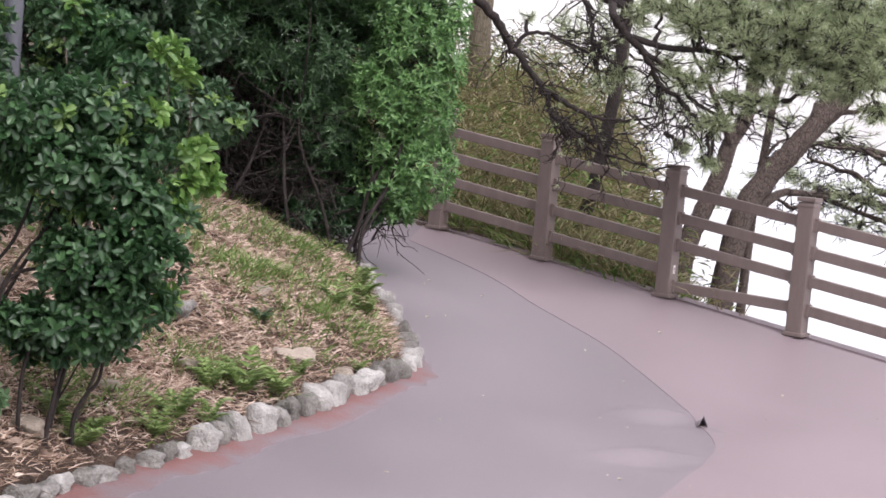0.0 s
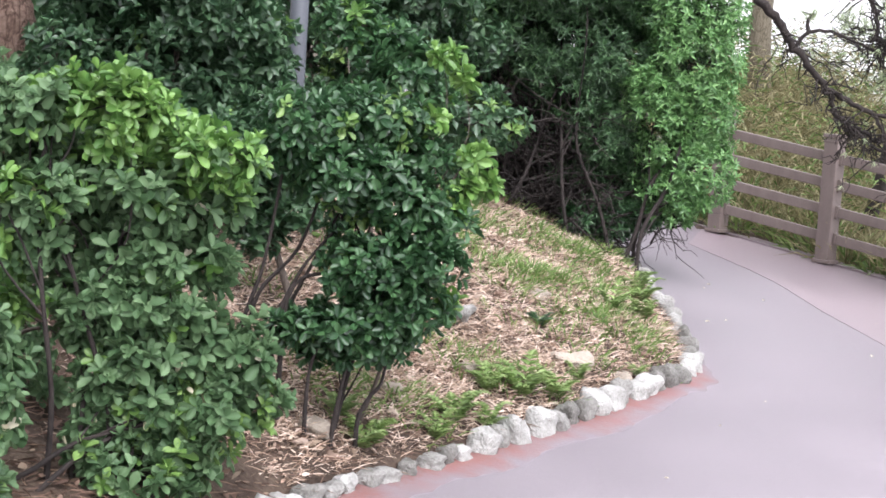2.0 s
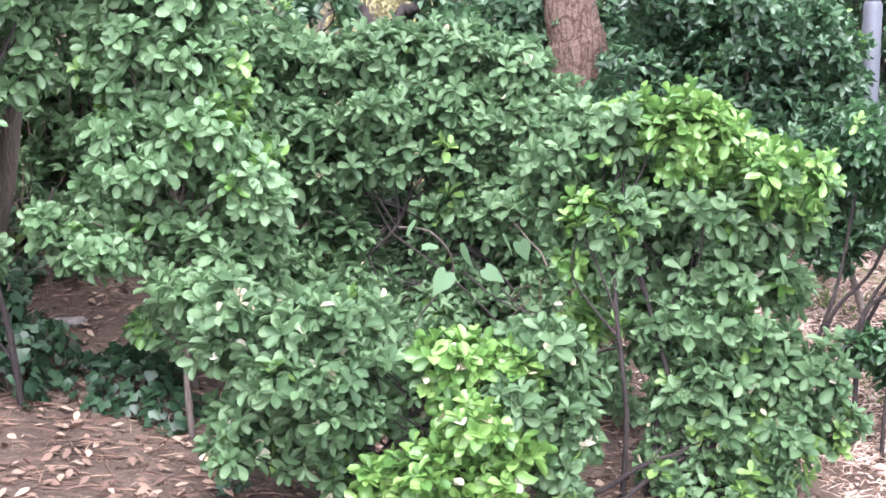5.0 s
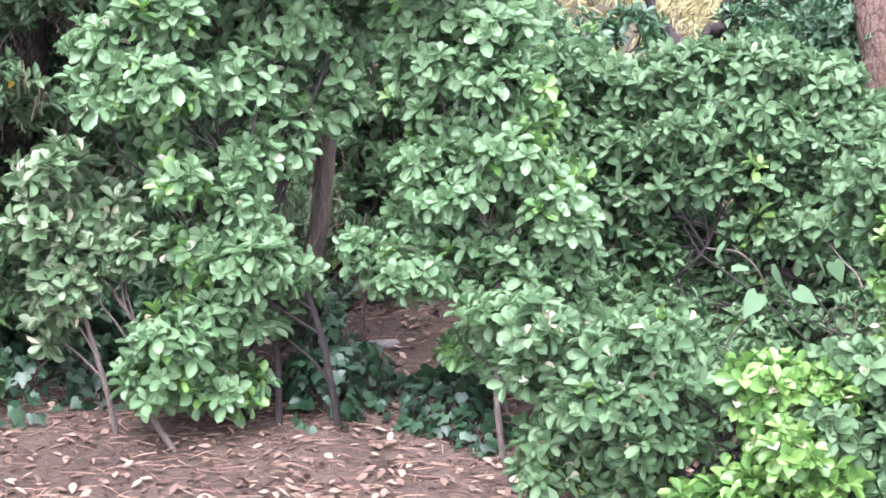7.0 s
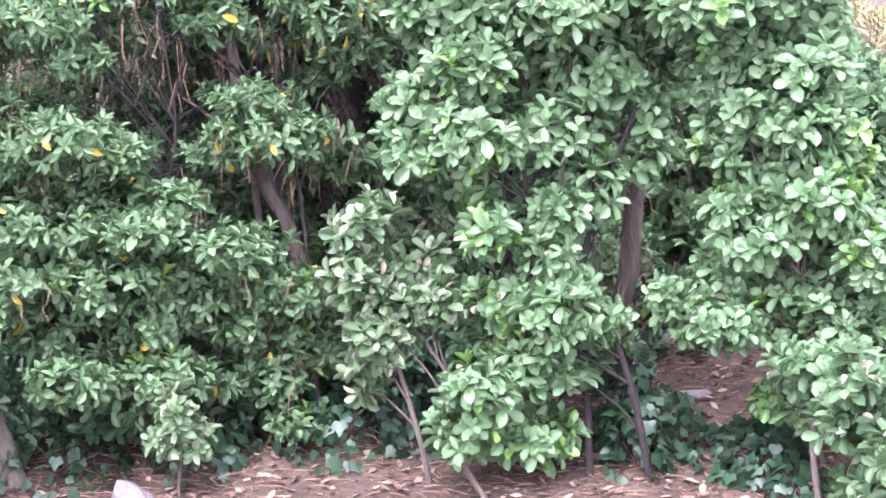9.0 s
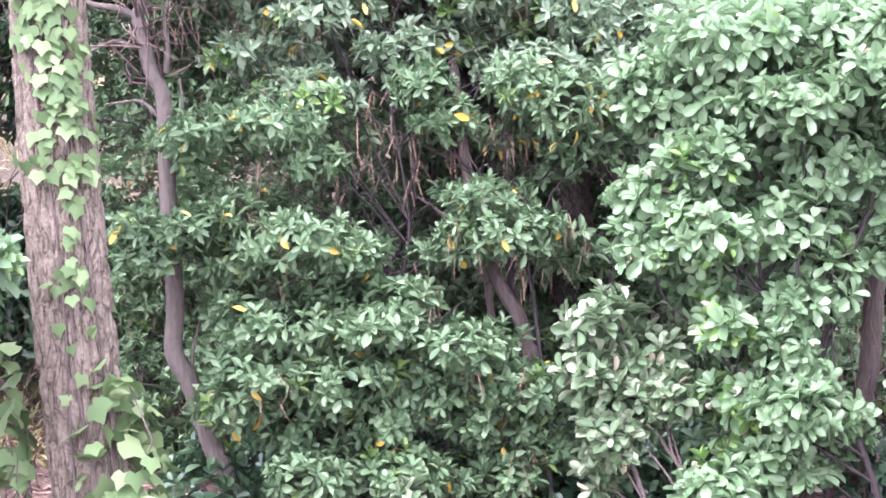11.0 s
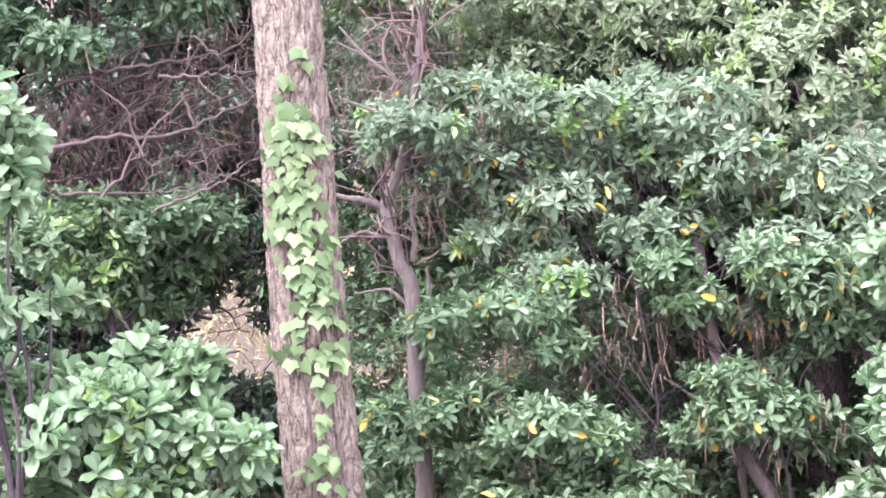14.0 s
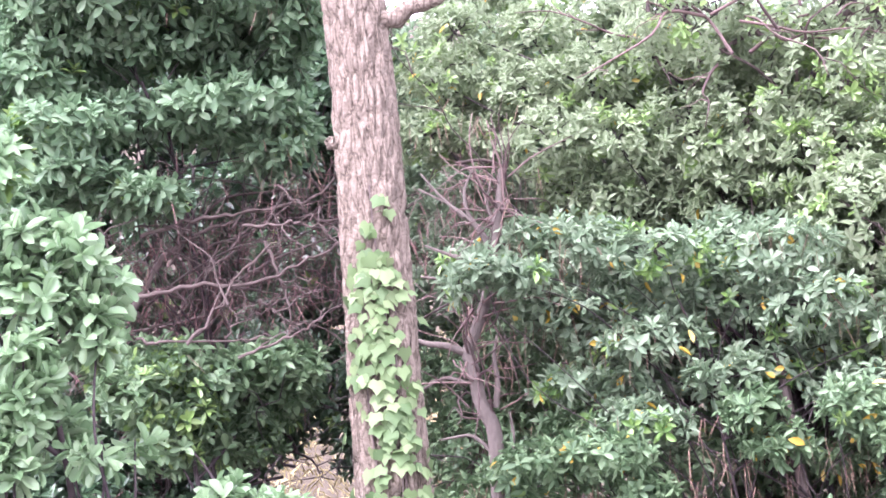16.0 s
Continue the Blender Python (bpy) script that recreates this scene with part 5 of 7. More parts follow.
bush("tall_shrub", [(77, 8.25, 4.52, 0.35, 0.18), (74.6, 8.3, 4.44, 0.28, 0.15), (73.5, 8.32, 4.33, 0.21, 0.11), (78.9, 8.38, 4.44, 0.28, 0.15), (80.9, 8.3, 4.5, 0.28, 0.18),
    (81.6, 8.37, 4.26, 0.25, 0.15), (72.6, 8.01, 4.46, 0.17, 0.14), (75.1, 8.19, 4.05, 0.38, 0.11), (73.2, 8.38, 4.01, 0.18, 0.08), (73.6, 8.26, 3.86, 0.18, 0.07),
    (78, 8.36, 4.08, 0.28, 0.08), (80.7, 8.05, 3.93, 0.27, 0.1), (80.3, 8.19, 3.71, 0.28, 0.08), (78.1, 8.1, 3.6, 0.21, 0.07), (81.6, 8.22, 3.83, 0.18, 0.11),
    (79.3, 8.23, 4.63, 0.48, 0.18), (74.6, 8.01, 4.7, 0.5, 0.21), (79.9, 8.09, 4.84, 0.5, 0.25), (82.2, 8.11, 3.52, 0.18, 0.11)],
     stems=[(0.0, 0.2), (0.4, 0.3)], label="evergreen canopy over a hollow of dead twigs", leaf="leaf_pale", young=0.06, yellow=0.001, straw_share=0.008, size=0.084, ratio=0.45, dens=80, stem_r=0.012, bark="bark_dark", lite=False, gap=-0.5, base=(-9.3, 2.3, 0), broad=0.58, seed=25)
bush("tiered_shrub", [(77.2, 8.29, 2.83, 0.2, 0.11), (78.2, 8.24, 2.66, 0.24, 0.14), (75.7, 8.36, 2.72, 0.24, 0.14), (73.8, 8.26, 2.81, 0.2, 0.09), (72.7, 8.23, 2.77, 0.11, 0.09),
    (76.7, 8.36, 2.53, 0.24, 0.11), (74.6, 8.57, 2.57, 0.22, 0.09), (73.5, 8.52, 2.67, 0.18, 0.09), (75, 8.51, 2.42, 0.22, 0.08), (77.3, 8.29, 2.39, 0.18, 0.09),
    (79.1, 8.41, 2.83, 0.15, 0.09), (80, 8.31, 2.95, 0.18, 0.11)],
     stems=[(0.0, 0.0), (0.4, 0.2)], label="dark low evergreen branches below the hollow", leaf="leaf_mid", young=0.1, size=0.0714, ratio=0.46, dens=85, stem_r=0.02, bark="bark_dark", gap=-0.5, broad=0.6, seed=26)
bush("low_shrub", [(58.6, 6.88, 0.59, 0.07, 0.09), (59, 6.95, 0.49, 0.08, 0.07), (58.1, 6.95, 0.46, 0.07, 0.06)],
     stems=[(0.0, 0.0)], label="small pale-leaved shrub at the foot of the hedge", leaf="leaf_mottled", young=0.02, size=0.075, ratio=0.48, dens=85, stem_r=0.008, seed=43)
bush("mottled_shrub", [(51.9, 6.8, 1.32, 0.14, 0.1), (50.4, 6.94, 1.15, 0.17, 0.09), (52.3, 6.78, 1.12, 0.11, 0.09), (51, 6.89, 1.02, 0.16, 0.09), (52, 6.77, 0.85, 0.09, 0.11),
    (51.1, 6.8, 0.89, 0.09, 0.07), (52.3, 6.95, 0.67, 0.07, 0.08), (49.7, 6.79, 1.02, 0.11, 0.07)],
     stems=[(0.0, 0.0), (0.25, 0.1)], label="drooping evergreen shrub with mottled pale leaves and withered tips", leaf="leaf_mottled", young=0.02, cream=0.03, size=0.085, ratio=0.53, dens=85, stem_r=0.014, base=(-5.2, 4.35, 0), seed=40)
bush("broadleaf_shrub", [(22.8, 6.20, 1.30, 0.16, 0.10), (23.1, 5.98, 1.14, 0.17, 0.10), (21.2, 6.16, 1.18, 0.16, 0.10), (19.7, 6.02, 1.16, 0.17, 0.10), (18.6, 6.21, 1.28, 0.19, 0.12),
    (17.1, 5.98, 1.31, 0.14, 0.10), (16.6, 6.18, 1.14, 0.07, 0.08), (18.1, 6.14, 1.08, 0.13, 0.10), (20, 6.18, 0.98, 0.20, 0.10), (21.9, 6.21, 0.99, 0.19, 0.10),
    (23.4, 6.04, 0.98, 0.13, 0.10), (18.4, 6.06, 0.92, 0.17, 0.07), (20.3, 6.15, 0.84, 0.16, 0.10), (21.4, 6.05, 0.78, 0.14, 0.10), (19.5, 6.04, 0.74, 0.13, 0.07),
    (18.4, 6.03, 0.75, 0.10, 0.07), (17.1, 6.18, 0.87, 0.07, 0.08), (23.7, 6.18, 0.72, 0.07, 0.08), (21.2, 6.17, 0.64, 0.10, 0.06)],
     stems=[(0.0, 0.0), (0.25, 0.15)], label="evergreen shrub with medium green leaf whorls", leaf="leaf_mid", young_leaf="leaf_lime", young=0.3, cream=0.002, size=0.0672, dens=100, base=(-2.23, 5.65, 0), gap=-0.5, bark="bark_dark", stem_r=0.011, seed=41)
bush("broadleaf_shrub", [(13.8, 9.9, 1.89, 0.06, 0.18), (12.6, 8.66, 1.86, 0.11, 0.13), (11.6, 8.64, 1.56, 0.19, 0.11), (12.7, 8.59, 1.47, 0.16, 0.1), (10.9, 8.51, 1.68, 0.16, 0.1),
    (11.8, 8.69, 1.78, 0.13, 0.11), (10.1, 8.69, 1.54, 0.11, 0.07)],
     stems=[(0.0, 0.0), (0.25, 0.15)], label="light green shrub beside the lamp post", leaf="leaf_deep", young_leaf="leaf_lime", young=0.08, size=0.07, dens=75, gap=-0.1, stem_r=0.014, seed=42)



def thicket(name, az0, az1, r, z0, z1, label, seed, step=2.5, rise=0.42, skip=(), **kw):
    """Lobes of a closed thicket between two bearings and heights, at an uneven distance."""
    g = random.Random(seed)
    lobes = []
    az = az0
    while az <= az1:
        z = z0 + g.uniform(0, 0.2)
        while z <= z1:
            if not any(a <= az <= b and c <= z <= d for a, b, c, d in skip):
                lobes.append((az + g.uniform(-0.8, 0.8), r + g.uniform(-0.25, 0.45) + 0.15 * (z - z0), z + g.uniform(-0.1, 0.1), g.uniform(0.24, 0.36), g.uniform(0.18, 0.28)))
            z += rise
        az += step
    return bush(name, lobes, None, label, seed=seed, **kw)


OPEN = ((30.0, 34.8, 1.75, 9.0), (69.0, 75.5, 1.95, 2.6), (72.0, 79.5, 2.8, 3.8))
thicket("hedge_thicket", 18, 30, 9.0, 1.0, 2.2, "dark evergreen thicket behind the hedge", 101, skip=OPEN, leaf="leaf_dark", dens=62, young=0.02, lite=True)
thicket("hedge_thicket", 32, 48, 8.4, 0.55, 2.3, "deep green evergreen thicket on the slope", 102, skip=OPEN, leaf="leaf_mid", dens=62, young=0.02, lite=True)
thicket("hedge_thicket", 50, 68, 8.4, 0.6, 3.0, "deep green evergreen thicket on the slope", 103, skip=OPEN, leaf="leaf_mid", size=0.065, ratio=0.48, dens=75, young=0.02, straw_share=0.056, lite=True)
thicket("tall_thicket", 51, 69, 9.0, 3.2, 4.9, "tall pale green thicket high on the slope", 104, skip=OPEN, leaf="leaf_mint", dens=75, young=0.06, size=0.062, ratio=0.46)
# The hollow's shade is put into the dark leaves behind it.
thicket("tall_thicket", 70, 86, 9.6, 1.4, 5.2, "tall thicket behind the hollow, leaves coloured dark for its shade", 105, skip=OPEN[1:2], step=2.0, rise=0.36, leaf="leaf_dark", dens=58, young=0.03, lite=True)
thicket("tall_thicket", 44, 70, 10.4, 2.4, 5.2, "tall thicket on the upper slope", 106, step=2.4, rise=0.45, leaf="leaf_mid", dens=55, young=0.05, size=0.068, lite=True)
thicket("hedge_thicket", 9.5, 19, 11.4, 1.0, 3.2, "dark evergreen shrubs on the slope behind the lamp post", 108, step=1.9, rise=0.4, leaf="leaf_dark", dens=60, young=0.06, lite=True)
# Shade under the hedge is put into the dark leaf colour.
thicket("hedge_thicket", 34, 66, 7.7, 0.4, 0.7, "low undergrowth beneath the hedge, leaves coloured dark for shade", 109, step=2.2, leaf="leaf_dark", dens=60, young=0.02)
# Both brush rows carry their sunlight in the leaf colour.
thicket("sunlit_brush", 51, 60, 7.75, 3.65, 4.35, "brush high above the shrubs, leaves coloured pale as if sunlit", 110, step=2.0, rise=0.4, leaf="leaf_sunlit", dens=72, young=0.12, gap=-0.15, size=0.054, ratio=0.46)
thicket("sunlit_brush", 49.5, 56.5, 7.5, 3.1, 3.65, "brush at the top of the hedge, leaves coloured as if sunlit", 112, step=1.8, rise=0.32, leaf="leaf_sunlit", dens=80, young=0.08, gap=-0.25, size=0.054, ratio=0.46)
# Added dark leaves in place of the shaded thicket floor before the slope.
thicket("shade_undergrowth", 66, 77, 9.3, 1.2, 1.9, "low dark leaves added for the shaded floor below the dry slope", 111, step=1.8, rise=0.34, leaf="leaf_dark", dens=50, young=0.0, straw_share=0.120, lite=True)
thicket("hedge_thicket", 46, 53, 8.0, 2.3, 3.6, "green upper branches of the hedge", 107, leaf="leaf_pale", dens=80, young=0.03, size=0.07)



# ---------------- pines
def pine(name, trunk, r0, r1, limbs, lobes, label, tufts=60, bark="pine_bark", needle=0.11, seed=3, category="pine tree", needles=17, sides=18, ridged=False, bare=(), spray=0, droop=0.5):
    """Trunk, limbs, twigs that carry tufts of needles."""
    global rng
    rng = np.random.default_rng(seed)
    line = smooth_path(trunk, 8)
    thing = empty(name, trunk[0], label, category)
    if ridged:
        ridged_trunk(thing, trunk, r0, r1)
    else:
        tr = Parcel()
        tube(tr, line, np.linspace(r0, r1, len(line)), sides, 0.035)
        part("trunk", tr, bark, thing, smooth=True)
    spine = [line]
    for pts, ra in limbs:
        lp = Parcel()
        ln = smooth_path(pts, 6)
        ln[1:-1] += rng.normal(size=ln[1:-1].shape) * ra * 0.25
        tube(lp, ln, np.linspace(ra, ra * 0.3, len(ln)), 8, 0.08)
        part("limb", lp, bark, thing, smooth=True)
        spine.append(ln)
    tw, nd = Parcel(), Parcel()
    for ln in spine[1:]:
        # fine forked twigs that hang from the limbs
        long = np.linalg.norm(np.diff(ln, axis=0), axis=1).sum()
        for _ in range(int(spray * long)):
            k = rng.integers(len(ln) // 3, len(ln))
            d = unit(unit(ln[k] - ln[k - 1]) * 0.7 + rng.normal(size=3) * (0.9, 0.7, 0.45) - np.array([0, 0, droop])) * rng.uniform(0.15, 0.5)
            q = bend(ln[k], ln[k] + d, 6, 0.06, 0.09)
            tube(tw, q, np.linspace(0.0075, 0.003, 6), 4)
            for _ in range(4):
                c = q[rng.integers(1, 6)]
                e = c + unit(d + rng.normal(size=3) * 0.16) * rng.uniform(0.06, 0.18)
                tube(tw, bend(c, e, 4, 0.04, 0.1), np.linspace(0.0045, 0.0025, 4), 3)
                if rng.random() < 0.1:
                    w = unit(unit(e - c) + rng.normal(size=(needles, 3)) * 0.5)
                    blades(nd, np.repeat(e[None], needles, 0), w, needle * (0.5 + 0.4 * rng.random(needles)), 0.003, 0.12)
    spine = np.concatenate(spine)
    for bare_one, (x, y, z, rh, rv) in [(False, q) for q in lobes] + [(True, q) for q in bare]:
        n = max(4, int(tufts * (rh * rh * rv) ** (2 / 3) * (22 if bare_one else 12)))
        P = np.array([x, y, z]) + unit(rng.normal(size=(n, 3))) * rng.random((n, 1)) ** 0.4 * np.array([rh, rh, rv])
        hub = spine[((spine - np.array([x, y, z])) ** 2).sum(1).argmin()]
        fork = hub + (np.array([x, y, z]) - hub) * 0.75
        tube(tw, bend(hub, fork, 6, -0.03, 0.06), np.linspace(0.022, 0.012, 6), 5)
        sub = [fork + (P[k] - fork) * 0.55 for k in range(0, n, 6)]
        for q in sub:
            tube(tw, bend(fork, q, 4, 0.03, 0.08), np.linspace(0.011, 0.006, 4), 4)
        sub = np.array(sub)
        for p in P:
            q = sub[((sub - p) ** 2).sum(1).argmin()]
            tube(tw, bend(q, p, 4, 0.03, 0.09), np.linspace(0.006, 0.004, 4), 3)
            if bare_one and rng.random() < 0.8:
                continue
            ax = unit(unit(p - q) + np.array([0, 0, 0.6]))
            w = unit(ax + rng.normal(size=(needles, 3)) * 0.55)
            blades(nd, np.repeat(p[None], needles, 0) - ax * rng.random((needles, 1)) * 0.07, w, needle * (0.7 + 0.5 * rng.random(needles)), 0.0035, 0.12)
    if lobes or spray:
        part("twig", tw, "bark_dark", thing, kind="stuff")
        part("needle_tuft", nd, "needle", thing, "tufts of green pine needles", "stuff")
    return thing


def up_from(x, y, *rest):
    return [(x, y, gz(x, y) - 0.1), *rest]


def ridged_trunk(thing, trunk, r0, r1, sides=116):
    """Bark of long raised plates with deep cracks between them."""
    line = smooth_path(trunk, 40)
    seg = np.r_[0, np.cumsum(np.linalg.norm(np.diff(line, axis=0), axis=1))]
    s = np.r_[np.arange(0.3, 4.6, 0.0155), np.arange(4.6, seg[-1], 0.12)]
    s[0] = 0.0
    c = np.stack([np.interp(s, seg, line[:, k]) for k in range(3)], -1)
    tang = unit(np.gradient(c, axis=0))
    u = unit(np.cross(tang, [0.31, 0.95, 0.05]))
    w = np.cross(tang, u)
    rad = r0 + (r1 - r0) * s / seg[-1]
    V = []
    for i in range(len(s)):
        for j in range(sides):
            a = j / sides * 2 * math.pi
            q = Vector((math.cos(a) * 4.4, math.sin(a) * 4.4, s[i] * 5.5))
            q += noise.noise_vector(q * 0.9) * 0.45
            near, _ = noise.voronoi(q)
            crack = min(1.0, (near[1] - near[0]) / 0.30)
            h = rad[i] * (1 + 0.03 * noise.noise((math.cos(a), math.sin(a), s[i] * 1.2))) + 0.024 * (crack ** 0.7 - 1) + 0.004 * noise.noise(q * 4)
            V.append(c[i] + (u[i] * math.cos(a) + w[i] * math.sin(a)) * h)
    i, j = np.meshgrid(np.arange(len(s) - 1), np.arange(sides), indexing="ij")
    a, b = i * sides + j, i * sides + (j + 1) % sides
    p = Parcel()
    p.add(V, np.stack([a, b, b + sides, a + sides], -1).reshape(-1, 4))
    return part("trunk", p, "pine_bark", thing, smooth=True)


IVY_PINE = up_from(-6.03, 2.42, (-6.08, 2.29, 1.07), (-6.11, 2.23, 2.32), (-6.11, 2.21, 3.0), (-6.13, 2.17, 4.0), (-6.2, 2.0, 5.6), (-6.3, 1.9, 7.4))
pine("pine_tree", IVY_PINE, 0.165, 0.10,
     [([(-6.12, 2.2, 3.85), (-5.95, 2.45, 3.98), (-5.8, 2.62, 4.08), (-5.5, 2.9, 4.3)], 0.045), ([(-6.2, 2.0, 5.6), (-6.9, 1.2, 6.3), (-7.6, 0.6, 6.6)], 0.05), ([(-6.12, 2.19, 3.40), (-6.14, 2.10, 3.41), (-6.15, 2.05, 3.42)], 0.055), ([(-6.25, 1.95, 6.2), (-5.4, 2.6, 6.8), (-4.8, 3.2, 7.0)], 0.05)],
     [(-7.4, 0.8, 6.8, 0.9, 0.35), (-5.2, 2.9, 7.2, 0.9, 0.35), (-6.3, 1.9, 7.7, 1.0, 0.4)], "tall pine trunk with cracked bark and a sawn branch stub", tufts=30, seed=41, ridged=True)
pine("pine_tree", up_from(-3.45, 7.85, (-3.53, 7.85, 1.7), (-3.6, 7.83, 2.2), (-3.8, 7.9, 5.0), (-3.9, 8.0, 7.5)), 0.175, 0.09,
     [([(-3.8, 7.9, 5.2), (-3.0, 8.4, 5.9), (-2.4, 8.6, 6.2)], 0.05), ([(-3.85, 7.95, 6.0), (-4.6, 8.4, 6.6), (-5.2, 8.8, 6.8)], 0.05)],
     [(-2.6, 8.5, 6.4, 0.9, 0.35), (-5.0, 8.7, 7.0, 0.9, 0.35), (-3.9, 8.0, 7.8, 1.0, 0.4)], "reddish brown pine trunk behind the hedge", tufts=30, bark="bark_red", seed=42)
pine("pine_tree", up_from(0.30, 20.0, (0.27, 20.0, 1.56), (0.21, 20.0, 2.81), (0.3, 20.2, 6.0)), 0.17, 0.10, [([(0.22, 20.0, 2.6), (-0.3, 19.9, 2.4), (-0.9, 19.8, 2.3)], 0.05)],
     [(0.4, 20.0, 6.3, 1.0, 0.4), (-0.6, 20.0, 5.6, 0.8, 0.3)], "straight pine trunk rising from the grass bank", tufts=25, bark="pine_bark", seed=43)
pine("leaning_pine", up_from(2.2, 16.3, (2.33, 16.26, 0.38), (2.44, 16.29, 0.72), (2.58, 16.32, 1.11), (2.66, 16.35, 1.43), (2.80, 16.37, 1.73), (2.84, 16.42, 2.23), (2.88, 16.5, 3.3)), 0.105, 0.055,
     [([(2.66, 16.3, 1.4), (2.4, 16.1, 1.9), (2.1, 15.8, 2.3)], 0.04)], [(2.3, 15.9, 2.4, 0.5, 0.22), (2.9, 16.5, 3.4, 0.8, 0.35)], "dark pine trunk leaning seaward behind the fence", tufts=45, bark="bark_grey", seed=44, spray=8)
pine("leaning_pine", up_from(2.55, 16.2, (2.78, 16.27, 0.51), (3.02, 16.32, 1.10), (3.25, 16.34, 1.39), (3.45, 16.37, 1.65), (3.69, 16.39, 1.92), (3.88, 16.42, 2.26), (4.01, 16.46, 2.71), (4.1, 16.5, 3.3)), 0.125, 0.075,
     [([(3.41, 16.36, 1.61), (3.51, 16.39, 1.90), (3.58, 16.42, 2.29), (3.58, 16.46, 2.67)], 0.075), ([(2.9, 16.25, 0.8), (3.4, 16.8, 1.0), (4.0, 17.2, 0.9), (5.0, 17.4, 0.6)], 0.05), ([(3.6, 16.4, 1.8), (4.1, 16.6, 1.85), (4.6, 16.7, 1.7)], 0.03)],
     [(3.5, 16.3, 2.7, 0.6, 0.3), (4.1, 16.4, 2.55, 0.55, 0.3), (4.2, 17.1, 0.95, 0.5, 0.2), (4.3, 16.6, 1.85, 0.4, 0.18), (4.2, 16.5, 3.4, 0.8, 0.35)], "rough pine trunk leaning out over the sea", tufts=50, bark="bark_grey", seed=45, spray=9)
pine("leaning_pine", up_from(2.95, 16.7, (3.01, 16.77, 0.52), (3.05, 16.81, 1.02), (3.11, 16.86, 1.56), (3.14, 16.89, 1.87), (3.26, 16.93, 2.39), (3.4, 17.0, 3.2)), 0.05, 0.03,
     [([(3.08, 16.85, 1.3), (3.3, 17.0, 1.5), (3.7, 17.4, 1.45)], 0.02)], [(3.4, 17.0, 3.2, 0.5, 0.25)], "slender pine stem behind the leaning trunks", tufts=40, bark="bark_grey", seed=48, spray=8)
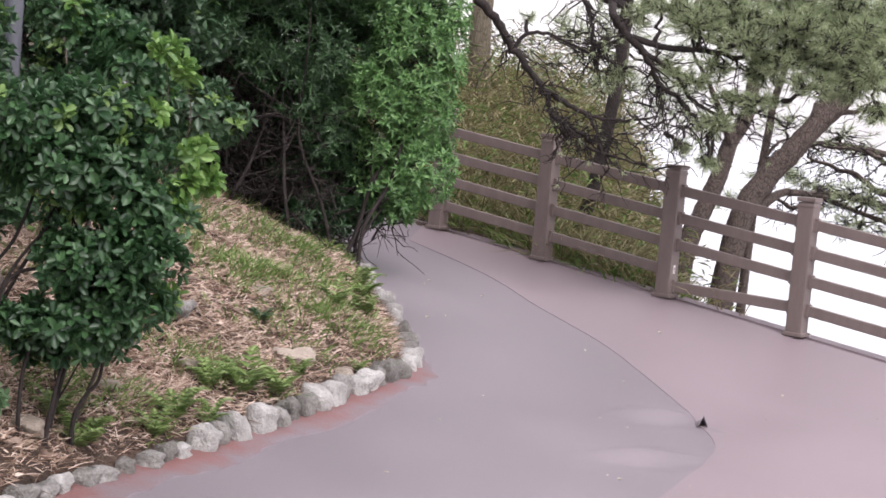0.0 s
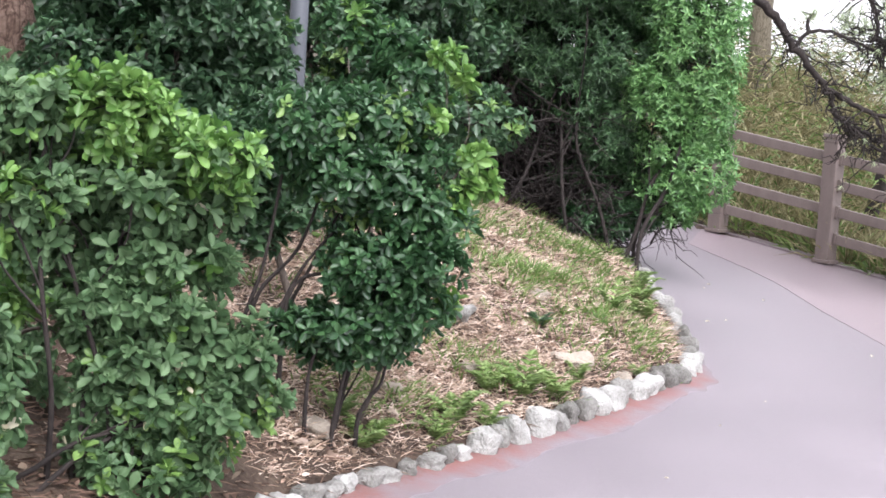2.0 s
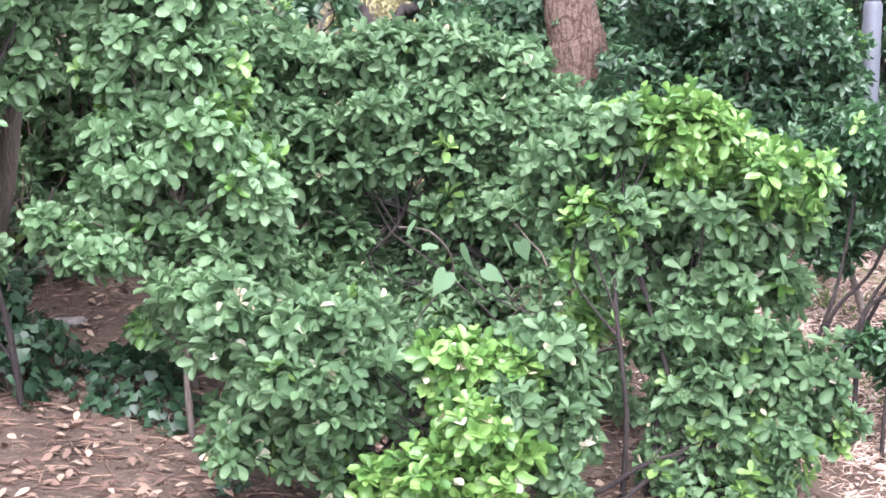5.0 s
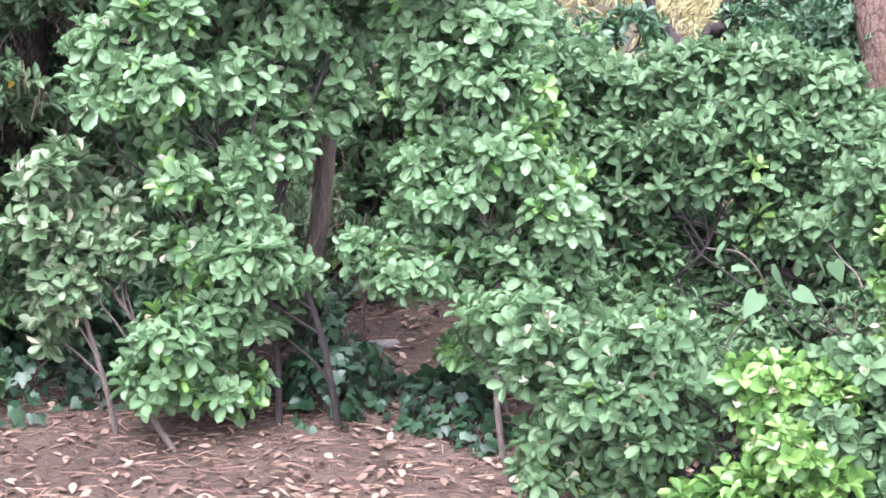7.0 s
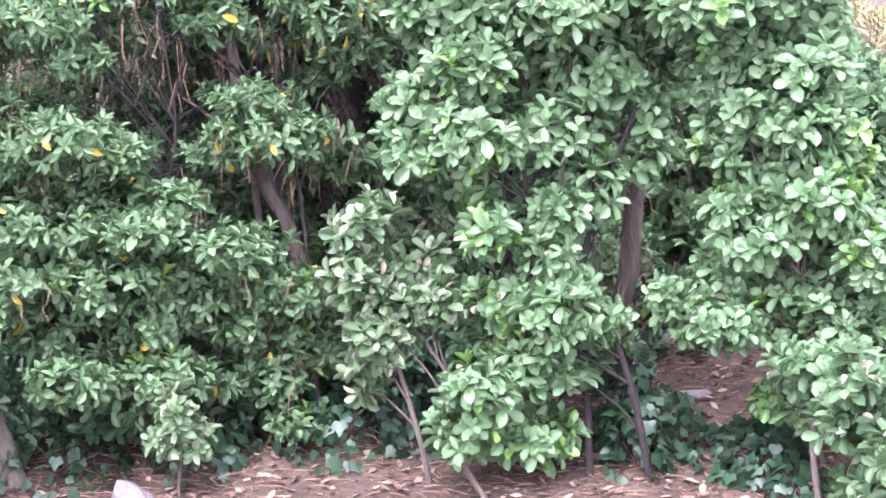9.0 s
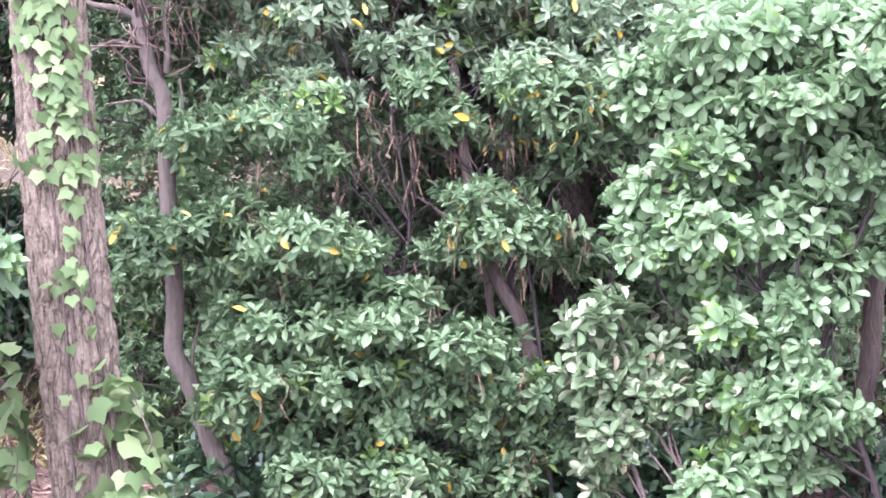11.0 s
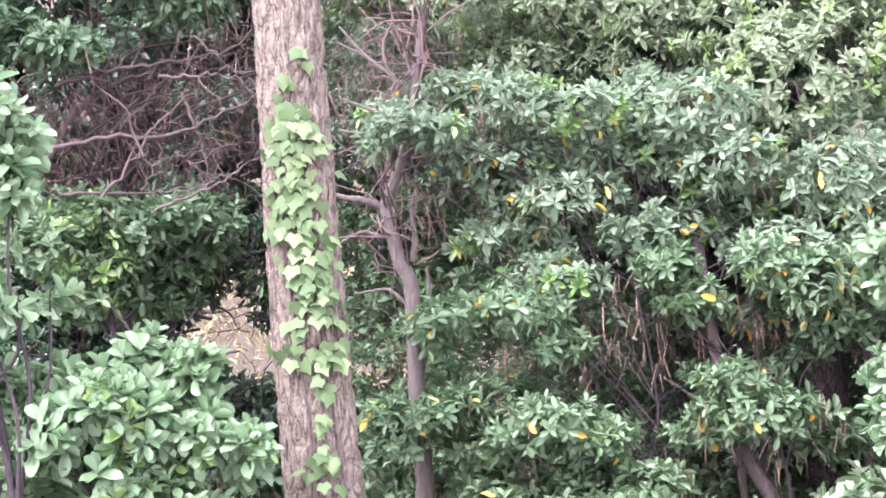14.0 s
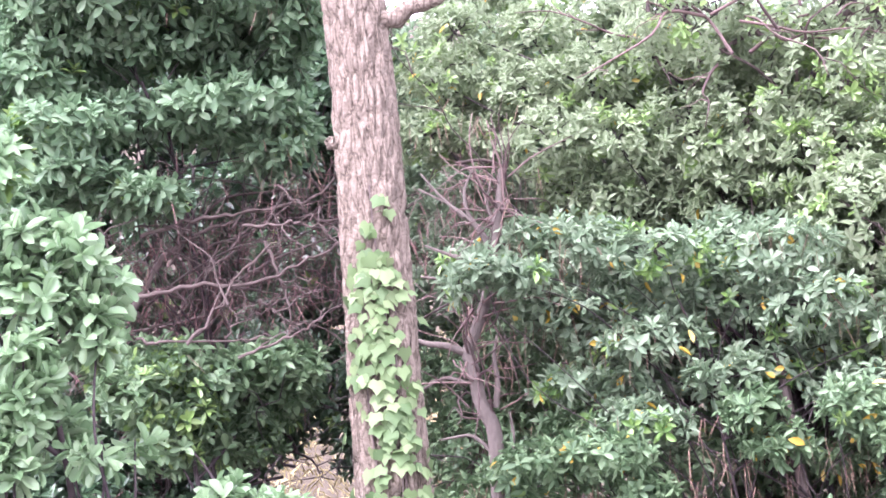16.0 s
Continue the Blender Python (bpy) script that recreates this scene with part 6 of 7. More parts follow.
pine("young_pine", up_from(1.13, 15.8, (1.17, 15.76, 0.22), (1.34, 15.74, 0.93), (1.46, 15.73, 1.88), (1.49, 15.73, 2.66), (1.5, 15.4, 3.4)), 0.075, 0.05,
     ([([(1.49, 15.73, 2.6), (0.4, 14.2, 2.8), (0.12, 13.22, 2.42), (0.29, 13.20, 2.21), (0.39, 13.19, 2.05), (0.54, 13.18, 1.89), (0.68, 13.16, 1.75), (0.74, 13.15, 1.58), (0.86, 13.14, 1.48), (1.04, 13.13, 1.41), (1.18, 13.12, 1.29)], 0.042), ([(0.39, 13.19, 2.03), (0.51, 13.20, 2.17), (0.73, 13.20, 2.16), (0.98, 13.19, 2.06), (1.18, 13.19, 2.01), (1.38, 13.18, 1.96)], 0.018), ([(0.64, 13.16, 1.75), (0.84, 13.16, 1.67), (1.04, 13.15, 1.58), (1.29, 13.15, 1.56), (1.55, 13.15, 1.62)], 0.026), ([(1.04, 13.15, 1.58), (1.14, 13.13, 1.39), (1.23, 13.12, 1.23)], 0.014)]
     + [([(0.86, 13.14, 1.48), (1.09, 13.13, 1.32), (1.36, 13.12, 1.26), (1.58, 13.12, 1.21)], 0.016), ([(1.49, 15.7, 2.8), (1.2, 14.2, 2.75), (1.15, 13.22, 2.40), (1.23, 13.21, 2.25), (1.39, 13.20, 2.12), (1.49, 13.18, 1.99), (1.55, 13.17, 1.86), (1.71, 13.16, 1.77), (1.84, 13.15, 1.65), (1.98, 13.15, 1.57)], 0.04), ([(1.32, 13.20, 2.17), (1.44, 13.19, 2.09), (1.65, 13.18, 1.96), (1.74, 13.17, 1.86), (1.86, 13.16, 1.74), (2.04, 13.16, 1.67), (2.28, 13.16, 1.71), (2.51, 13.17, 1.82)], 0.025), ([(1.55, 13.17, 1.86), (1.59, 13.16, 1.69), (1.63, 13.14, 1.50)], 0.012)]
     + [([(1.49, 15.73, 2.9), (0.9, 14.2, 2.8), (0.90, 13.23, 2.51), (0.98, 13.21, 2.34), (1.01, 13.20, 2.17), (1.05, 13.19, 2.06)], 0.03), ([(1.27, 13.20, 2.21), (1.59, 13.20, 2.15), (1.85, 13.20, 2.16), (2.11, 13.20, 2.13), (2.42, 13.20, 2.18), (2.90, 13.20, 2.18), (3.25, 13.20, 2.19)], 0.028)]),
     ([(1.78, 13.22, 2.43, 0.28, 0.15), (2.18, 13.22, 2.42, 0.28, 0.17), (2.57, 13.22, 2.41, 0.28, 0.17), (2.97, 13.22, 2.40, 0.28, 0.17), (3.23, 13.22, 2.40, 0.22, 0.17), (2.03, 13.24, 2.58, 0.26, 0.11), (2.51, 13.24, 2.62, 0.26, 0.11), (2.95, 13.24, 2.64, 0.26, 0.11), (1.53, 13.23, 2.50, 0.20, 0.11), (1.35, 13.22, 2.39, 0.13, 0.09), (1.97, 13.19, 2.03, 0.17, 0.12), (1.80, 13.18, 1.91, 0.17, 0.11), (2.14, 13.17, 1.82, 0.20, 0.07), (2.45, 13.17, 1.82, 0.12, 0.05), (2.73, 13.20, 2.14, 0.24, 0.11), (3.03, 13.20, 2.12, 0.24, 0.11)]
     + [(3.26, 13.19, 2.08, 0.17, 0.13), (2.29, 13.19, 2.10, 0.15, 0.10), (1.62, 13.19, 2.00, 0.13, 0.08), (2.01, 13.12, 1.30, 0.12, 0.06), (1.78, 13.13, 1.40, 0.13, 0.08), (3.22, 13.17, 1.79, 0.13, 0.10), (1.25, 13.18, 1.93, 0.11, 0.08), (1.11, 13.17, 1.83, 0.11, 0.07), (0.48, 13.21, 2.30, 0.08, 0.04), (2.57, 13.35, 2.22, 0.29, 0.16), (2.93, 13.28, 2.42, 0.29, 0.18), (3.19, 13.22, 2.18, 0.22, 0.22), (3.02, 13.26, 1.99, 0.25, 0.16), (3.21, 13.22, 2.53, 0.22, 0.18), (2.63, 13.34, 2.53, 0.29, 0.15), (2.11, 13.43, 2.49, 0.29, 0.13), (2.38, 13.39, 2.03, 0.22, 0.13), (1.81, 13.08, 2.36, 0.22, 0.14), (2.16, 13.02, 2.26, 0.25, 0.15), (2.48, 12.97, 2.41, 0.25, 0.14), (2.78, 12.90, 2.27, 0.25, 0.15), (3.01, 12.85, 2.37, 0.16, 0.16), (3.09, 12.83, 2.04, 0.14, 0.16), (2.69, 12.92, 1.96, 0.25, 0.11), (2.25, 13.01, 1.79, 0.16, 0.12), (2.01, 13.05, 1.60, 0.19, 0.10), (2.42, 12.98, 2.11, 0.19, 0.11), (1.96, 13.05, 1.29, 0.11, 0.06)]),
     "slim pine with drooping dark branches over the fence", tufts=160, bark="bark_dark", seed=46, sides=12, needle=0.08, needles=22, spray=10, droop=0.4)
pine("far_pine", up_from(6.2, 20.5, (6.1, 20.4, 0.0), (5.9, 20.3, 1.5), (5.6, 20.2, 3.5)), 0.13, 0.06,
     [([(6.0, 20.3, 0.6), (4.6, 20.2, 0.9), (4.1, 20.1, 0.7), (3.7, 20.0, 0.9)], 0.05), ([(5.9, 20.3, 1.3), (4.4, 20.2, 1.5), (3.8, 20.0, 1.3)], 0.045), ([(5.8, 20.3, 2.0), (4.3, 20.2, 2.3), (3.9, 20.1, 2.2)], 0.04), ([(6.0, 20.3, 0.9), (4.71, 18.02, 0.99), (4.29, 18.03, 1.18), (3.77, 18.05, 1.34)], 0.05), ([(5.9, 20.2, 1.2), (4.65, 18.05, 1.33), (4.35, 18.06, 1.45), (3.91, 18.06, 1.46)], 0.04)],
     [(4.3, 20.1, 1.0, 0.5, 0.18), (3.8, 20.0, 1.1, 0.4, 0.18), (4.6, 20.2, 1.6, 0.5, 0.2), (3.9, 20.1, 1.7, 0.4, 0.18), (4.3, 20.2, 2.4, 0.6, 0.25), (4.9, 20.2, 0.5, 0.5, 0.2), (3.4, 20.0, 0.7, 0.3, 0.2)],
     "distant pine with crooked limbs above the sea", tufts=36, bark="bark_grey", seed=47, sides=10, spray=7)
pine("far_pine", up_from(1.98, 22.41, (1.98, 22.41, 0.65), (2.09, 22.40, 1.85), (2.13, 22.40, 2.97)), 0.14, 0.08, [],
     [(1.48, 22.45, 1.95, 0.47, 0.40), (1.81, 22.43, 2.42, 0.54, 0.40), (2.30, 22.38, 1.95, 0.47, 0.40), (2.70, 22.34, 2.35, 0.40, 0.40), (1.35, 22.46, 2.61, 0.40, 0.34), (2.06, 22.41, 2.89, 0.61, 0.34), (2.83, 22.32, 1.77, 0.34, 0.27), (3.22, 22.27, 1.51, 0.27, 0.27), (1.09, 22.47, 2.21, 0.34, 0.34)], "hazy far pine behind the grass bank", tufts=34, bark="bark_grey", seed=53, sides=10, needle=0.16)
pine("slender_tree", up_from(-6.04, 4.38, (-6.04, 4.37, 0.58), (-6.04, 4.36, 0.98), (-6.08, 4.31, 1.29), (-6.14, 4.22, 1.51), (-6.19, 4.15, 1.84), (-6.25, 4.1, 2.6)), 0.042, 0.024,
     [([(-6.14, 4.22, 1.5), (-6.3, 4.1, 1.75), (-6.5, 4.0, 1.9)], 0.015)], [], "slender grey tree stem among the shrubs", bark="bark", seed=49, sides=10, category="tree")
pine("slender_tree", up_from(-5.04, 5.36, (-5.04, 5.35, 0.53), (-5.06, 5.33, 0.88), (-5.03, 5.35, 1.08), (-5.01, 5.38, 1.42), (-4.98, 5.41, 1.69), (-4.95, 5.45, 3.0)), 0.05, 0.035,
     [([(-4.98, 5.41, 1.7), (-4.8, 5.5, 2.1), (-4.6, 5.6, 2.5)], 0.03)], [], "brown fibrous tree trunk between two shrubs", bark="bark", seed=50, category="tree")
pine("forked_tree", up_from(-4.75, 8.1, (-4.78, 8.09, 1.65), (-4.82, 8.06, 1.8)), 0.07, 0.055,
     [([(-4.82, 8.06, 1.78), (-4.9, 8.02, 1.95), (-5.0, 7.96, 2.1), (-5.2, 7.9, 2.9)], 0.05), ([(-4.82, 8.06, 1.78), (-4.72, 8.12, 1.95), (-4.65, 8.17, 2.1), (-4.5, 8.3, 2.9)], 0.05)], [], "dark forked tree on the dry slope", bark="bark_dark", seed=51, category="tree")
IVY_TREE = up_from(-6.86, 5.18, (-6.86, 5.19, 4.17), (-6.84, 5.22, 4.34), (-6.82, 5.24, 4.52), (-6.8, 5.3, 6.2))
pine("old_tree", IVY_TREE, 0.12, 0.09,
     [([(-6.84, 5.2, 4.25), (-6.5, 5.0, 4.25), (-6.24, 4.76, 4.22), (-6.34, 4.63, 4.2), (-6.38, 4.58, 4.11), (-6.39, 4.55, 3.97), (-6.44, 4.48, 3.86), (-6.5, 4.4, 3.8)], 0.032),
      ([(-6.24, 4.76, 4.22), (-6.3, 4.69, 4.2), (-6.45, 4.47, 4.18), (-6.55, 4.32, 4.18), (-6.7, 4.09, 4.07), (-6.72, 4.06, 4.27), (-6.72, 4.06, 4.5)], 0.018),
      ([(-6.36, 4.6, 4.12), (-6.48, 4.43, 4.12), (-6.59, 4.26, 4.24), (-6.66, 4.15, 4.32), (-6.8, 3.9, 4.5)], 0.016),
      ([(-6.84, 3.95, 4.6), (-6.86, 3.95, 4.2), (-6.8, 4.03, 3.95)], 0.014)], [], "old dark tree with crooked pale limbs and ivy", bark="bark_grey", seed=52, category="tree", spray=4, droop=0.1)



# ---------------- ivy
def trunk_ivy():
    """Ivy that climbs the trunk's open side."""
    global rng
    rng = np.random.default_rng(61)
    line = smooth_path(IVY_PINE, 12)
    thing = empty("ivy", line[0], "pale green ivy climbing the pine trunk", "ivy")
    lp, st = Parcel(), Parcel()
    n = 0
    for turn, top in ((0.1, 3.2), (-0.35, 2.9), (0.45, 2.75)):
        zz = np.linspace(0.3, top, 24)
        cx, cy = np.interp(zz, line[:, 2], line[:, 0]), np.interp(zz, line[:, 2], line[:, 1])
        a = np.arctan2(-cy, -cx) + turn + 0.16 * np.sin(zz * 3.1 + turn * 9)
        r = np.interp(zz, line[:, 2], np.linspace(0.165, 0.10, len(line))) + 0.004
        tube(st, np.stack([cx + np.cos(a) * r, cy + np.sin(a) * r, zz], -1), np.linspace(0.006, 0.003, 24), 5)
    part("stem", st, "bark", thing, smooth=True)
    z = np.r_[rng.uniform(1.95, 2.95, 200), rng.uniform(2.95, 3.2, 9), rng.uniform(1.55, 1.95, 22), rng.uniform(1.1, 1.55, 10)]
    spread = np.clip((3.3 - z) / 0.6, 0.25, 1) * np.where(z < 1.95, 0.45, 1.1)
    cx, cy = np.interp(z, line[:, 2], line[:, 0]), np.interp(z, line[:, 2], line[:, 1])
    a = np.arctan2(-cy, -cx) + 0.05 + rng.normal(size=len(z)) * 0.42 * spread + 0.1 * np.sin(z * 4)
    out = np.stack([np.cos(a), np.sin(a), 0 * a], -1)
    p = np.stack([cx, cy, z], -1) + out * (np.interp(z, line[:, 2], np.linspace(0.165, 0.10, len(line))) + 0.012 + 0.03 * rng.random(len(z)))[:, None]
    w = np.array([0, 0, -1.0]) + out * 0.25 + rng.normal(size=p.shape) * 0.35
    ivy_leaves(lp, p, w, unit(out + np.array([0, 0, 0.3]) + rng.normal(size=p.shape) * 0.28), 0.042 + 0.03 * rng.random(len(z)))
    part("foliage", lp, "ivy", thing, kind="stuff")


trunk_ivy()


def climbing_ivy(trunk, radius, z0, z1, n, mat, label, seed):
    """Loose ivy round the open side of a trunk."""
    global rng
    rng = np.random.default_rng(seed)
    line = smooth_path(trunk, 8)
    thing = empty("ivy", trunk[0], label, "ivy")
    z = rng.uniform(z0, z1, n)
    cx, cy = np.interp(z, line[:, 2], line[:, 0]), np.interp(z, line[:, 2], line[:, 1])
    a = np.arctan2(-cy, -cx) + rng.normal(size=n) * 0.9
    out = np.stack([np.cos(a), np.sin(a), 0 * a], -1)
    p = np.stack([cx, cy, z], -1) + out * (radius + 0.02 + 0.06 * rng.random((n, 1)))
    lp, st = Parcel(), Parcel()
    ivy_leaves(lp, p, np.array([0, 0, -1.0]) + out * 0.3 + rng.normal(size=p.shape) * 0.35, unit(out + (0, 0, 0.4) + rng.normal(size=p.shape) * 0.35), 0.07 + 0.05 * rng.random(n))
    part("foliage", lp, mat, thing, kind="stuff")
    zz = np.linspace(line[0, 2], z1, 30)
    b = np.arctan2(-line[0, 1], -line[0, 0]) + 0.3 * np.sin(zz * 3)
    tube(st, np.stack([np.interp(zz, line[:, 2], line[:, 0]) + np.cos(b) * (radius + 0.005), np.interp(zz, line[:, 2], line[:, 1]) + np.sin(b) * (radius + 0.005), zz], -1), 0.005, 5)
    part("stem", st, "bark", thing, smooth=True)


climbing_ivy(IVY_TREE, 0.105, 4.25, 5.4, 60, "ivy", "pale green ivy on the old dark tree", 62)


def vine():
    """A climber with large heart-shaped leaves among the hedge."""
    global rng
    rng = np.random.default_rng(66)
    foot = polar(29.5, 6.75)
    thing = empty("vine", (foot[0], foot[1], gz(foot[0], foot[1])), "vine with large heart-shaped green leaves", "vine")
    top = polar(29.0, 6.6, 1.05)
    st = Parcel()
    line = smooth_path([(foot[0], foot[1], gz(foot[0], foot[1])), polar(29.6, 6.7, 0.6), polar(28.3, 6.6, 0.85), polar(29.0, 6.55, 1.0), polar(30.2, 6.6, 1.02)], 6)
    tube(st, line, 0.004, 5)
    part("stem", st, "bark", thing, smooth=True)
    for k in range(7):
        p = polar(26.4 + 0.55 * k + rng.normal() * 0.35, 6.5 + 0.1 * rng.random(), 0.84 + 0.2 * rng.random())
        lp = Parcel()
        out = unit(-p * np.array([1, 1, 0])) + np.array([0, 0, 0.5])
        ivy_leaves(lp, p[None], (np.array([0, 0, -1.0]) + rng.normal(size=3) * 0.6)[None], unit(out + rng.normal(size=3) * 0.55)[None], 0.07 + 0.04 * rng.random(), HEART)
        part("leaf", lp, "leaf_pale", thing)


vine()


def ivy_patch(az, r, spread, high, n, mat, label, seed, size=0.056):
    """Ivy that creeps over the ground and up a low mound."""
    global rng
    rng = np.random.default_rng(seed)
    c = polar(az, r)
    thing = empty("ivy", (c[0], c[1], gz(c[0], c[1])), label, "ivy", "ivy on the ground")
    d = unit(rng.normal(size=(n, 3)))
    d[:, 2] = np.abs(d[:, 2])
    p = np.array([c[0], c[1], 0]) + d * np.array([spread, spread, high]) * (0.75 + 0.3 * rng.random((n, 1)))
    p[:, 2] += ground_z(p[:, 0], p[:, 1]) + 0.015
    out = unit(d * np.array([1, 1, 1.2]) + rng.normal(size=d.shape) * 0.3)
    w = np.array([0, 0, -0.8]) + out * 0.4 + rng.normal(size=p.shape) * 0.4
    lp, st = Parcel(), Parcel()
    ivy_leaves(lp, p, w, out, size * (0.65 + 0.6 * rng.random(n)))
    part("foliage", lp, mat, thing, kind="stuff")
    for q in p[:: max(1, n // 14)]:
        tube(st, bend((c[0], c[1], gz(c[0], c[1])), q, 5, 0.15, 0.06), 0.003, 4)
    part("stem", st, "bark", thing, smooth=True)


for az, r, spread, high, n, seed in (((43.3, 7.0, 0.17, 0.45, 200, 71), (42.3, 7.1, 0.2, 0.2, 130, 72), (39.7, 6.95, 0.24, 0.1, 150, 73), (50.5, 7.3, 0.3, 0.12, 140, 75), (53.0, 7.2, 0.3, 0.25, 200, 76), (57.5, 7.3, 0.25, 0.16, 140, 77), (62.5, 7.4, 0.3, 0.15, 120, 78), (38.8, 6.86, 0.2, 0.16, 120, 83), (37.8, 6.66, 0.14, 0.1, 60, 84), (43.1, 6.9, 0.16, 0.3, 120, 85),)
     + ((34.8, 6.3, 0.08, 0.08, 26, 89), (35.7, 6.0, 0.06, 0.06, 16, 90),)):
    ivy_patch(az, r, spread, high, n, "ivy_dark", "green ivy creeping over the leaf litter, coloured dark as shaded", seed)
ivy_patch(68.0, 6.35, 0.22, 1.15, 210, "ivy", "pale green ivy mound at the foot of the pine", 80, 0.1)
ivy_patch(71.8, 6.55, 0.1, 1.25, 60, "ivy", "pale green ivy beside the pine trunk", 81, 0.1)


# ---------------- small crooked tree and dead twigs
def crooked_tree():
    global rng
    rng = np.random.default_rng(91)
    trunk = [(-6.59, 3.24, gz(-6.59, 3.24) - 0.05), (-6.67, 3.21, 0.41), (-6.69, 3.17, 0.63), (-6.72, 3.09, 0.86), (-6.75, 3.03, 1.08), (-6.78, 2.97, 1.23), (-6.77, 2.98, 1.42), (-6.78, 2.97, 1.89), (-6.78, 2.97, 2.22), (-6.78, 2.96, 2.35), (-6.80, 2.92, 2.45), (-6.81, 2.89, 2.62), (-6.82, 2.88, 2.69), (-6.80, 2.93, 2.81), (-6.78, 2.96, 2.91), (-6.76, 3.01, 3.15), (-6.75, 3.03, 3.29), (-6.75, 3.04, 3.34), (-6.74, 3.06, 3.50)]
    thing = empty("small_tree", trunk[0], "small crooked tree with smooth pale grey bark", "tree")
    p = Parcel()
    line = smooth_path(trunk, 6)
    tube(p, line, np.linspace(0.05, 0.017, len(line)), 12, 0.04)
    part("trunk", p, "bark_pale", thing, smooth=True)
    for pts, ra in (([(-6.82, 2.88, 2.67), (-6.85, 2.80, 2.71), (-6.89, 2.71, 2.73), (-6.91, 2.64, 2.76)], 0.02),
                    ([(-6.82, 2.87, 2.54), (-6.85, 2.79, 2.57), (-6.87, 2.75, 2.56), (-6.89, 2.69, 2.53)], 0.012),
                    ([(-6.79, 2.95, 2.24), (-6.82, 2.88, 2.31), (-6.85, 2.81, 2.31), (-6.87, 2.74, 2.30)], 0.01),
                    ([(-6.78, 2.98, 2.43), (-6.77, 2.99, 2.54), (-6.77, 2.98, 2.65), (-6.77, 3.00, 2.75)], 0.016),
                    ([(-6.76, 3.01, 2.11), (-6.75, 3.04, 2.29), (-6.75, 3.03, 2.41)], 0.012),
                    ([(-6.77, 2.99, 3.14), (-6.79, 2.93, 3.25), (-6.83, 2.85, 3.34), (-6.89, 2.71, 3.43)], 0.011),
                    ([(-6.76, 3.00, 3.17), (-6.73, 3.07, 3.20), (-6.68, 3.19, 3.24)], 0.012),
                    ([(-6.77, 2.98, 3.18), (-6.80, 2.91, 3.30), (-6.81, 2.90, 3.41), (-6.79, 2.94, 3.51)], 0.012),
                    ([(-6.78, 2.96, 3.07), (-6.84, 2.83, 3.12), (-6.88, 2.72, 3.17)], 0.012),
                    ([(-6.79, 2.94, 2.94), (-6.84, 2.83, 3.00), (-6.89, 2.70, 3.03)], 0.012),
                    ([(-6.81, 2.89, 3.29), (-6.85, 2.80, 3.39), (-6.88, 2.72, 3.50)], 0.01),
                    ([(-6.76, 3.02, 3.24), (-6.77, 2.99, 3.35), (-6.76, 3.01, 3.45)], 0.01),
                    ([(-6.74, 3.06, 1.05), (-6.75, 3.04, 1.20), (-6.73, 3.08, 1.37)], 0.012)):
        q = Parcel()
        ln = smooth_path(pts, 5)
        tube(q, ln, np.linspace(ra, ra * 0.4, len(ln)), 7, 0.05)
        part("branch", q, "bark_pale", thing, smooth=True)
    tw = Parcel()
    for _ in range(90):
        a = line[rng.integers(len(line) // 2, len(line))] + rng.normal(size=3) * 0.03
        d = unit(rng.normal(size=3) + (0, 0, 0.5)) * rng.uniform(0.15, 0.5)
        tube(tw, smooth_path(bend(a, a + d, 4, 0.05, 0.05), 3), np.linspace(0.005, 0.0018, 10), 4)
    part("twig", tw, "twig", thing, kind="stuff")


crooked_tree()


def dead_thicket(name, spots, n, label, seed, mat="twig_pale", hay=260, reach=0.95):
    """Bare brown twigs, crossing and forked."""
    global rng
    rng = np.random.default_rng(seed)
    lp, hp = Parcel(), Parcel()
    for az, r, z, h, v in spots:
        c = polar(az, r, z)
        for _ in range(n):
            a = c + rng.normal(size=3) * (h, h, v)
            d = unit(rng.normal(size=3) * (1, 1, 0.55)) * rng.uniform(0.3, 1.0) * reach
            ln = smooth_path(bend(a, a + d, 5, 0.08, 0.06), 3)
            tube(lp, ln, np.linspace(rng.uniform(0.004, 0.011), 0.002, len(ln)), 4)
            for _ in range(3):
                k = rng.integers(3, len(ln))
                tube(lp, bend(ln[k], ln[k] + unit(d + rng.normal(size=3) * 0.35) * rng.uniform(0.1, 0.3), 4, 0.05, 0.08), np.linspace(0.004, 0.0015, 4), 3)
        m = hay
        blades(hp, c + rng.normal(size=(m, 3)) * (h, h, v), np.array([0, 0, -1.0]) + rng.normal(size=(m, 3)) * 0.55, 0.08 + 0.12 * rng.random(m), 0.0035, 0.1)
    if hay > 50:
        tagged(part("hanging_straw", hp, "straw_dark"), "dark brown pine straw hanging among dead twigs", "pine straw", kind="stuff")
    return tagged(part(name, lp, mat, smooth=True), label, "dead twigs", kind="stuff")


dead_thicket("dead_twigs", [(78.0, 8.7, 3.3, 0.25, 0.3), (76.0, 8.6, 3.5, 0.3, 0.2), (75.0, 8.7, 3.15, 0.3, 0.2), (73.0, 8.8, 3.3, 0.25, 0.3), (71.5, 8.6, 3.6, 0.2, 0.2), (66.8, 8.0, 3.4, 0.2, 0.2), (44.0, 7.6, 0.9, 0.2, 0.3), (24.0, 6.9, 0.5, 0.15, 0.2), (77.0, 9.0, 3.4, 0.35, 0.3), (74.0, 9.0, 3.4, 0.35, 0.3), (79.0, 8.9, 3.1, 0.25, 0.25)], 8,
             "tangle of bare brown dead twigs under the shrubs", 92)
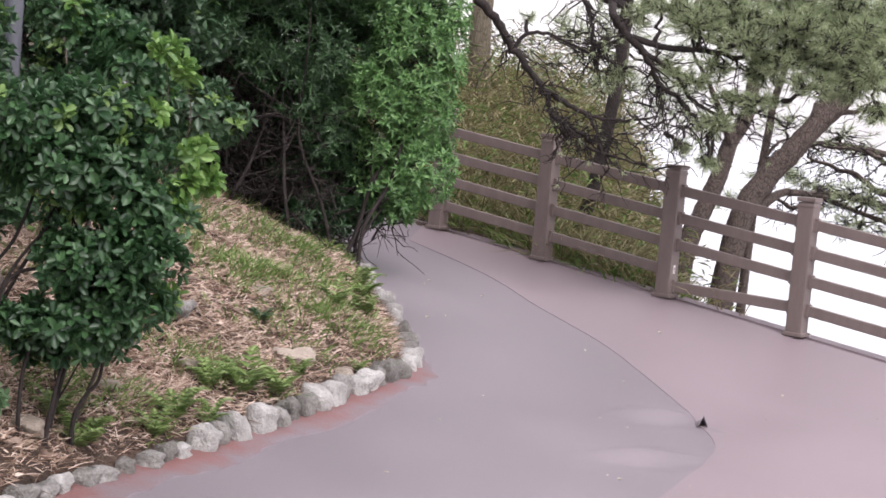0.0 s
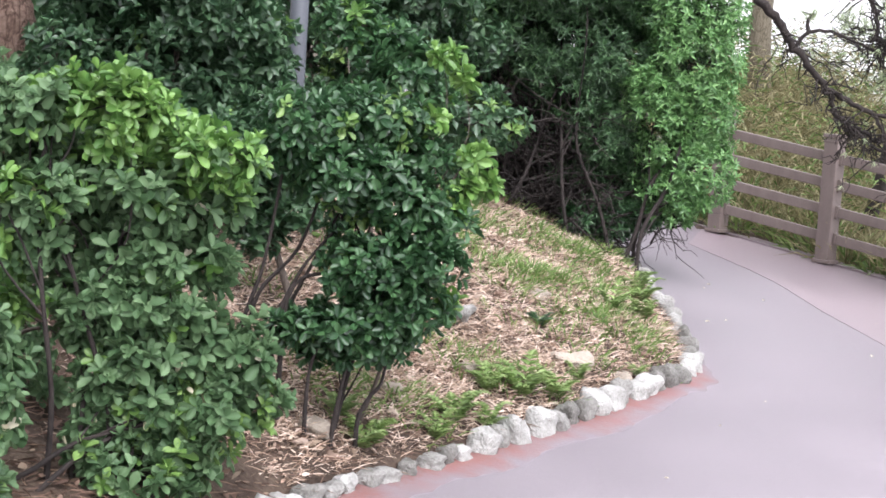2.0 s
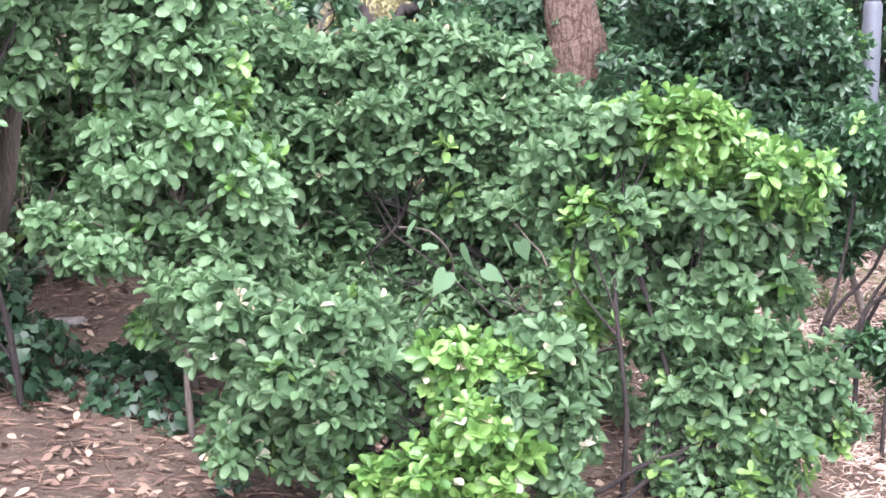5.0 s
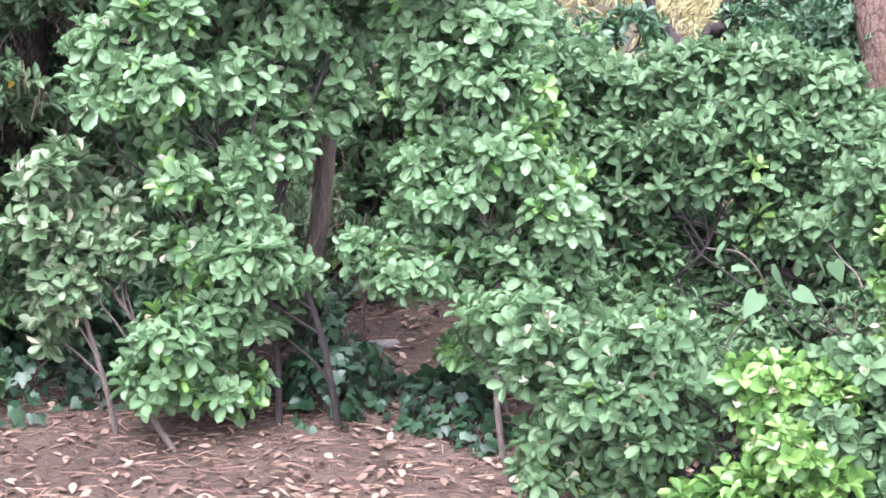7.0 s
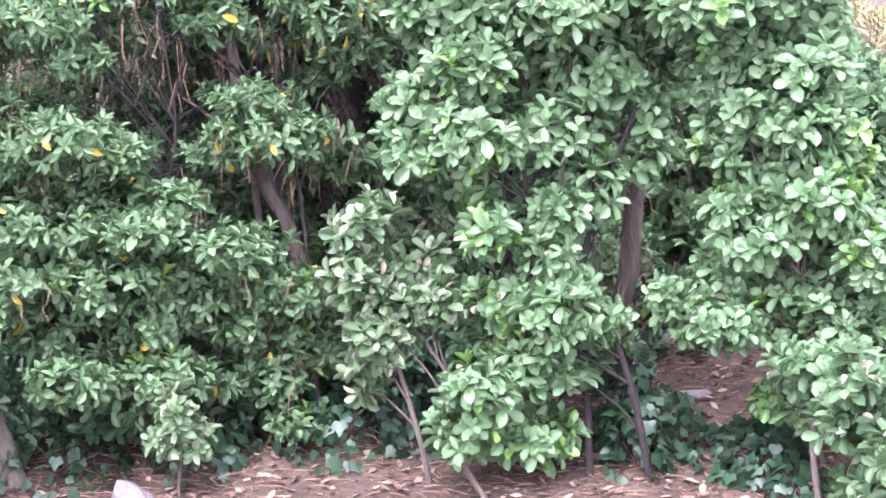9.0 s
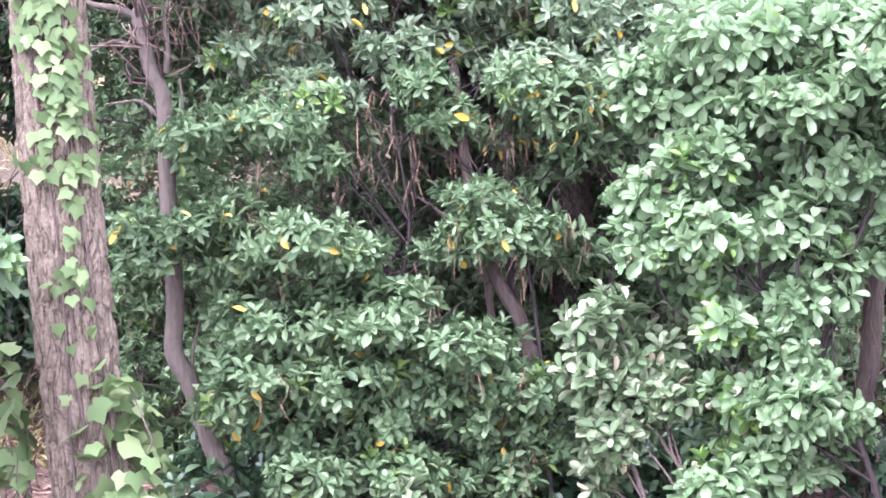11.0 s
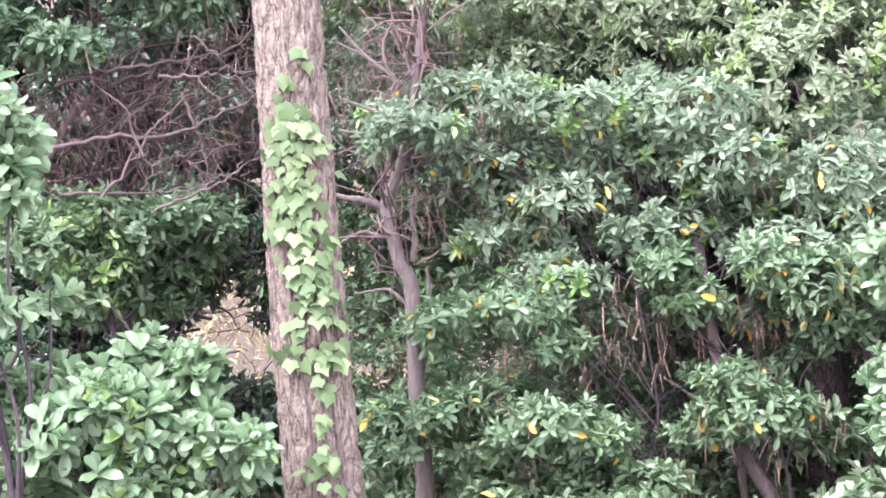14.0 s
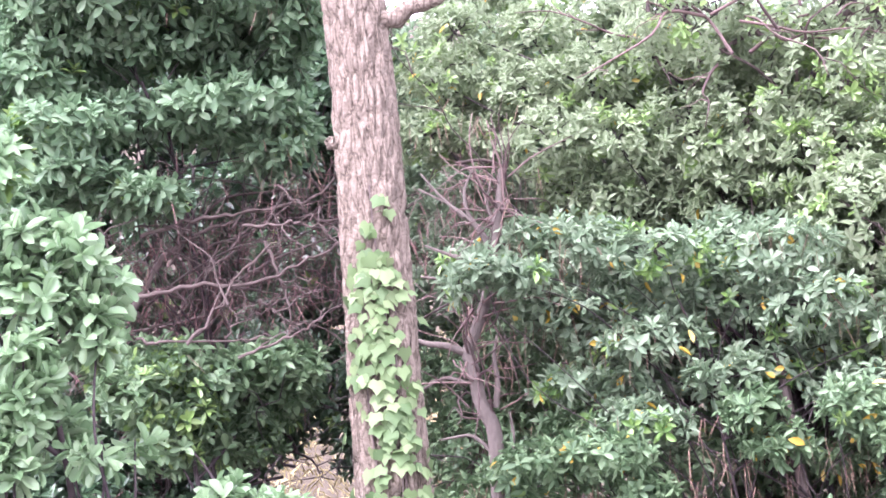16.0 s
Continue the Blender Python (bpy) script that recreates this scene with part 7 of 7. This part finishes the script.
dead_thicket("brushwood", [(58.1, 7.5, 4.2, 0.15, 0.15), (56.2, 7.5, 4.15, 0.15, 0.15), (54.3, 7.56, 4.1, 0.15, 0.15), (55.4, 7.5, 3.95, 0.15, 0.1), (57.3, 7.5, 3.95, 0.15, 0.1), (53.6, 7.6, 3.9, 0.15, 0.12), (60.0, 7.4, 4.2, 0.15, 0.1)], 3, "thin grey brushwood over the upper shrubs", 94, "twig", 2)
dead_thicket("bare_branches", [(72.65, 8.7, 2.27, 0.2, 0.06), (71.5, 8.68, 2.24, 0.2, 0.06), (73.6, 8.72, 2.3, 0.15, 0.06)], 5, "thin dark bare branches before the dry slope", 95, "bark_dark", 2)
# Packed near-black twigs stand in for the shaded depth of the tall shrub.
dead_thicket("dry_stems", [(9.3, 13.1, 1.57, 0.26, 0.16), (7.9, 13.0, 1.46, 0.26, 0.16), (8.8, 13.0, 1.15, 0.26, 0.16), (7.2, 13.0, 1.04, 0.26, 0.16), (6.0, 13.0, 0.85, 0.26, 0.16), (4.7, 13.0, 1.00, 0.26, 0.16), (5.8, 13.0, 1.33, 0.26, 0.16), (6.7, 13.0, 0.66, 0.26, 0.16), (7.9, 13.0, 0.86, 0.26, 0.16), (5.2, 13.0, 0.58, 0.26, 0.16), (6.1, 13.0, 0.54, 0.26, 0.16), (9.3, 13.0, 0.92, 0.26, 0.16), (3.3, 12.77, 0.85, 0.2, 0.12), (4.2, 12.76, 0.62, 0.2, 0.12), (5.1, 12.82, 0.69, 0.2, 0.12)], 75, "dense near-black twigs added for the tall shrub's shaded interior", 93, "bark_dark", 2, 0.5)


def dead_boughs(boughs, label, seed):
    """Bare crooked boughs that reach across the hollow, with short side twigs."""
    global rng
    rng = np.random.default_rng(seed)
    for pts, ra in boughs:
        ln = smooth_path(pts, 6)
        ln[1:-1] += rng.normal(size=ln[1:-1].shape) * 0.008
        thing = empty("dead_bough", pts[0], label, "dead branch", "bare boughs in the hollow")
        p, q = Parcel(), Parcel()
        tube(p, ln, np.linspace(ra, ra * 0.35, len(ln)), 6, 0.06)
        part("limb", p, "twig_pale", thing, smooth=True)
        for _ in range(7):
            j = rng.integers(2, len(ln))
            d = unit(unit(ln[j] - ln[j - 1]) + rng.normal(size=3) * 0.6) * rng.uniform(0.08, 0.28)
            tube(q, bend(ln[j], ln[j] + d, 5, 0.05, 0.07), np.linspace(0.0045, 0.002, 5), 4)
        part("twig", q, "twig_pale", thing, kind="stuff", smooth=True)


dead_boughs([([(-7.90, 1.53, 3.07), (-7.84, 1.84, 3.14), (-7.75, 2.18, 3.16), (-7.66, 2.47, 3.28), (-7.62, 2.60, 3.37)], 0.013),
              ([(-8.02, 1.69, 3.43), (-7.96, 1.99, 3.52), (-7.88, 2.28, 3.56), (-7.80, 2.52, 3.61), (-7.76, 2.66, 3.78)], 0.012),
              ([(-7.53, 2.03, 2.76), (-7.48, 2.23, 2.84), (-7.43, 2.38, 2.92), (-7.39, 2.48, 2.99)], 0.008),
              ([(-7.78, 1.85, 2.86), (-7.74, 2.01, 3.05), (-7.71, 2.14, 3.24), (-7.66, 2.30, 3.37)], 0.009),
              ([(-7.78, 2.25, 3.37), (-7.76, 2.32, 3.17), (-7.75, 2.37, 2.92)], 0.011),
              ([(-7.93, 1.64, 2.91), (-7.90, 1.79, 2.89), (-7.84, 2.05, 2.89), (-7.78, 2.26, 2.89)], 0.009),
              ([(-7.62, 2.09, 3.41), (-7.57, 2.27, 3.42), (-7.52, 2.43, 3.40), (-7.49, 2.52, 3.28)], 0.009),
              ([(-8.05, 2.01, 3.25), (-8.02, 2.14, 3.39), (-7.99, 2.26, 3.56), (-7.97, 2.31, 3.73)], 0.007),
              ([(-8.23, 1.67, 3.07), (-8.20, 1.81, 3.33), (-8.16, 1.98, 3.47), (-8.11, 2.20, 3.55)], 0.02),
              ([(-7.70, 2.19, 3.07), (-7.67, 2.29, 2.98), (-7.66, 2.31, 2.87)], 0.006),
              ([(-7.57, 2.25, 3.60), (-7.53, 2.38, 3.48), (-7.49, 2.50, 3.39)], 0.006),
              ([(-8.19, 1.87, 3.33), (-8.17, 1.95, 3.47), (-8.18, 1.93, 3.65)], 0.008),
              ([(-7.84, 2.05, 2.90), (-7.81, 2.14, 3.06), (-7.82, 2.11, 3.23)], 0.006)],
            "bare pale brown bough reaching across the dark hollow", 98)


def straw_bunches(spots, label, seed):
    """Dry pine needles caught in forks, hanging down in bunches."""
    global rng
    rng = np.random.default_rng(seed)
    for az, r, z, h, v in spots:
        c, m = polar(az, r, z), int(130 * (h + v))
        thing = empty("straw_bunch", c, label, "pine straw", "straw bunches in the shrubs")
        p = Parcel()
        blades(p, c + rng.normal(size=(m, 3)) * (h, h, v), np.array([0, 0, -1.0]) + rng.normal(size=(m, 3)) * 0.22, 0.07 + 0.10 * rng.random(m), 0.003, 0.1)
        part("needle_tuft", p, "straw_hung", thing, kind="stuff")


straw_bunches([(73.4, 8.15, 3.75, 0.12, 0.06), (72.2, 8.1, 3.71, 0.08, 0.06), (65.4, 7.45, 3.46, 0.1, 0.08), (66.0, 7.5, 3.45, 0.08, 0.08), (66.6, 7.45, 2.87, 0.06, 0.06), (66.0, 7.4, 2.63, 0.05, 0.07), (77.1, 8.6, 3.58, 0.2, 0.15), (75.6, 8.7, 3.59, 0.2, 0.15), (66.6, 7.7, 3.83, 0.1, 0.06), (59.2, 7.2, 2.12, 0.08, 0.08), (58.7, 7.25, 2.04, 0.1, 0.08), (63.2, 7.2, 2.00, 0.08, 0.05), (55.3, 7.35, 2.07, 0.14, 0.12), (54.5, 7.2, 1.59, 0.08, 0.05), (66.4, 7.4, 2.76, 0.05, 0.08), (59.3, 7.35, 2.12, 0.16, 0.12), (60.1, 7.4, 2.05, 0.1, 0.1), (54.8, 7.35, 2.05, 0.1, 0.08), (63.4, 7.2, 2.00, 0.06, 0.04), (63.0, 7.2, 1.55, 0.05, 0.04), (54.5, 7.2, 1.54, 0.05, 0.05), (54.8, 7.1, 0.71, 0.04, 0.05), (43.2, 7, 1.38, 0.05, 0.12), (43.3, 7, 1.08, 0.05, 0.12)],
              "bunch of reddish brown pine needles hanging from a fork", 96)


# ---------------- lamp post among the shrubs
def lamp_post(x, y):
    z = gz(x, y)
    thing = empty("lamp_post", (x, y, z), "slim grey steel lamp post with a dark lower sleeve", "lamp post")
    p = Parcel()
    tube(p, [(x, y, z - 0.1), (x, y, z + 1.22), (x, y, z + 1.24)], [0.052, 0.052, 0.045], 20)
    part("sleeve", p, "metal_dark", thing, "dark painted sleeve", smooth=True)
    p = Parcel()
    tube(p, [(x, y, z + 1.2), (x, y, z + 3.6), (x, y, z + 3.62)], [0.04, 0.036, 0.03], 20)
    part("pole", p, "metal_grey", thing, smooth=True)
    p = Parcel()
    tube(p, [(x, y, z + 3.6), (x, y, z + 3.68), (x, y, z + 3.9), (x, y, z + 3.95)], [0.05, 0.13, 0.11, 0.03], 20)
    part("lamp_head", p, "metal_dark", thing, smooth=True)


lamp_post(-2.44, 9.28)


# ---------------- ground cover
def scatter_bed(n, lo, hi, box, seed, patchy=0.0):
    """Plan points in the bed between two distances from the kerb."""
    g = np.random.default_rng(seed)
    x, y = g.uniform(box[0], box[1], n), g.uniform(box[2], box[3], n)
    d = kerb_side(x, y)
    ok = (d > lo) & (d < hi)
    if patchy:
        ok &= np.array([noise.noise((a * 1.5 + patchy, b * 1.5, 1.1)) + 0.4 * noise.noise((a * 5, b * 5, patchy)) for a, b in zip(x, y)]) > g.normal(size=n) * 0.25 - 0.05
    return x[ok], y[ok], d[ok]


def flat_leaves(name, n, lo, hi, box, size, mat, label, seed, ratio=0.5):
    global rng
    rng = np.random.default_rng(seed)
    x, y, d = scatter_bed(n, lo, hi, box, seed)
    p = np.stack([x, y, ground_z(x, y) + 0.012], -1)
    a = rng.random(len(p)) * 6.283
    w = np.stack([np.cos(a), np.sin(a), rng.normal(size=len(p)) * 0.25 + 0.1], -1)
    u = unit(rng.normal(size=p.shape) * 0.35 + np.array([0, -0.1, 1]))
    lp = Parcel()
    ln = size * (0.6 + 0.7 * rng.random(len(p)))
    leaves(lp, p, w, u, ln, ln * ratio, fold=0.12, curl=-0.12, broad=0.55)
    return tagged(part(name, lp, mat), label, "leaf litter", kind="stuff")


BED = (-9, 0.2, 2.5, 13.5)
flat_leaves("fallen_leaves", 26000, 0.05, 5.0, BED, 0.05, "litter", "dry fallen leaves, tan and brown, on the bed", 11)


flat_leaves("straw_chips", 7500, 0.06, 2.6, (-3.2, 0.0, 6.3, 12.2), 0.038, "cut_grass", "pale dry leaf and straw scraps on the bed", 14, 0.35)


def straw(name, n, lo, hi, box, label, seed, mat="straw", width=0.0035, patches=True):
    global rng
    rng = np.random.default_rng(seed)
    x, y, d = scatter_bed(n, lo, hi, box, seed, 3.7 if mat == "cut_grass" and patches else 0.0)
    p = np.stack([x, y, ground_z(x, y) + 0.012], -1)
    a = rng.random(len(p)) * 6.283
    w = np.stack([np.cos(a), np.sin(a), np.abs(rng.normal(size=len(p))) * (0.5 if mat == "cut_grass" else 0.18)], -1)
    lp = Parcel()
    blades(lp, p, w, (0.07 if mat == "cut_grass" else 0.11) * (0.6 + 0.9 * rng.random(len(p))), width, 0.2)
    return tagged(part(name, lp, mat), label, "pine straw", kind="stuff")


straw("pine_straw", 56000, 0.02, 3.2, BED, "reddish brown pine needles strewn over the bed", 12, width=0.0045)
straw("dry_straw", 42000, 0.05, 2.4, (-2.6, 0.1, 6.3, 12.2), "pale pinkish dry straw strewn over the bed", 15, "cut_grass", 0.0036, False)
straw("cut_grass", 30000, 0.06, 2.4, (-2.4, 0.1, 6.6, 12.2), "pale dry cut grass lying on the bed", 13, "cut_grass", 0.0045)


def tuft_grass(name, spots, label, mat, length, width, per, spread, seed, category="grass"):
    global rng
    rng = np.random.default_rng(seed)
    lp = Parcel()
    for x, y in spots:
        a = rng.random(per) * 6.283
        q = np.sqrt(rng.random(per)) * spread
        px, py = x + np.cos(a) * q, y + np.sin(a) * q
        p = np.stack([px, py, ground_z(px, py) - 0.01], -1)
        w = np.stack([np.cos(a) * 0.55, np.sin(a) * 0.55, np.full(per, 0.8)], -1) + rng.normal(size=(per, 3)) * 0.25
        blades(lp, p, w, length * (0.5 + 0.8 * rng.random(per)), width, 0.5)
    return tagged(part(name, lp, mat), label, category, kind="stuff")


gx, gy, gd = scatter_bed(1500, 0.12, 2.6, (-2.6, 0.1, 6.6, 12.8), 21)
thick = np.array([noise.noise((a * 1.6, b * 1.6, 7.7)) for a, b in zip(gx, gy)]) + 0.13 * (gy - 9.6)
spots = [(a, b) for a, b, t in zip(gx, gy, thick) if t > 0.2][:230]
patch = np.random.default_rng(23)
for px, py, pr, n in ((-1.22, 9.8, 0.25, 6), (-1.0, 9.99, 0.28, 7), (-1.35, 9.89, 0.2, 4), (-1.46, 10.03, 0.2, 3), (-0.82, 9.59, 0.2, 4), (-0.65, 9.78, 0.2, 4), (-0.53, 9.71, 0.18, 4), (-1.06, 9.18, 0.15, 2), (-0.71, 9.19, 0.2, 3), (-1.3, 8.26, 0.2, 2), (-1.33, 7.58, 0.2, 2), (-0.42, 9.69, 0.12, 2)):
    spots += [(px + pr * a, py + pr * b) for a, b in patch.normal(size=(n, 2)) * 0.5]
tuft_grass("grass", spots, "short green grass and weeds on the bed", "green_grass", 0.15, 0.007, 44, 0.15, 22)
rg = np.random.default_rng(31)
slope_spots = [polar(a, r)[:2] for a, r in zip(np.r_[rg.uniform(28.5, 36, 420), rg.uniform(66, 78, 780)], rg.uniform(8.8, 20, 1200))]
tuft_grass("dry_slope_grass", slope_spots, "dull dry grass on the slope behind the shrubs", "slope_grass", 0.18, 0.014, 20, 0.3, 34)
bank = [at_fence(s, q) for s, q in zip(rg.uniform(-5, 3.0, 1150), rg.uniform(0.35, 5.5, 1150)) if s < 3.2 - q * 0.45]
tuft_grass("bamboo_grass", bank, "dry tan bamboo grass thicket behind the fence", "dry_grass", 0.62, 0.013, 30, 0.24, 32)
tuft_grass("bank_weeds", [at_fence(s, q) for s, q in zip(rg.uniform(-4, 3.4, 190), rg.uniform(0.25, 1.2, 190)) if s < 2.7 - q * 0.4], "green weeds at the foot of the fence", "green_grass", 0.4, 0.02, 24, 0.2, 33)


def bank_leaves():
    """Narrow leaves of the bamboo thicket, through its whole height."""
    global rng
    rng = np.random.default_rng(36)
    s, q = rng.uniform(-5, 3.05, 15000), rng.uniform(0.4, 5.5, 15000)
    ok = s < 3.15 - q * 0.45
    s, q = s[ok], q[ok]
    x = FENCE_0[0] + FENCE_D[0] * s - FENCE_D[1] * q
    y = FENCE_0[1] + FENCE_D[1] * s + FENCE_D[0] * q
    z = ground_z(x, y) + 0.1 + 0.75 * rng.random(len(x)) ** 0.7
    a = rng.random(len(x)) * 6.283
    dry = rng.random(len(x)) < 0.68
    for mat, k in (("dry_grass", dry), ("green_grass", ~dry)):
        lp = Parcel()
        leaves(lp, np.stack([x, y, z], -1)[k], np.stack([np.cos(a), np.sin(a), rng.normal(size=len(x)) * 0.5], -1)[k], np.tile([0.05, 0, 1.0], (k.sum(), 1)), 0.10 + 0.07 * rng.random(k.sum()), 0.02, broad=0.4, lite=True)
        tagged(part("bamboo_leaves", lp, mat), "narrow leaves of the thicket behind the fence", "bamboo", kind="stuff")


bank_leaves()


def fern(x, y, size, seed, label="low fern-like green weed with arching leaves", mat="weed"):
    global rng
    rng = np.random.default_rng(seed)
    z = gz(x, y)
    thing = empty("weed", (x, y, z), label, "weed", "weeds on the bed")
    lp = Parcel()
    for k in range(10):
        a = k * 2.4 + rng.random()
        ln, lift = size * rng.uniform(0.55, 1.05), rng.uniform(0.6, 1.25)
        q = np.linspace(0.1, 1, 9)[:, None]
        rib = np.array([x, y, z]) + q * ln * np.array([math.cos(a), math.sin(a), 0]) * 0.68 + np.array([0, 0, 1]) * ln * lift * (q * 1.5 - 0.8 * q**2.2)
        tang = np.gradient(rib, axis=0)
        for sgn in (-1, 1):
            side = unit(np.cross(tang, [0, 0, 1.0])) * sgn
            leaves(lp, rib, side + unit(tang) * 0.7, np.tile([0, 0, 1.0], (9, 1)), ln * 0.34 * (1.15 - q[:, 0]), ln * 0.17, broad=0.45)
    part("foliage", lp, mat, thing)
    return thing


for x, y, size, seed in ((-0.92, 8.21, 0.26, 51), (-1.07, 8.07, 0.2, 52), (-0.78, 8.43, 0.2, 59), (-1.15, 7.57, 0.22, 53), (-1.02, 7.75, 0.17, 54), (-1.43, 6.94, 0.22, 55), (-1.57, 7.04, 0.18, 56), (-1.2, 7.38, 0.17, 66), (-0.45, 10.2, 0.2, 57),
                         (-0.5, 10.9, 0.2, 58), (-0.62, 10.0, 0.2, 60), (-0.55, 11.3, 0.2, 61), (-0.7, 8.75, 0.13, 62), (-0.42, 9.3, 0.12, 63)):
    fern(x, y, size, seed)
fern(-0.95, 9.14, 0.13, 64, "small dark evergreen seedling on the slope", "leaf_dark")



def rock(x, y, size, squash, seed, mat, label):
    ob = new("rock", stone_mesh("rock", seed, mat, 3, 0.3))
    ob.matrix_basis = pose(x, y, gz(x, y) + size * squash * 0.18, seed * 7 % 20, seed * 11 % 20, seed * 53 % 360) @ Matrix.Diagonal((size, size * 0.75, size * squash, 1))
    return tagged(ob, label, "rock", "rocks on the bed")


for x, y, size, squash, seed, mat, label in ((-1.37, 8.72, 0.2, 0.45, 3, "stone", "pale flat rock lying on the bed"), (-0.73, 8.92, 0.2, 0.4, 4, "rock", "tan flat rock half buried in straw"), (-0.5, 9.1, 0.17, 0.35, 5, "rock", "flat brown rock behind the kerb"),
                                             (-1.62, 6.8, 0.14, 0.5, 6, "rock", "mossy rounded rock beside the thin stems"), (-5.86, 3.38, 0.22, 0.95, 7, "rock_grey", "pale weathered rock in the leaf litter"), (-1.0, 9.6, 0.12, 0.5, 8, "rock", "small brown rock on the slope"),
                                             (-1.2, 8.2, 0.14, 0.4, 9, "rock", "small tan rock among dry grass"), (-1.45, 7.5, 0.12, 0.5, 10, "rock", "small brown rock near the shrub stems"), (-4.9, 5.6, 0.13, 0.4, 11, "rock_grey", "flat brown stone under the shrubs")):
    rock(x, y, size, squash, seed, mat, label)



def rubble():
    """Small clods and stone chips that stick out of the bed."""
    g = np.random.default_rng(77)
    x, y, d = scatter_bed(1100, 0.1, 2.4, (-2.6, 0.0, 6.4, 11.5), 78)
    bm = bmesh.new()
    bmesh.ops.create_icosphere(bm, subdivisions=2, radius=0.5)
    v = np.array([q.co[:] for q in bm.verts])
    f = np.array([[q.index for q in s.verts] for s in bm.faces])
    bm.free()
    p = Parcel()
    for a, c in zip(x, y):
        size = 0.02 + 0.055 * g.random() ** 3
        w = v * (1 + g.normal(size=(len(v), 1)) * 0.13) * size * np.array([1, g.uniform(0.6, 1), g.uniform(0.4, 0.8)])
        th = g.random() * 6.28
        w = w @ np.array([[math.cos(th), -math.sin(th), 0], [math.sin(th), math.cos(th), 0], [0, 0, 1]])
        p.add(w + np.array([a, c, gz(a, c) + size * 0.12]), f)
    return tagged(part("rubble", p, "rubble"), "small tan clods and stone chips on the bed", "rubble", kind="stuff")


rubble()


def lifted_flap():
    """The torn corner of the paving, standing up like a small tent that is open towards the path."""
    def at(x, y, h):
        return (x, y, float(road_z(x, y)) + 0.004 + h)
    top = np.array([at(1.565, 9.80, 0.0), at(1.585, 9.80, 0.03), at(1.605, 9.81, 0.07), at(1.635, 9.83, 0.0),
                    at(1.57, 9.90, -0.004), at(1.595, 9.92, 0.008), at(1.615, 9.93, 0.012), at(1.65, 9.93, -0.004),
                    at(1.58, 10.0, -0.012), at(1.60, 10.0, -0.012), at(1.62, 10.0, -0.012), at(1.66, 10.0, -0.012)])
    f = np.array([(i * 4 + j, i * 4 + j + 1, (i + 1) * 4 + j + 1, (i + 1) * 4 + j) for i in range(2) for j in range(3)])
    p = Parcel()
    p.add(np.r_[top, top - np.array([0, 0, 0.007])], np.r_[f, f[:, ::-1] + 12, np.array([(j, j + 12, j + 13, j + 1) for j in range(3)])])
    return tagged(part("paving_flap", p, "road"), "torn paving corner standing up from the path", "paving")


lifted_flap()


def road_specks():
    """Small pale scraps on the path."""
    global rng
    rng = np.random.default_rng(97)
    x, y = rng.uniform(-0.3, 3.2, 60), rng.uniform(7.0, 13.0, 60)
    ok = (kerb_side(x, y) < -0.25) & (fence_side(x, y)[0] < -0.2)
    x, y = x[ok][:34], y[ok][:34]
    for a, b in zip(x, y):
        p = Parcel()
        t = rng.random() * 6.28
        ln = rng.uniform(0.015, 0.04)
        leaves(p, np.array([[a, b, float(road_z(a, b)) + 0.008]]), np.array([[math.cos(t), math.sin(t), 0.1]]), np.array([[0.1, 0, 1.0]]), ln, ln * 0.5)
        tagged(part("leaf_scrap", p, "leaf_cream"), "tiny dry leaf scrap on the paved path", "leaf", "leaf scraps on the path")


road_specks()
